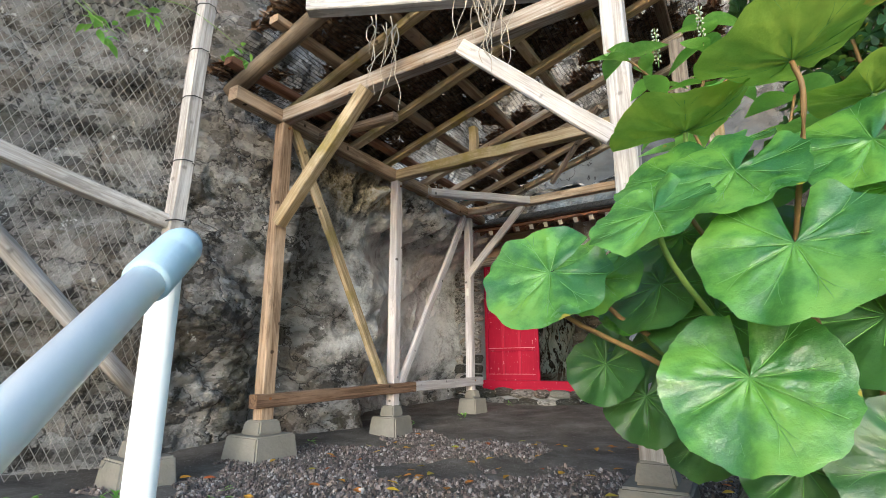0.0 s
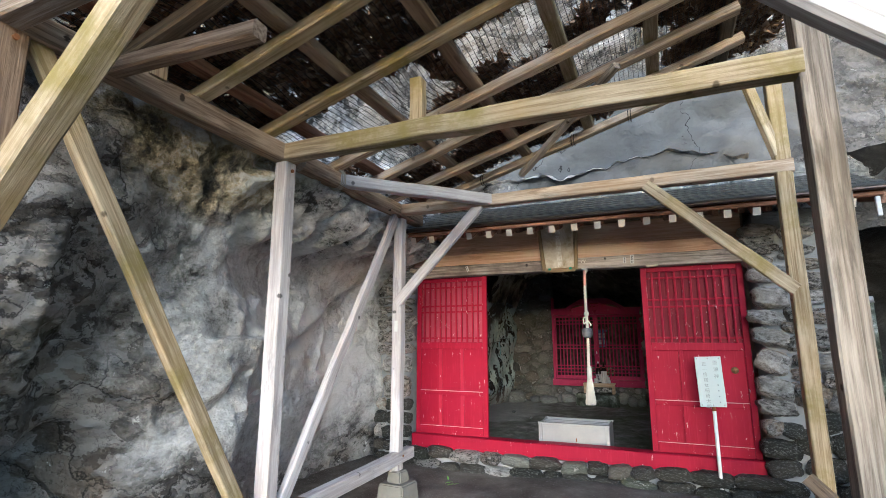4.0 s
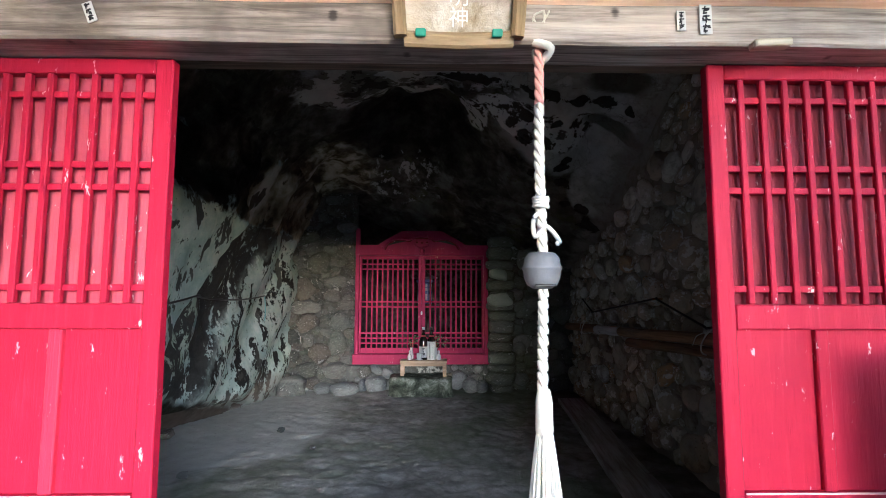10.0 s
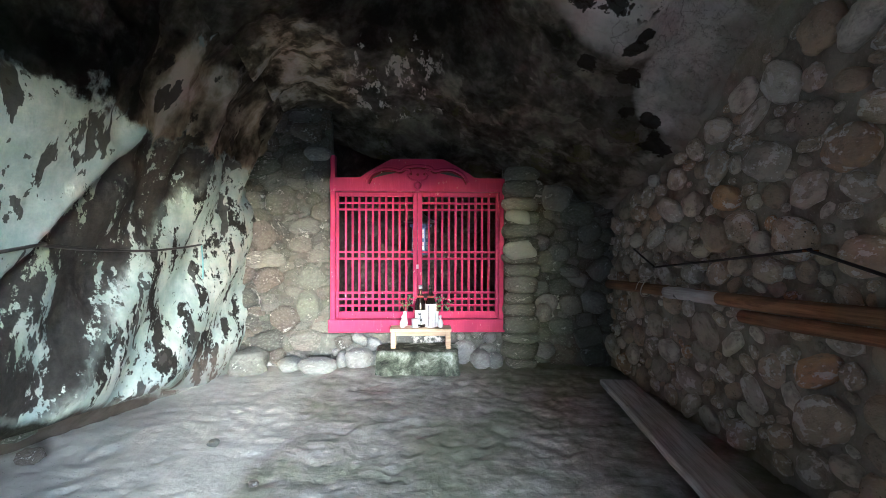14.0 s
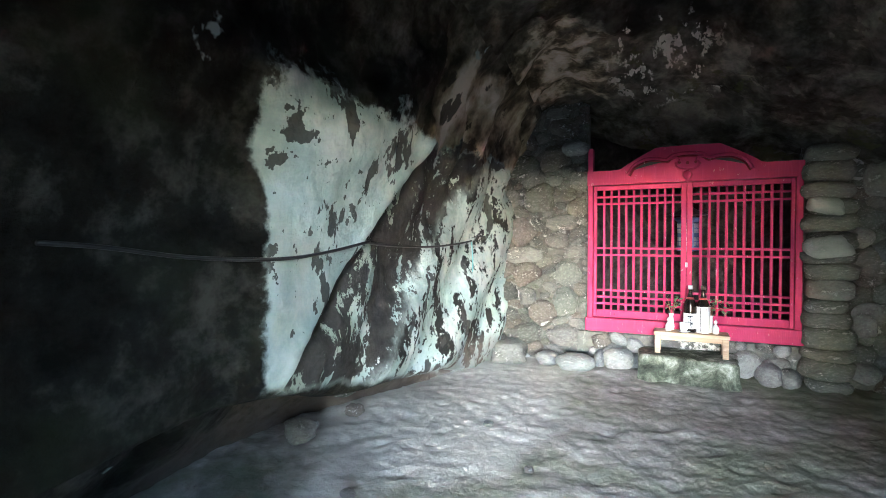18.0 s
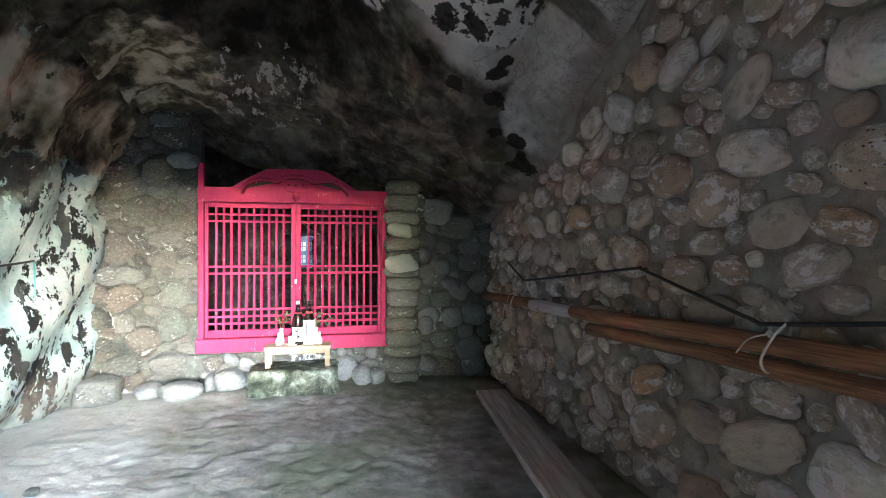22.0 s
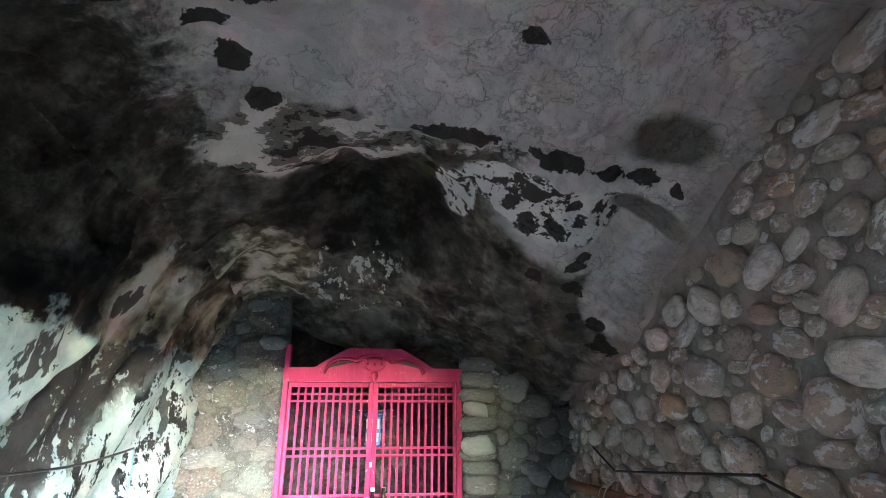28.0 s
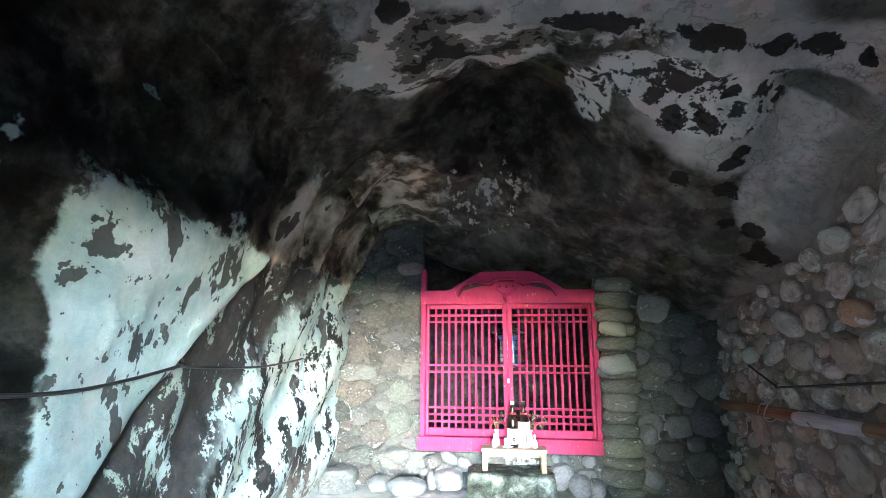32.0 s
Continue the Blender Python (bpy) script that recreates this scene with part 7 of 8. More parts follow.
def field(origin, ux):
    """The frame of a wall field: x along ux, y up, z out of the wall (to the right hand of ux)."""
    ux = Vector((*ux, 0)).normalized()
    up = Vector((0, 0, 1))
    out = ux.cross(up)
    return Matrix.Translation(origin) @ Matrix((ux, up, out)).transposed().to_4x4()


def right_wall_top(y):
    return lerp_table(y, (7.2, 8.4, 9.0, 9.6, 10.7, 12.1), (3.35, 3.25, 3.1, 2.6, 2.15, 1.75))


cob = pebble_meshes(COBBLE, 11, 5, 0.5, 0.2, 0.2)
spots = pack(5.0, 3.2, ((0.118, 0.02), (0.098, 0.07), (0.080, 0.22), (0.062, 0.6), (0.046, 0.9), (0.032, 0.9)), 3, lambda x, z, a, b: 0.05 < z and z + FLOOR_Z + b * 0.5 < right_wall_top(12.1 - x) and x + a < 4.6, 5000, 2.0, 1.0)
spots.sort(key=lambda s: -s[2] * s[3])
# field x runs from the far end towards the door, so that its out side faces the cave
set_stones(wall_right, cob, spots, field((-0.17, 12.1, FLOOR_Z), (0, -1)), 0.66, 0.14, 1, "cobble", 760)

gst = pebble_meshes(GATESTONE, 9, 6, 0.5, 0.30, 0.30)
pst = pebble_meshes(PALESTONE, 3, 16, 0.5, 0.15, 0.1)
spots = pack(1.15, 2.6, ((0.125, 0.05), (0.10, 0.2), (0.07, 0.6), (0.045, 0.9), (0.028, 1.2), (0.018, 1.0)), 9, lambda x, z, a, b: x - a > -0.02 and x + a < 1.13 and z > b * 0.5, 2600, 2.1, 0.95)
set_stones(wall_gate_left, gst, spots, field((-4.1, GATE_Y - 0.1, FLOOR_Z), (1, 0.12)), 0.6, 0.0, 2)
# column of flat stones beside the gate, both sides
def stack(wall, x, y, z0, z1, w, hgt, meshes, seed, d=0.10):
    rr = random.Random(seed)
    z = z0
    while z < z1:
        hh = hgt * rr.uniform(0.75, 1.25)
        ob = new("stone", rr.choice(meshes))
        ob.parent = wall
        ob.matrix_basis = Matrix.Translation((x + rr.uniform(-0.02, 0.02), y, z + hh / 2)) @ Matrix.Rotation(radians(90), 4, "X") @ Matrix.Rotation(rr.uniform(-0.06, 0.06), 4, "Z") @ Matrix.Diagonal((w * rr.uniform(0.85, 1.15), hh * 1.02, d * 2, 1))
        z += hh * 0.94


colst = pebble_meshes(COLUMNSTONE_LIT, 5, 41, 0.62, 0.14, 0.45)
greenst = pebble_meshes(GREENSTONE, 2, 43, 0.6, 0.14, 0.3)
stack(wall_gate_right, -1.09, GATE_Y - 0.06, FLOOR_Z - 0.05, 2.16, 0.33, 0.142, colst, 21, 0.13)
for x, z, w, h in ((-1.11, 1.42, 0.33, 0.20), (-1.13, 1.75, 0.25, 0.15), (-0.90, 1.50, 0.20, 0.17), (-0.70, 1.40, 0.21, 0.19), (-0.60, 1.22, 0.22, 0.14), (-0.84, 0.42, 0.20, 0.17), (-0.86, 0.80, 0.16, 0.20)):
    part("stone", random.choice(greenst if x < -1 else pst), None, wall_gate_right, "", False, Matrix.Translation((x, GATE_Y - 0.10 + 0.06 * (x > -1), z)) @ Matrix.Rotation(radians(90), 4, "X") @ Matrix.Rotation(random.uniform(-0.3, 0.1), 4, "Z") @ Matrix.Diagonal((w, h, 0.26, 1)))
ob = part("pale_block", pst[0], None, wall_gate_left, "", False, Matrix.Translation((-3.11, GATE_Y - 0.06, 2.37)) @ Matrix.Rotation(radians(90), 4, "X") @ Matrix.Diagonal((0.26, 0.15, 0.2, 1)))
spots = pack(0.85, 1.9, ((0.12, 0.12), (0.09, 0.3), (0.065, 0.4), (0.04, 0.5)), 12, lambda x, z, a, b: x - a > 0.0 and x + a < 0.84 and z > 0, 1800, 1.5)
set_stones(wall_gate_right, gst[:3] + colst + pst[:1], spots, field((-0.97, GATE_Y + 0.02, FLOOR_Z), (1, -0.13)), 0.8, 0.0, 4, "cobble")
spots = pack(1.72, 0.3, ((0.11, 0.05), (0.075, 0.2), (0.045, 0.4)), 14, lambda x, z, a, b: x - a > 0 and x + a < 1.7 and z + b < 0.32 and not 0.5 < x < 1.27, 1200, 1.6)
set_stones(wall_gate_base, pst + gst[:2], spots, field((GX0, GATE_Y - 0.03, FLOOR_Z), (1, 0)), 0.7, 0.25, 5)
for x, y, w, h in ((-3.06, 11.80, 0.36, 0.17), (-3.34, 11.9, 0.22, 0.14), (-2.70, 12.0, 0.28, 0.22), (-2.86, 12.02, 0.11, 0.18), (-3.72, 11.85, 0.32, 0.24), (-1.5, 12.0, 0.20, 0.2), (-1.36, 12.0, 0.16, 0.16)):
    part("foot_stone", pst[0] if w != 0.32 else gst[1], None, wall_gate_base, "", False, Matrix.Translation((x, y, FLOOR_Z + h * 0.3)) @ Matrix.Rotation(radians(90), 4, "X") @ Matrix.Diagonal((w, h, 0.26, 1)))

# stone pillars beside the doors and the base under the threshold
jst = pebble_meshes(JAMBSTONE, 10, 31, 0.5, 0.30, 0.30)
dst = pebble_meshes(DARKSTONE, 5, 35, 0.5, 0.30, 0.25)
smooth_st = pebble_meshes(PALESTONE, 3, 33, 0.5, 0.12, 0.1)
pillar_right = part("pillar_right", block(0.58, 0.5, 2.75, 0.06, (0.19, 7.24, 1.32), 2), MORTAR_GREY)
tagged(pillar_right, "pillar of flat pitted stones in grey mortar beside the doors", "", "", "structure")
pillar_left = part("pillar_left", block(0.40, 0.5, 2.9, 0.05, (-3.92, 7.25, 1.35), 2), MORTAR_GREY)
tagged(pillar_left, "narrow pillar of pale pitted stones beside the doors", "", "", "structure")
wall_left_end = part("wall_front_left", block(1.6, 0.3, 3.4, 0.02, (-4.88, 7.40, 1.6)), ROCK_OUT)
tagged(wall_left_end, "rough wall end beside the shrine doors", "", "", "structure")
wall_base = part("wall_base", block(3.9, 0.24, 0.40, 0.02, (-1.92, 7.10, 0.09)), MORTAR_GREY)
tagged(wall_base, "low rubble stone base under the red threshold", "", "", "structure")


def courses(wall, x0, x1, y, z0, z1, hgt, wid, seed, d=0.12):
    """Rough courses of flat stones with uneven ends."""
    rr = random.Random(seed)
    z = z0
    while z < z1:
        hh = hgt * rr.uniform(0.8, 1.2)
        x = x0 + rr.uniform(-0.12, 0.0)
        while x < x1 - 0.06:
            w = wid * rr.uniform(0.75, 1.4)
            if x + w > x1 - 0.08:
                w = x1 - x + rr.uniform(0.0, 0.03)
            ob = new("stone", rr.choice(gst[:3] + dst + jst[:1]))
            ob.parent = wall
            k = rr.uniform(0.97, 1.10)
            ob.matrix_basis = Matrix.Translation((x + w / 2, y + rr.uniform(-0.02, 0.02), z + hh / 2 + rr.uniform(-0.02, 0.02))) @ Matrix.Rotation(radians(90), 4, "X") @ Matrix.Rotation(rr.uniform(-0.12, 0.12), 4, "Z") @ Matrix.Diagonal((w * k, hh * k, d * 2 * rr.uniform(0.8, 1.2), 1))
            x += w
        z += hh


def set_stone(wall, x, z, w, h, turn, y, d=0.075):
    # Below 0.85 m mostly the darkened stones, as shade at the pillars' feet
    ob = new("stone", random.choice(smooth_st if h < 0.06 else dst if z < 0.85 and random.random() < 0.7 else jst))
    ob.parent = wall
    ob.matrix_basis = Matrix.Translation((x, y + random.uniform(-0.02, 0.01), z)) @ Matrix.Rotation(radians(90), 4, "X") @ Matrix.Rotation(radians(-turn), 4, "Z") @ Matrix.Diagonal((w * 1.0, h * 1.0, d * 2 * random.uniform(0.85, 1.2), 1))


# long stones one over another along the door, rounder ones outside them
left_column = ((-0.05, 2.50, 0.30, 0.13, 0), (-0.075, 2.395, 0.28, 0.11, 0), (-0.07, 2.315, 0.22, 0.08, 5), (-0.07, 2.215, 0.24, 0.12, 0), (-0.05, 2.075, 0.28, 0.135, 8), (-0.02, 1.875, 0.30, 0.19, 12), (-0.08, 1.70, 0.29, 0.13, 6), (-0.05, 1.52, 0.31, 0.155, 16), (-0.04, 1.30, 0.27, 0.21, 22), (-0.06, 1.08, 0.30, 0.19, 16), (-0.06, 0.91, 0.31, 0.15, 5), (-0.10, 0.74, 0.16, 0.14, 0), (0.04, 0.72, 0.18, 0.13, 8), (-0.06, 0.56, 0.30, 0.16, 4), (-0.06, 0.40, 0.28, 0.15, -6), (-0.05, 0.24, 0.30, 0.15, 3))
right_column = ((0.24, 2.46, 0.30, 0.13, 3), (0.24, 2.30, 0.28, 0.10, 3), (0.11, 2.135, 0.13, 0.06, 6), (0.33, 2.165, 0.20, 0.095, 0), (0.28, 2.01, 0.31, 0.155, 5), (0.32, 1.865, 0.22, 0.12, 0), (0.345, 1.70, 0.21, 0.14, 0), (0.345, 1.50, 0.25, 0.20, 5), (0.36, 1.31, 0.25, 0.15, 0), (0.22, 1.02, 0.29, 0.23, 3), (0.40, 1.15, 0.20, 0.14, 10))
mid_column = ((0.155, 1.725, 0.14, 0.13, 0), (0.135, 1.60, 0.17, 0.10, 10), (0.135, 1.455, 0.12, 0.125, 30), (0.165, 1.31, 0.13, 0.105, 15), (0.18, 1.19, 0.21, 0.10, 5), (0.42, 0.97, 0.22, 0.20, 20), (0.30, 0.80, 0.26, 0.18, -8), (0.18, 0.62, 0.26, 0.2, 5), (0.42, 0.62, 0.24, 0.2, -10), (0.26, 0.42, 0.3, 0.2, 0), (0.3, 0.22, 0.34, 0.2, 4), (0.05, 2.33, 0.1, 0.06, 0), (0.12, 2.24, 0.08, 0.05, 20))
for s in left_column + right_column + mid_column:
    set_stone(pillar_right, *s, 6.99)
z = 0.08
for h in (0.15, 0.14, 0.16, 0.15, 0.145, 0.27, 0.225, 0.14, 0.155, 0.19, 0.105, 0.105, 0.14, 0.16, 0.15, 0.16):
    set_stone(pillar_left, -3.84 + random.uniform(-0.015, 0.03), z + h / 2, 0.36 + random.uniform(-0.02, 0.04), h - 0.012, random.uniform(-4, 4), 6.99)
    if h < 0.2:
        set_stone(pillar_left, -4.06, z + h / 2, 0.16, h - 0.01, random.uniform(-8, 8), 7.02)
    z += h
courses(wall_base, -3.75, -0.1, 6.97, -0.02, 0.24, 0.13, 0.26, 43, 0.10)


# ---- cables and poles in the cave ----
def pipes_and_poles():
    c = thing("wall_cable", "thin black cable strung along the cobble wall", "cable")
    part("cable", tube(bowed([(-0.22, 11.41, 1.445), (-0.25, 10.98, 1.32), (-0.255, 10.9, 1.315), (-0.26, 10.1, 1.395), (-0.26, 9.43, 1.465), (-0.26, 9.37, 1.462), (-0.28, 9.0, 1.38), (-0.30, 8.65, 1.305), (-0.30, 8.57, 1.302), (-0.28, 8.0, 1.385), (-0.24, 7.5, 1.44)], 3), 0.008, 7), CABLE, c, "", True)
    part("nail", rod(0.006, 0.006, 0.08, 6, (-0.28, 9.40, 1.465), Matrix.Rotation(radians(90), 4, "Y")), RUST, c)
    c = thing("rock_cable", "black cable looped along the pale cave rock", "cable")
    def on_rock(y, z):
        u = min((i / 400 for i in range(60, 200)), key=lambda v: abs(cave_point(v, y)[2] - z))
        return (cave_point(u, y)[0] + 0.02, y, z)
    line = [on_rock(y, z) for y, z in ((7.9, 1.50), (8.1, 1.482), (8.36, 1.44), (8.64, 1.425), (9.0, 1.44), (9.36, 1.485), (9.48, 1.48), (9.9, 1.455), (10.4, 1.44), (10.9, 1.455), (11.25, 1.475))]
    part("cable", tube(bowed(line, 4), 0.008, 7), CABLE, c, "", True)
    end = Vector(line[-1])
    part("cord_tail", tube(bowed([end, end + Vector((0.02, -0.02, -0.15)), end + Vector((0.01, 0.0, -0.3))]), 0.006, 6), TEAL, c, "teal cord end", True)
    for x, y0, y1, z0, z1, r, lab in ((-0.31, 11.75, 7.2, 1.11, 1.28, 0.042, "reddish debarked log pole tied along the cobble wall"), (-0.335, 9.75, 7.1, 1.108, 1.215, 0.036, "lighter brown log pole hung beside another on the wall")):
        p = thing("log_pole", lab, "pole", "wall poles")
        log("pole", (x, y0, z0), (x, y1, z1), r, WOOD_POLE, p, "", 12)
        if y0 > 11:
            log("pale_sleeve", (x - 0.006, 10.62, 1.150), (x - 0.006, 10.0, 1.172), 0.046, WOOD_PALE, p, "pale worn length")
    for y, z in ((8.52, 1.22), (10.88, 1.16)):
        s = thing("string_tie", "pale string tied round the wall poles and cable", "string", "string ties")
        part("loop", tube(bowed([(-0.27, y, z + 0.11), (-0.36, y - 0.01, z + 0.05), (-0.39, y + 0.01, z - 0.03), (-0.375, y, z - 0.07), (-0.31, y + 0.01, z - 0.05), (-0.27, y, z + 0.09)]), 0.005, 5), ROPE, s, "", True)
        part("tail", tube(bowed([(-0.36, y, z + 0.06), (-0.38, y + 0.07, z + 0.03), (-0.375, y + 0.13, z - 0.03)]), 0.003, 5), ROPE, s, "", True)
        part("knot", lathe([(0.003, -0.014), (0.013, 0), (0.003, 0.014)], 8), ROPE, s, "", True, pose(-0.365, y, z + 0.06))
    p = thing("floor_plank", "grey weathered plank lying along the cobble wall", "plank")
    beam("plank", (-0.43, 11.25, FLOOR_Z + 0.03), (-0.72, 8.5, FLOOR_Z + 0.03), 0.27, 0.05, WOOD_SILVER, p)
    for x, y, w in ((-4.25, 9.42, 0.20), (-4.55, 10.2, 0.26), (-4.2, 9.9, 0.12), (-3.3, 10.1, 0.06), (-2.9, 9.6, 0.05), (-3.6, 9.0, 0.07)):
        s = thing("loose_rock", "loose grey rock lying on the cave floor", "rock", "loose rocks")
        part("rock", gst[int(w * 100) % 9], None, s, "", False, Matrix.Translation((x, y, FLOOR_Z + w * 0.32)) @ Matrix.Diagonal((w, w * 0.8, w * 0.6, 1)))


pipes_and_poles()


# ---- stairs, rail, bed and plants at the start ----
def stairs():
    st = thing("stone_steps", "worn concrete steps up to the shrine ground", "steps")
    d = Vector((*STAIR, 0)).normalized()
    side = Vector((d.y, -d.x, 0))
    turn = math.degrees(math.atan2(d.y, d.x))
    for i in range(6):
        s = -0.55 + 0.33 * i
        z = -0.97 + 0.16 * (i + 1)
        c = d * (s + 0.25) - side * 0.02
        part("step", block(0.40, 0.95, 0.24, 0.02, (0, 0, 0), 2), CONCRETE, st, "", False, Matrix.Translation((c.x, c.y, z - 0.12)) @ Matrix.Rotation(radians(turn), 4, "Z"))


stairs()


def handrail():
    h = thing("pipe_handrail", "white plastic pipe handrail with a pale blue coupling", "handrail")
    e, n0, b0 = Vector((-0.707, 0.395, 0.820)), Vector((-0.532, 0.168, 0.602)), Vector((-0.764, 0.412, -0.3))
    d = (n0 - e).normalized()
    far = e + d * 1.7
    turn = d.to_track_quat("Z", "Y").to_matrix().to_4x4()
    part("pipe", rod(0.0245, 0.0245, 1.6, 20, e + d * 0.07, turn), PVC, h, "", True)
    bm = lathe([(0.018, -0.028), (0.026, -0.022), (0.0300, -0.008), (0.0305, 0.02), (0.0290, 0.026), (0.0305, 0.032), (0.0305, 0.10), (0.0295, 0.105), (0.0245, 0.106)], 22)
    part("coupling", bm, PVC_BLUE, h, "pale blue pipe coupling", True, Matrix.Translation(e) @ turn)
    part("upright_pipe", rod(0.0225, 0.0225, e.z + 0.3 - 0.035, 18, b0), PVC, h, "", True)
    part("upright_pipe", rod(0.0225, 0.0225, far.z + 1.1, 18, (far.x, far.y, -1.1)), PVC, h, "", True)


handrail()
bed_stones = pebble_meshes(JAMBSTONE, 5, 51, 0.5, 0.2, 0.2)


def planting_bed():
    b = part("planting_bed", block(2.2, 2.4, 1.5, 0.12, (1.12, 1.75, -0.42), 3), GROUND)
    tagged(b, "raised earth bed held by a rough stone edge", "", "", "structure")
    rr = random.Random(5)
    for j in range(5):
        for i in range(9):
            y = 0.62 + 0.26 * i + rr.uniform(-0.05, 0.05) + 0.12 * (j % 2)
            w, h = rr.uniform(0.22, 0.34), rr.uniform(0.20, 0.27)
            part("stone", rr.choice(bed_stones), None, b, "", False, Matrix.Translation((0.02, y, -0.75 + 0.24 * j)) @ Matrix.Diagonal((0.26, w, h, 1)))
    for i in range(8):
        w, h = rr.uniform(0.22, 0.34), rr.uniform(0.2, 0.3)
        part("stone", rr.choice(bed_stones), None, b, "", False, Matrix.Translation((0.1 + 0.25 * i, 0.58, 0.12 + rr.uniform(-0.04, 0.04))) @ Matrix.Diagonal((w, 0.26, h, 1)))


planting_bed()


def round_leaf(R, seed, cup=0.12, teeth=22):
    """A kidney-shaped leaf: notch towards local +y at the stalk, blade in local xy, facing +z; veins pressed in."""
    rr = random.Random(seed)
    bm = bmesh.new()
    na, nr = 66, 9
    gapw = rr.uniform(0.10, 0.26)
    ph = rr.uniform(0, 6)
    rings = []
    for i in range(na + 1):
        f = i / na
        a = math.pi / 2 + gapw + f * (math.tau - 2 * gapw)
        lobes = 1.06 - 0.30 * ((1 + math.sin(a)) / 2) ** 2 + 0.10 * bump1(abs(f - 0.5), 0.44, 0.06)
        edge = R * lobes * (1 + 0.055 * (abs((f * teeth * 0.5 + ph + 0.35 * math.sin(f * 9 + seed)) % 1.0 - 0.5) * 2 - 0.5) + 0.02 * (abs((f * teeth * 1.5 + ph) % 1.0 - 0.5) * 2 - 0.5) + 0.12 * noise.noise(Vector((f * 6, seed * 3.7, 0))))
        row = []
        for j in range(1, nr + 1):
            r = edge * j / nr
            vein = abs(math.sin(f * math.pi * 9))
            z = cup * R * (j / nr) ** 1.5 * (1 + 0.6 * math.sin(3 * a + ph)) - 0.045 * R * (1 - vein) ** 2 * min(1, (nr + 1 - j) / 4) + 0.05 * R * noise.noise(Vector((r * 30, a * 4, seed))) + 0.16 * R * (j / nr) ** 2 * noise.noise(Vector((math.cos(a) * 1.1, math.sin(a) * 1.1, seed * 2.3))) + 0.05 * R * (j / nr) ** 3 * math.sin(a * 7 + ph)
            row.append(bm.verts.new((r * math.cos(a), r * math.sin(a), z)))
        rings.append(row)
    c = bm.verts.new((0, 0, -0.01 * R))
    for p, q in zip(rings, rings[1:]):
        bm.faces.new((c, p[0], q[0]))
        for j in range(nr - 1):
            bm.faces.new((p[j], p[j + 1], q[j + 1], q[j]))
    return bm, rings


def leaf_veins(R, seed, cup=0.12):
    rr = random.Random(seed)
    bm = bmesh.new()
    gapw = rr.uniform(0.10, 0.26)
    ph = rr.uniform(0, 6)
    def line(pts, r):
        t = tube(pts, r, 4, 0.3)
        me = bpy.data.meshes.new("v")
        t.to_mesh(me)
        t.free()
        bm.from_mesh(me)
        bpy.data.meshes.remove(me)
    for k in range(10):
        f = k / 9
        a = math.pi / 2 + gapw + f * (math.tau - 2 * gapw)
        zz = lambda q, b: cup * R * q ** 1.5 * (1 + 0.6 * math.sin(3 * b + ph)) - 0.040 * R * min(1, (10 - 9 * q) / 4) + 0.003
        if 0 < k < 9:
            line([(R * q * math.cos(a), R * q * math.sin(a), zz(q, a)) for q in (0, 0.2, 0.4, 0.6, 0.8, 0.93)], 0.0017 * R / 0.2)
            for sgn in (-1, 1):
                line([(R * (0.55 + 0.36 * q) * math.cos(a + sgn * 0.17 * q), R * (0.55 + 0.36 * q) * math.sin(a + sgn * 0.17 * q), zz(0.55 + 0.36 * q, a + sgn * 0.17 * q) + 0.012 * R * q) for q in (0, 0.5, 1)], 0.0008 * R / 0.2)
    return bm


def facing(c, to, notch):
    """A pose at c with local z along 'to' and local y as near to 'notch' as it can be."""
    z = Vector(to).normalized()
    y = Vector(notch)
    y = (y - z * y.dot(z)).normalized()
    x = y.cross(z)
    return Matrix.Translation(c) @ Matrix((x, y, z)).transposed().to_4x4()


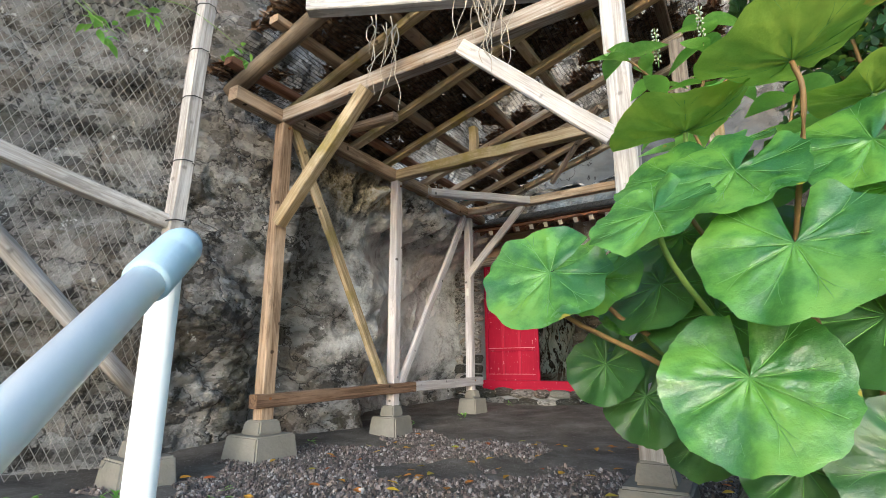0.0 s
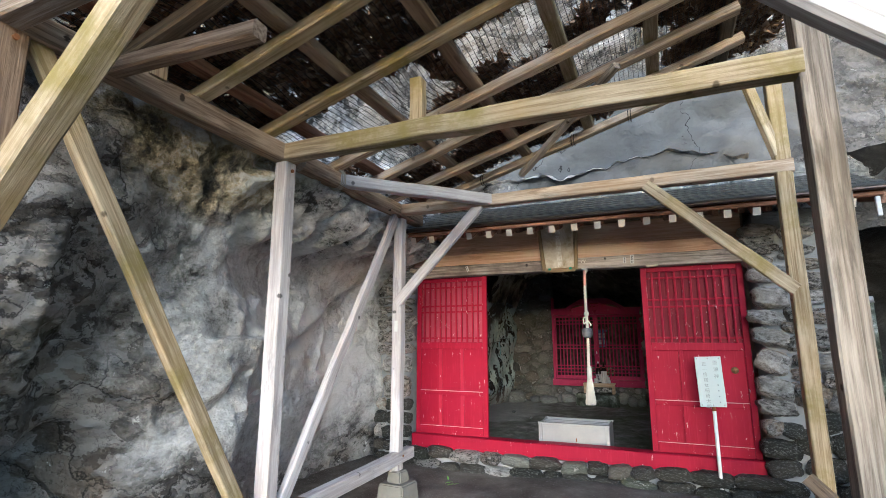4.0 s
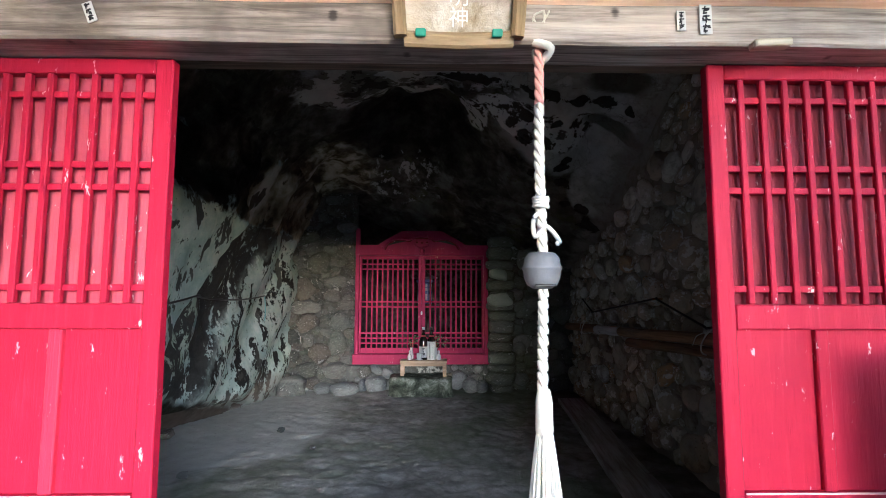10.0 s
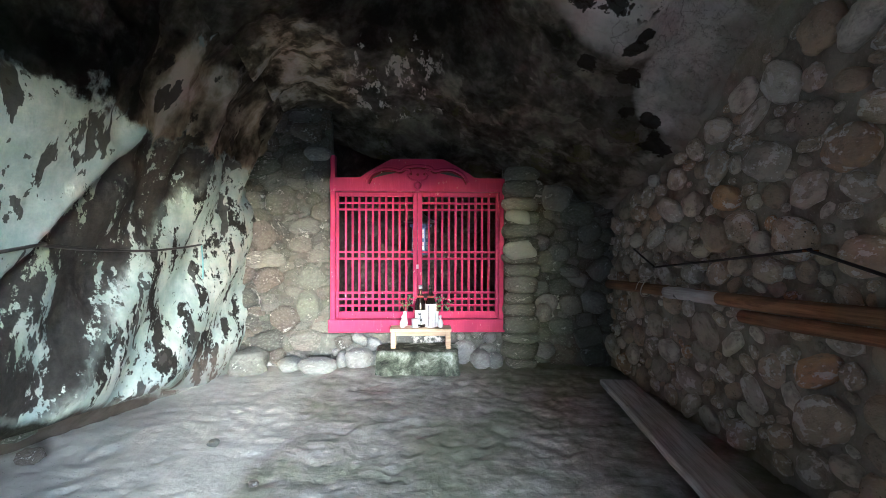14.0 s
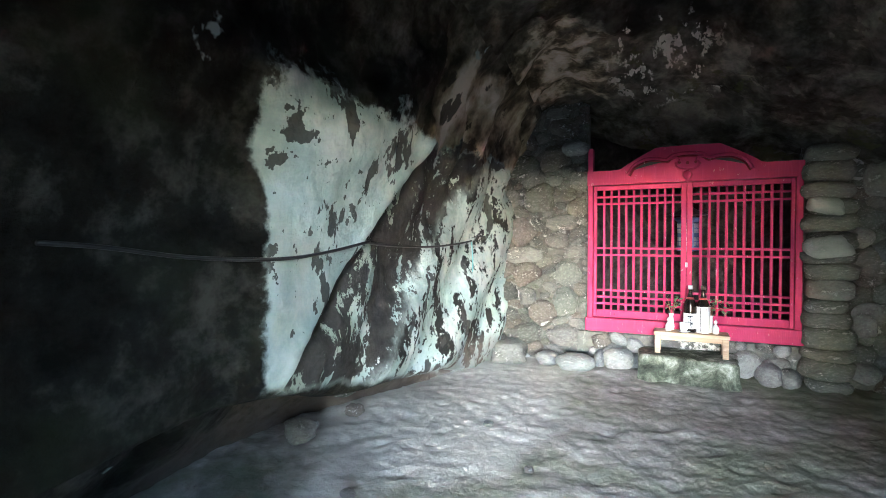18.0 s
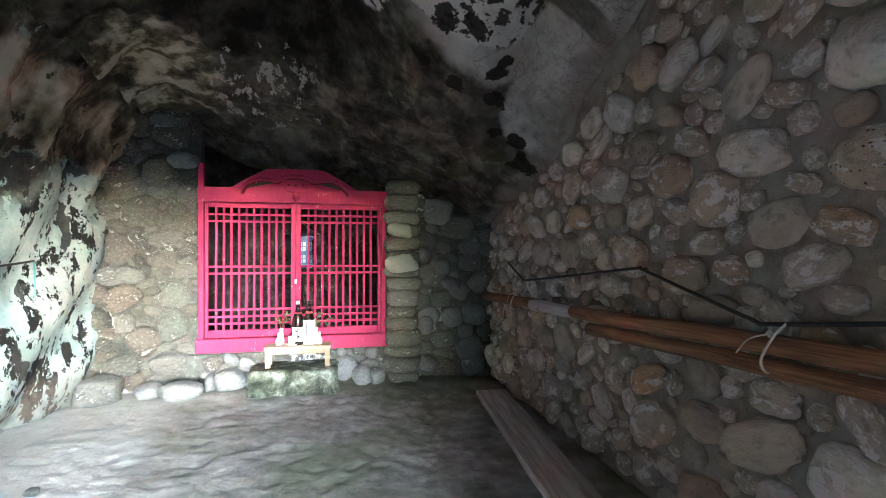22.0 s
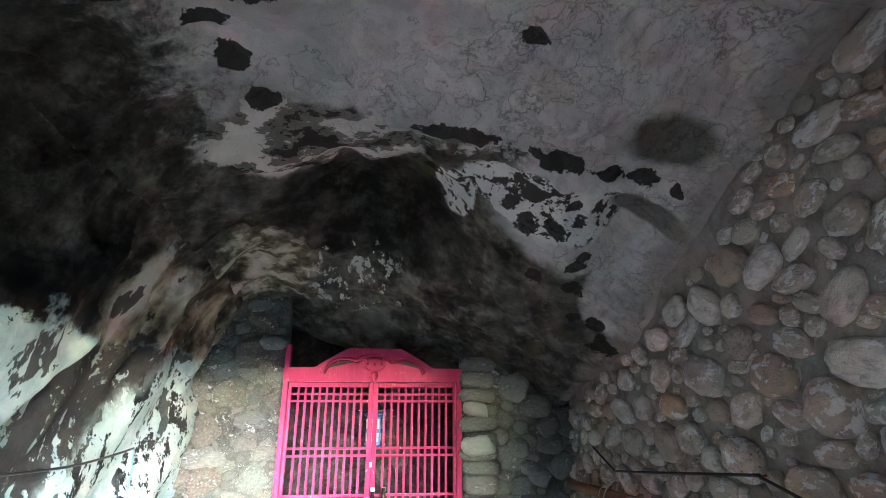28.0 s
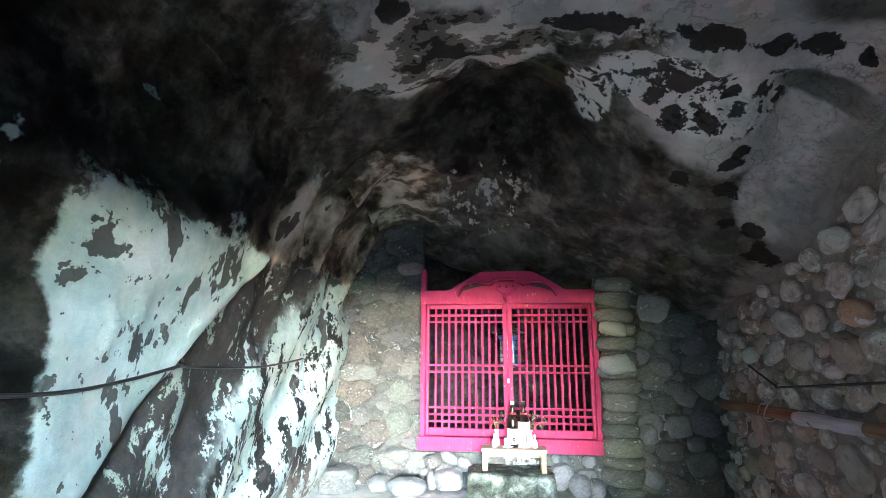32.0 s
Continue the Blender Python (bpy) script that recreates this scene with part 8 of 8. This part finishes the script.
def leopard_plant():
    p = thing("leopard_plant", "glossy leopard plant with large round yellow-spotted leaves", "plant")
    foot = Vector((0.12, 1.45, 0.28))
    # hub, radius, the way the blade faces, the way its notch points, and which blade: 0 fresh, 1 darker green, 2 seen
    # from below
    leaves = (
        ((-0.02, 1.071, 0.628), 0.160, (-0.10, -0.90, 0.42), (-0.05, 0.2, 1), 0),
        ((0.078, 1.04, 0.859), 0.158, (-0.12, -0.84, 0.52), (0.05, 0.2, 1), 0),
        ((-0.386, 1.082, 0.860), 0.152, (0.08, -0.85, 0.53), (0.75, 0.1, 0.65), 0),
        ((-0.141, 1.007, 0.945), 0.125, (-0.24, -0.67, 0.70), (0.55, 0.25, 0.7), 0),
        ((-0.121, 1.275, 1.108), 0.150, (-0.25, -0.72, 0.65), (0.75, 0.2, 0.6), 0),
        ((0.006, 1.163, 1.054), 0.150, (-0.15, -0.75, 0.62), (0.5, 0.5, 0.4), 0),
        ((-0.093, 1.374, 1.262), 0.180, (-0.10, -0.12, 0.98), (0.2, 1.0, 0.1), 2),
        ((0.142, 1.222, 1.304), 0.170, (-0.10, 0.05, 0.98), (0.3, 1.0, 0.2), 2),
        ((0.263, 1.306, 1.117), 0.155, (-0.15, -0.78, 0.58), (0.6, 0.3, 0.6), 0),
        ((0.301, 1.412, 1.268), 0.130, (-0.2, -0.05, 0.98), (0.6, 0.8, 0), 2),
        ((0.281, 1.300, 1.010), 0.130, (-0.20, -0.60, 0.76), (0.5, 0.2, 0.8), 0),
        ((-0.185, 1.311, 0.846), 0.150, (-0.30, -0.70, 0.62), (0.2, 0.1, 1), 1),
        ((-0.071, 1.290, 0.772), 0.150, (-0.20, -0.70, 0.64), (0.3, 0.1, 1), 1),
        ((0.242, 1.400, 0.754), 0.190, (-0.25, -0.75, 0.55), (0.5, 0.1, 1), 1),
        ((-0.300, 1.190, 0.850), 0.110, (-0.30, -0.80, 0.50), (0.2, 0.1, 1), 0),
        ((-0.255, 1.330, 0.799), 0.090, (-0.20, -0.80, 0.55), (0.2, 0, 1), 0),
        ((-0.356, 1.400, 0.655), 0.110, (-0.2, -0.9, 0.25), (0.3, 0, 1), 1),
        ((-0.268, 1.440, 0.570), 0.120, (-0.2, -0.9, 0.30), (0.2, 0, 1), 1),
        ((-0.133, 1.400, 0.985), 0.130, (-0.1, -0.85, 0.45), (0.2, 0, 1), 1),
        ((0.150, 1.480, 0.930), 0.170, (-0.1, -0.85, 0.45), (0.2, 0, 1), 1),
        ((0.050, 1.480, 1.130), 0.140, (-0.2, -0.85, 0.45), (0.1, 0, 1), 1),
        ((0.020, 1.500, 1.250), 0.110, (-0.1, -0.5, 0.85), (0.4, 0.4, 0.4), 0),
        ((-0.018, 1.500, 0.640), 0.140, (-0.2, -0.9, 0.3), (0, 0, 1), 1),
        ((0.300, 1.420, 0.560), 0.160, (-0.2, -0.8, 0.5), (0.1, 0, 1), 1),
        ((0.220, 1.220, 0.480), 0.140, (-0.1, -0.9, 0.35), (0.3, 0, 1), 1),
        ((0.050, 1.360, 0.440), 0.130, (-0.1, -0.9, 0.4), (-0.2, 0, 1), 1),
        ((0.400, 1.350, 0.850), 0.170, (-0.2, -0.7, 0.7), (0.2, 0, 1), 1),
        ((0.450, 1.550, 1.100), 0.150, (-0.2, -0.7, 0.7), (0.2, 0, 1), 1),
        ((-0.443, 1.746, 1.017), 0.168, (-0.22, -0.74, 0.62), (0.75, 0.2, 0.5), 0),
        ((-0.224, 1.980, 1.084), 0.120, (-0.20, -0.60, 0.76), (0.7, 0.2, 0.5), 0),
        ((-0.366, 1.830, 0.900), 0.150, (-0.15, -0.65, 0.74), (0.4, 0.1, 0.8), 0),
        ((-0.153, 1.880, 1.030), 0.130, (-0.1, -0.75, 0.62), (0.3, 0.1, 0.9), 0),
        ((-0.300, 1.930, 0.960), 0.110, (0.10, -0.75, 0.55), (0.6, 0.1, 0.6), 1),
        ((-0.200, 1.740, 0.860), 0.150, (-0.1, -0.8, 0.6), (0.2, 0, 1), 0),
        ((-0.050, 1.750, 0.980), 0.140, (0.0, -0.8, 0.6), (0.2, 0, 1), 0),
        ((-0.100, 1.950, 0.900), 0.140, (0.0, -0.85, 0.5), (0.2, 0, 1), 1),
        ((-0.350, 1.640, 0.700), 0.130, (-0.2, -0.9, 0.3), (0.3, 0, 0.8), 1),
        ((-0.150, 1.600, 0.480), 0.140, (-0.3, -0.8, 0.4), (0.2, 0, 1), 1),
        ((0.150, 1.700, 0.900), 0.150, (0.0, -0.8, 0.6), (0.2, 0, 1), 1),
    )
    for i, (c, R, to, notch, leaf_kind) in enumerate(leaves):
        cup = 0.24 if leaf_kind == 2 else 0.06
        bm, _ = round_leaf(R, i + 1, cup)
        m = facing(c, to, notch)
        leaf = part("leaf", bm, (LEAF_BIG, LEAF_DARK, LEAF_BACKLIT)[leaf_kind], p, "", True, m)
        part("vein", leaf_veins(R, i + 1, cup), VEIN, leaf, "", True)
        back = Vector(to).normalized()
        c = Vector(c)
        f = foot + Vector((random.uniform(-0.10, 0.14), random.uniform(0.0, 0.22), 0))
        part("leaf_stalk", tube(bowed([c - back * 0.006, c - back * 0.07 + Vector((0, 0.02, -0.05)), (c + f) / 2 + Vector((0, 0.04, 0.02)), f], 5), 0.0055, 7, 1.4), STEM_RED if i % 3 else STEM, p, "", True)


leopard_plant()


def pokeweed():
    p = thing("pokeweed", "fresh green pokeweed with long leaves and a beaded flower spike", "plant", "", pose(-0.13, 0, 0))
    rr = random.Random(12)
    base = Vector((0.25, 2.3, 0.3))
    stems = (
        [base, (0.15, 2.15, 1.0), (0.02, 2.05, 1.55), (-0.12, 1.93, 1.80), (-0.24, 1.86, 1.90)],
        [(0.02, 2.05, 1.55), (0.10, 1.95, 1.78), (0.10, 1.90, 1.95)],
        [(0.15, 2.15, 1.0), (0.3, 2.05, 1.4), (0.4, 1.95, 1.75)],
        [(0.02, 2.05, 1.55), (-0.05, 2.0, 1.62), (0.2, 2.0, 1.72)],
    )
    tips = []
    for s in stems:
        line = bowed(s, 6)
        part("stem", tube(line, 0.008, 7, 0.45), STEM_RED, p, "", True)
        tips.append(line)
    k = 0
    for line, count in zip(tips, (17, 12, 14, 9)):
        for i in range(count):
            t = 0.35 + 0.65 * i / (count - 1)
            q = Vector(line[min(len(line) - 1, int(t * (len(line) - 1)))])
            a = i * 2.4 + k
            L = rr.uniform(0.12, 0.25) * (1.15 - 0.45 * t)
            bm = small_leaf(L, 0.55, 0.3, 7)
            part("leaf", bm, LEAF_POKE, p, "", True, Matrix.Translation(q) @ Euler((rr.uniform(-0.3, 0.3), rr.uniform(-0.5, 0.35), a)).to_matrix().to_4x4())
        k += 1
    for a, b, wide in (((-0.21, 2.23, 1.40), (-0.29, 2.20, 1.27), 0.75), ((0.06, 2.28, 1.45), (-0.20, 2.06, 1.25), 0.5), ((0.05, 2.18, 1.66), (-0.02, 2.14, 1.46), 0.8), ((0.05, 2.22, 1.55), (-0.20, 2.12, 1.56), 0.4), ((0.02, 2.25, 1.30), (-0.16, 2.15, 1.17), 0.55), ((0.12, 2.1, 1.42), (0.06, 2.0, 1.22), 0.7)):
        a, b = Vector(a), Vector(b)
        d = b - a
        out = Vector((-0.25, -0.7, 0.65))
        z = (out - d.normalized() * out.dot(d.normalized())).normalized()
        x = d.normalized()
        m = Matrix.Translation(a) @ Matrix((x, z.cross(x), z)).transposed().to_4x4()
        part("leaf", small_leaf(d.length, wide, 0.15, 9), LEAF_POKE, p, "", True, m)
    for x, y, z in ((-0.06, 1.90, 1.78), (0.10, 1.88, 1.80)):
        f = part("flower_spike", tube([(x, y, z), (x + 0.005, y, z + 0.09), (x, y - 0.005, z + 0.17)], 0.0025, 5), STEM, p)
        for i in range(44):
            a, h = i * 2.4, 0.02 + 0.15 * i / 44
            part("bead", rod(0.0035, 0.0025, 0.006, 6, (x + 0.011 * math.cos(a), y + 0.011 * math.sin(a), z + h)), BERRY, f)


pokeweed()


def shrub(name, label, c, r, leaves, seed, length=0.07):
    """An evergreen shrub: forked stems with whorls of blunt leaves."""
    rr = random.Random(seed)
    s = thing(name, label, "shrub")
    c = Vector(c)
    foot = Vector((c.x + 0.3, c.y + 0.2, 0))
    for i in range(7):
        e = c + Vector((rr.uniform(-r[0], r[0]), rr.uniform(-r[1], r[1]), rr.uniform(-r[2], r[2]))) * 0.8
        part("branch", tube(bowed([foot, (foot + c) / 2 + Vector((rr.uniform(-0.2, 0.2), 0, 0)), e], 5), 0.02, 7, 0.3), STEM_RED, s, "", True)
    verts, faces = [], []
    for i in range(leaves):
        d = Vector((rr.gauss(0, 1), rr.gauss(0, 1), rr.gauss(0, 1))).normalized()
        k = rr.uniform(0.55, 1.0) * (1 + 0.25 * noise.noise(d * 2.5 + Vector((seed, 0, 0))))
        q = c + Vector((d.x * r[0], d.y * r[1], d.z * r[2])) * k
        axis = (d + Vector((0, 0, 0.6))).to_track_quat("Z", "Y").to_matrix()
        n = rr.randint(6, 9)
        for j in range(n):
            a = j * math.tau / n + rr.uniform(-0.2, 0.2)
            out = axis @ Vector((math.cos(a), math.sin(a), rr.uniform(0.15, 0.6))).normalized()
            sidev = axis @ Vector((-math.sin(a), math.cos(a), 0))
            up = out.cross(sidev)
            L, W = length * rr.uniform(0.75, 1.2), length * 0.2
            b = len(verts)
            for t, w, h in ((0.05, 0.15, 0), (0.45, 0.85, 0.04), (0.8, 1.0, 0.03), (1.0, 0.35, 0.0)):
                verts += [q + out * L * t + sidev * W * w - up * L * h, q + out * L * t - sidev * W * w - up * L * h]
            for t in range(3):
                faces.append((b + 2 * t, b + 2 * t + 1, b + 2 * t + 3, b + 2 * t + 2))
    me = bpy.data.meshes.new("foliage")
    me.from_pydata(verts, [], faces)
    me.materials.append(LEAF_SHRUB)
    me.polygons.foreach_set("use_smooth", [True] * len(me.polygons))
    part("foliage", me, None, s)


shrub("evergreen_shrub", "dense dark evergreen shrub with glossy whorled leaves", (0.62, 3.15, 2.8), (0.5, 0.5, 0.65), 420, 3, 0.085)
shrub("evergreen_shrub", "dark evergreen shrub beside the shelter posts", (0.62, 3.3, 2.0), (0.36, 0.4, 0.42), 170, 4, 0.085)
# Added and sized to block sun from the ground and pillar at the right
shrub("evergreen_shrub", "large dark evergreen shrub added beside the shelter to shade the pillar's foot", (1.75, 3.9, 1.7), (0.85, 1.0, 1.6), 900, 6, 0.095)


def tuft(x, y, z, n, seed, L, label, mat, name="small_fern"):
    rr = random.Random(seed)
    t = thing(name, label, "plant", "small plants", pose(x, y, z))
    for i in range(n):
        a = rr.uniform(0, math.tau)
        part("leaf", small_leaf(L * rr.uniform(0.7, 1.2), 0.42, 0.35), mat, t, "", True, pose(rr.uniform(-0.05, 0.05), rr.uniform(-0.05, 0.05), rr.uniform(0, 0.05), rr.uniform(-20, 20), rr.uniform(-65, -15), math.degrees(a)))


for i, (x, y, z, n, L) in enumerate(((-3.5, 1.75, 1.05, 26, 0.10), (-3.0, 1.1, 0.0, 14, 0.07), (-2.3, 0.95, -0.02, 16, 0.06), (-2.1, 1.15, -0.02, 14, 0.05), (-1.75, 1.3, -0.02, 10, 0.045), (-2.55, 1.05, 0.0, 12, 0.06), (-2.75, 1.35, 0.0, 12, 0.06), (-2.4, 1.7, 0.0, 9, 0.05), (-3.35, 3.2, 0.0, 8, 0.05), (-3.3, 4.6, 0.02, 9, 0.05), (-3.0, 5.2, 0.06, 8, 0.05), (-3.35, 2.1, 3.05, 14, 0.08), (-2.9, 6.3, 0.12, 8, 0.05))):
    tuft(x, y, z, n, 60 + i, L, "small bright green wild plant at the foot of the cliff" if z < 0.5 else "small green fern growing from the cliff", LEAF_POKE)


def gravel():
    """Loose gravel over the ground before the shrine."""
    rr = random.Random(2)
    verts, faces = [], []
    base = [Vector(v) for v in ((1, 0, 0), (0.3, 0.9, 0), (-0.8, 0.5, 0), (-0.8, -0.6, 0), (0.4, -0.9, 0), (0, 0, 0.9), (0, 0, -0.7))]
    tri = ((0, 1, 5), (1, 2, 5), (2, 3, 5), (3, 4, 5), (4, 0, 5), (1, 0, 6), (2, 1, 6), (3, 2, 6), (4, 3, 6), (0, 4, 6))
    for i in range(34000):
        y = 1.4 + 3.2 * rr.random() ** 1.25
        x = rr.uniform(-3.3, 0.4)
        if fbm((x, y, 1), 1.2, 3) < -0.5 + 0.24 * (y - 1.5) - 0.4 * (0.5 - abs(x + 1.5) / 3.6):
            continue
        s = rr.uniform(0.005, 0.015) if rr.random() < 0.95 else rr.uniform(0.015, 0.026)
        e = Euler((rr.uniform(0, 6), rr.uniform(0, 6), rr.uniform(0, 6))).to_matrix()
        c = Vector((x, y, ground_z(x, y) + 0.05 * fbm((x, y, 0), 0.9, 5) + s * 0.4))
        k = len(verts)
        for v in base:
            verts.append(c + e @ Vector((v.x * s, v.y * s * rr.uniform(0.6, 1), v.z * s * 0.7)))
        faces += [tuple(k + q for q in t) for t in tri]
    me = bpy.data.meshes.new("gravel")
    me.from_pydata(verts, [], faces)
    me.materials.append(GRAVEL)
    tagged(new("gravel", me), "loose grey gravel on the ground before the shrine", "gravel", "", "stuff")
    shapes = [mesh_of(small_leaf(0.07, 0.55, 0.1), FALLEN) for _ in range(2)]
    for i in range(95):
        y = 1.7 + 2.6 * rr.random()
        x = rr.uniform(-3.0, 0.1)
        f = thing("fallen_leaf", "dry yellow or red fallen leaf on the gravel", "leaf", "fallen leaves", pose(x, y, ground_z(x, y) + 0.05 * fbm((x, y, 0), 0.9, 5) + 0.022, rr.uniform(-15, 15), rr.uniform(-10, 10), rr.uniform(0, 360)))
        part("blade", shapes[i % 2], None, f)


gravel()


def side_rail():
    p = thing("chain_post", "rusty pipe post with a drooping black chain beside the pillar", "post")
    part("post", rod(0.025, 0.025, 1.75, 12, (0.62, 6.7, 0.05)), BLOCKSTONE, p, "", True)
    part("cap", rod(0.032, 0.028, 0.05, 12, (0.62, 6.7, 1.79)), STEEL, p, "", True)
    part("chain", tube(bowed([(0.62, 6.7, 1.0), (0.95, 6.62, 0.88), (1.6, 6.4, 0.92)]), 0.010, 6), CABLE, p, "", True)
    part("chain", tube(bowed([(0.62, 6.7, 0.95), (1.0, 6.6, 0.78), (1.6, 6.4, 0.72)]), 0.012, 6), CABLE, p, "", True)


side_rail()


def foot_boulders():
    """Dark boulders and a leaning timber at the foot of the right pillar."""
    for x, y, w, h in ((0.45, 6.55, 0.42, 0.46), (0.82, 6.35, 0.5, 0.42), (1.2, 6.5, 0.6, 0.5), (0.72, 6.85, 0.36, 0.62), (0.3, 6.7, 0.3, 0.3), (1.6, 6.9, 0.8, 0.7)):
        s = thing("boulder", "mossy boulder at the foot of the stone pillar, darkened for the shade there", "boulder", "foot boulders")
        part("rock", dst[int(w * 100) % 5], None, s, "", False, Matrix.Translation((x, y, 0.1 + h * 0.33)) @ Matrix.Rotation(x * 5, 4, "Z") @ Matrix.Diagonal((w, w * 0.8, h, 1)))
    t = thing("leaning_timber", "dark timber leaning at the foot of the algae-stained post", "timber")
    beam("timber", (-0.16, 5.68, 0.62), (0.30, 5.45, 0.14), 0.06, 0.08, WOOD_DARK, t)


foot_boulders()


def green_cord():
    c = thing("green_cord", "tangle of green cord lying on the beam end", "cord")
    rr = random.Random(9)
    for i in range(3):
        p = [Vector((-3.16 + 0.05 * i, 5.35, 2.80))]
        for j in range(7):
            p.append(Vector((-3.12 + rr.uniform(-0.06, 0.14), 5.46 + rr.uniform(-0.14, 0.14), 2.815 + rr.uniform(0, 0.06))))
        part("strand", tube(bowed(p, 4), 0.006, 6), GREENTAPE if i else STEM, c, "", True)


green_cord()


def overhanging_twigs():
    t = thing("overhanging_fern", "green fern twigs hanging down from the cliff top", "plant")
    rr = random.Random(21)
    for e in ((-2.42, 0.92, 2.21), (-2.28, 1.02, 2.33), (-2.62, 0.95, 2.36), (-2.55, 1.72, 2.62), (-2.1, 1.3, 2.75)):
        e = Vector(e)
        top = Vector((-3.75, e.y - 0.3, e.z + 0.75))
        part("stem", tube(bowed([top, (top + e) / 2 + Vector((0, 0, 0.15)), e], 6), 0.005, 5, 0.4), STEM, t, "", True)
        for k in range(9):
            q = e + (top - e) * (0.012 * k) + Vector((rr.uniform(-0.05, 0.05), rr.uniform(-0.05, 0.05), rr.uniform(-0.05, 0.03)))
            part("leaf", small_leaf(rr.uniform(0.05, 0.08), 0.45, 0.3), LEAF_POKE, t, "", True, Matrix.Translation(q) @ Euler((rr.uniform(-0.5, 0.5), rr.uniform(-0.3, 0.6), rr.uniform(0, 6.28))).to_matrix().to_4x4())


overhanging_twigs()
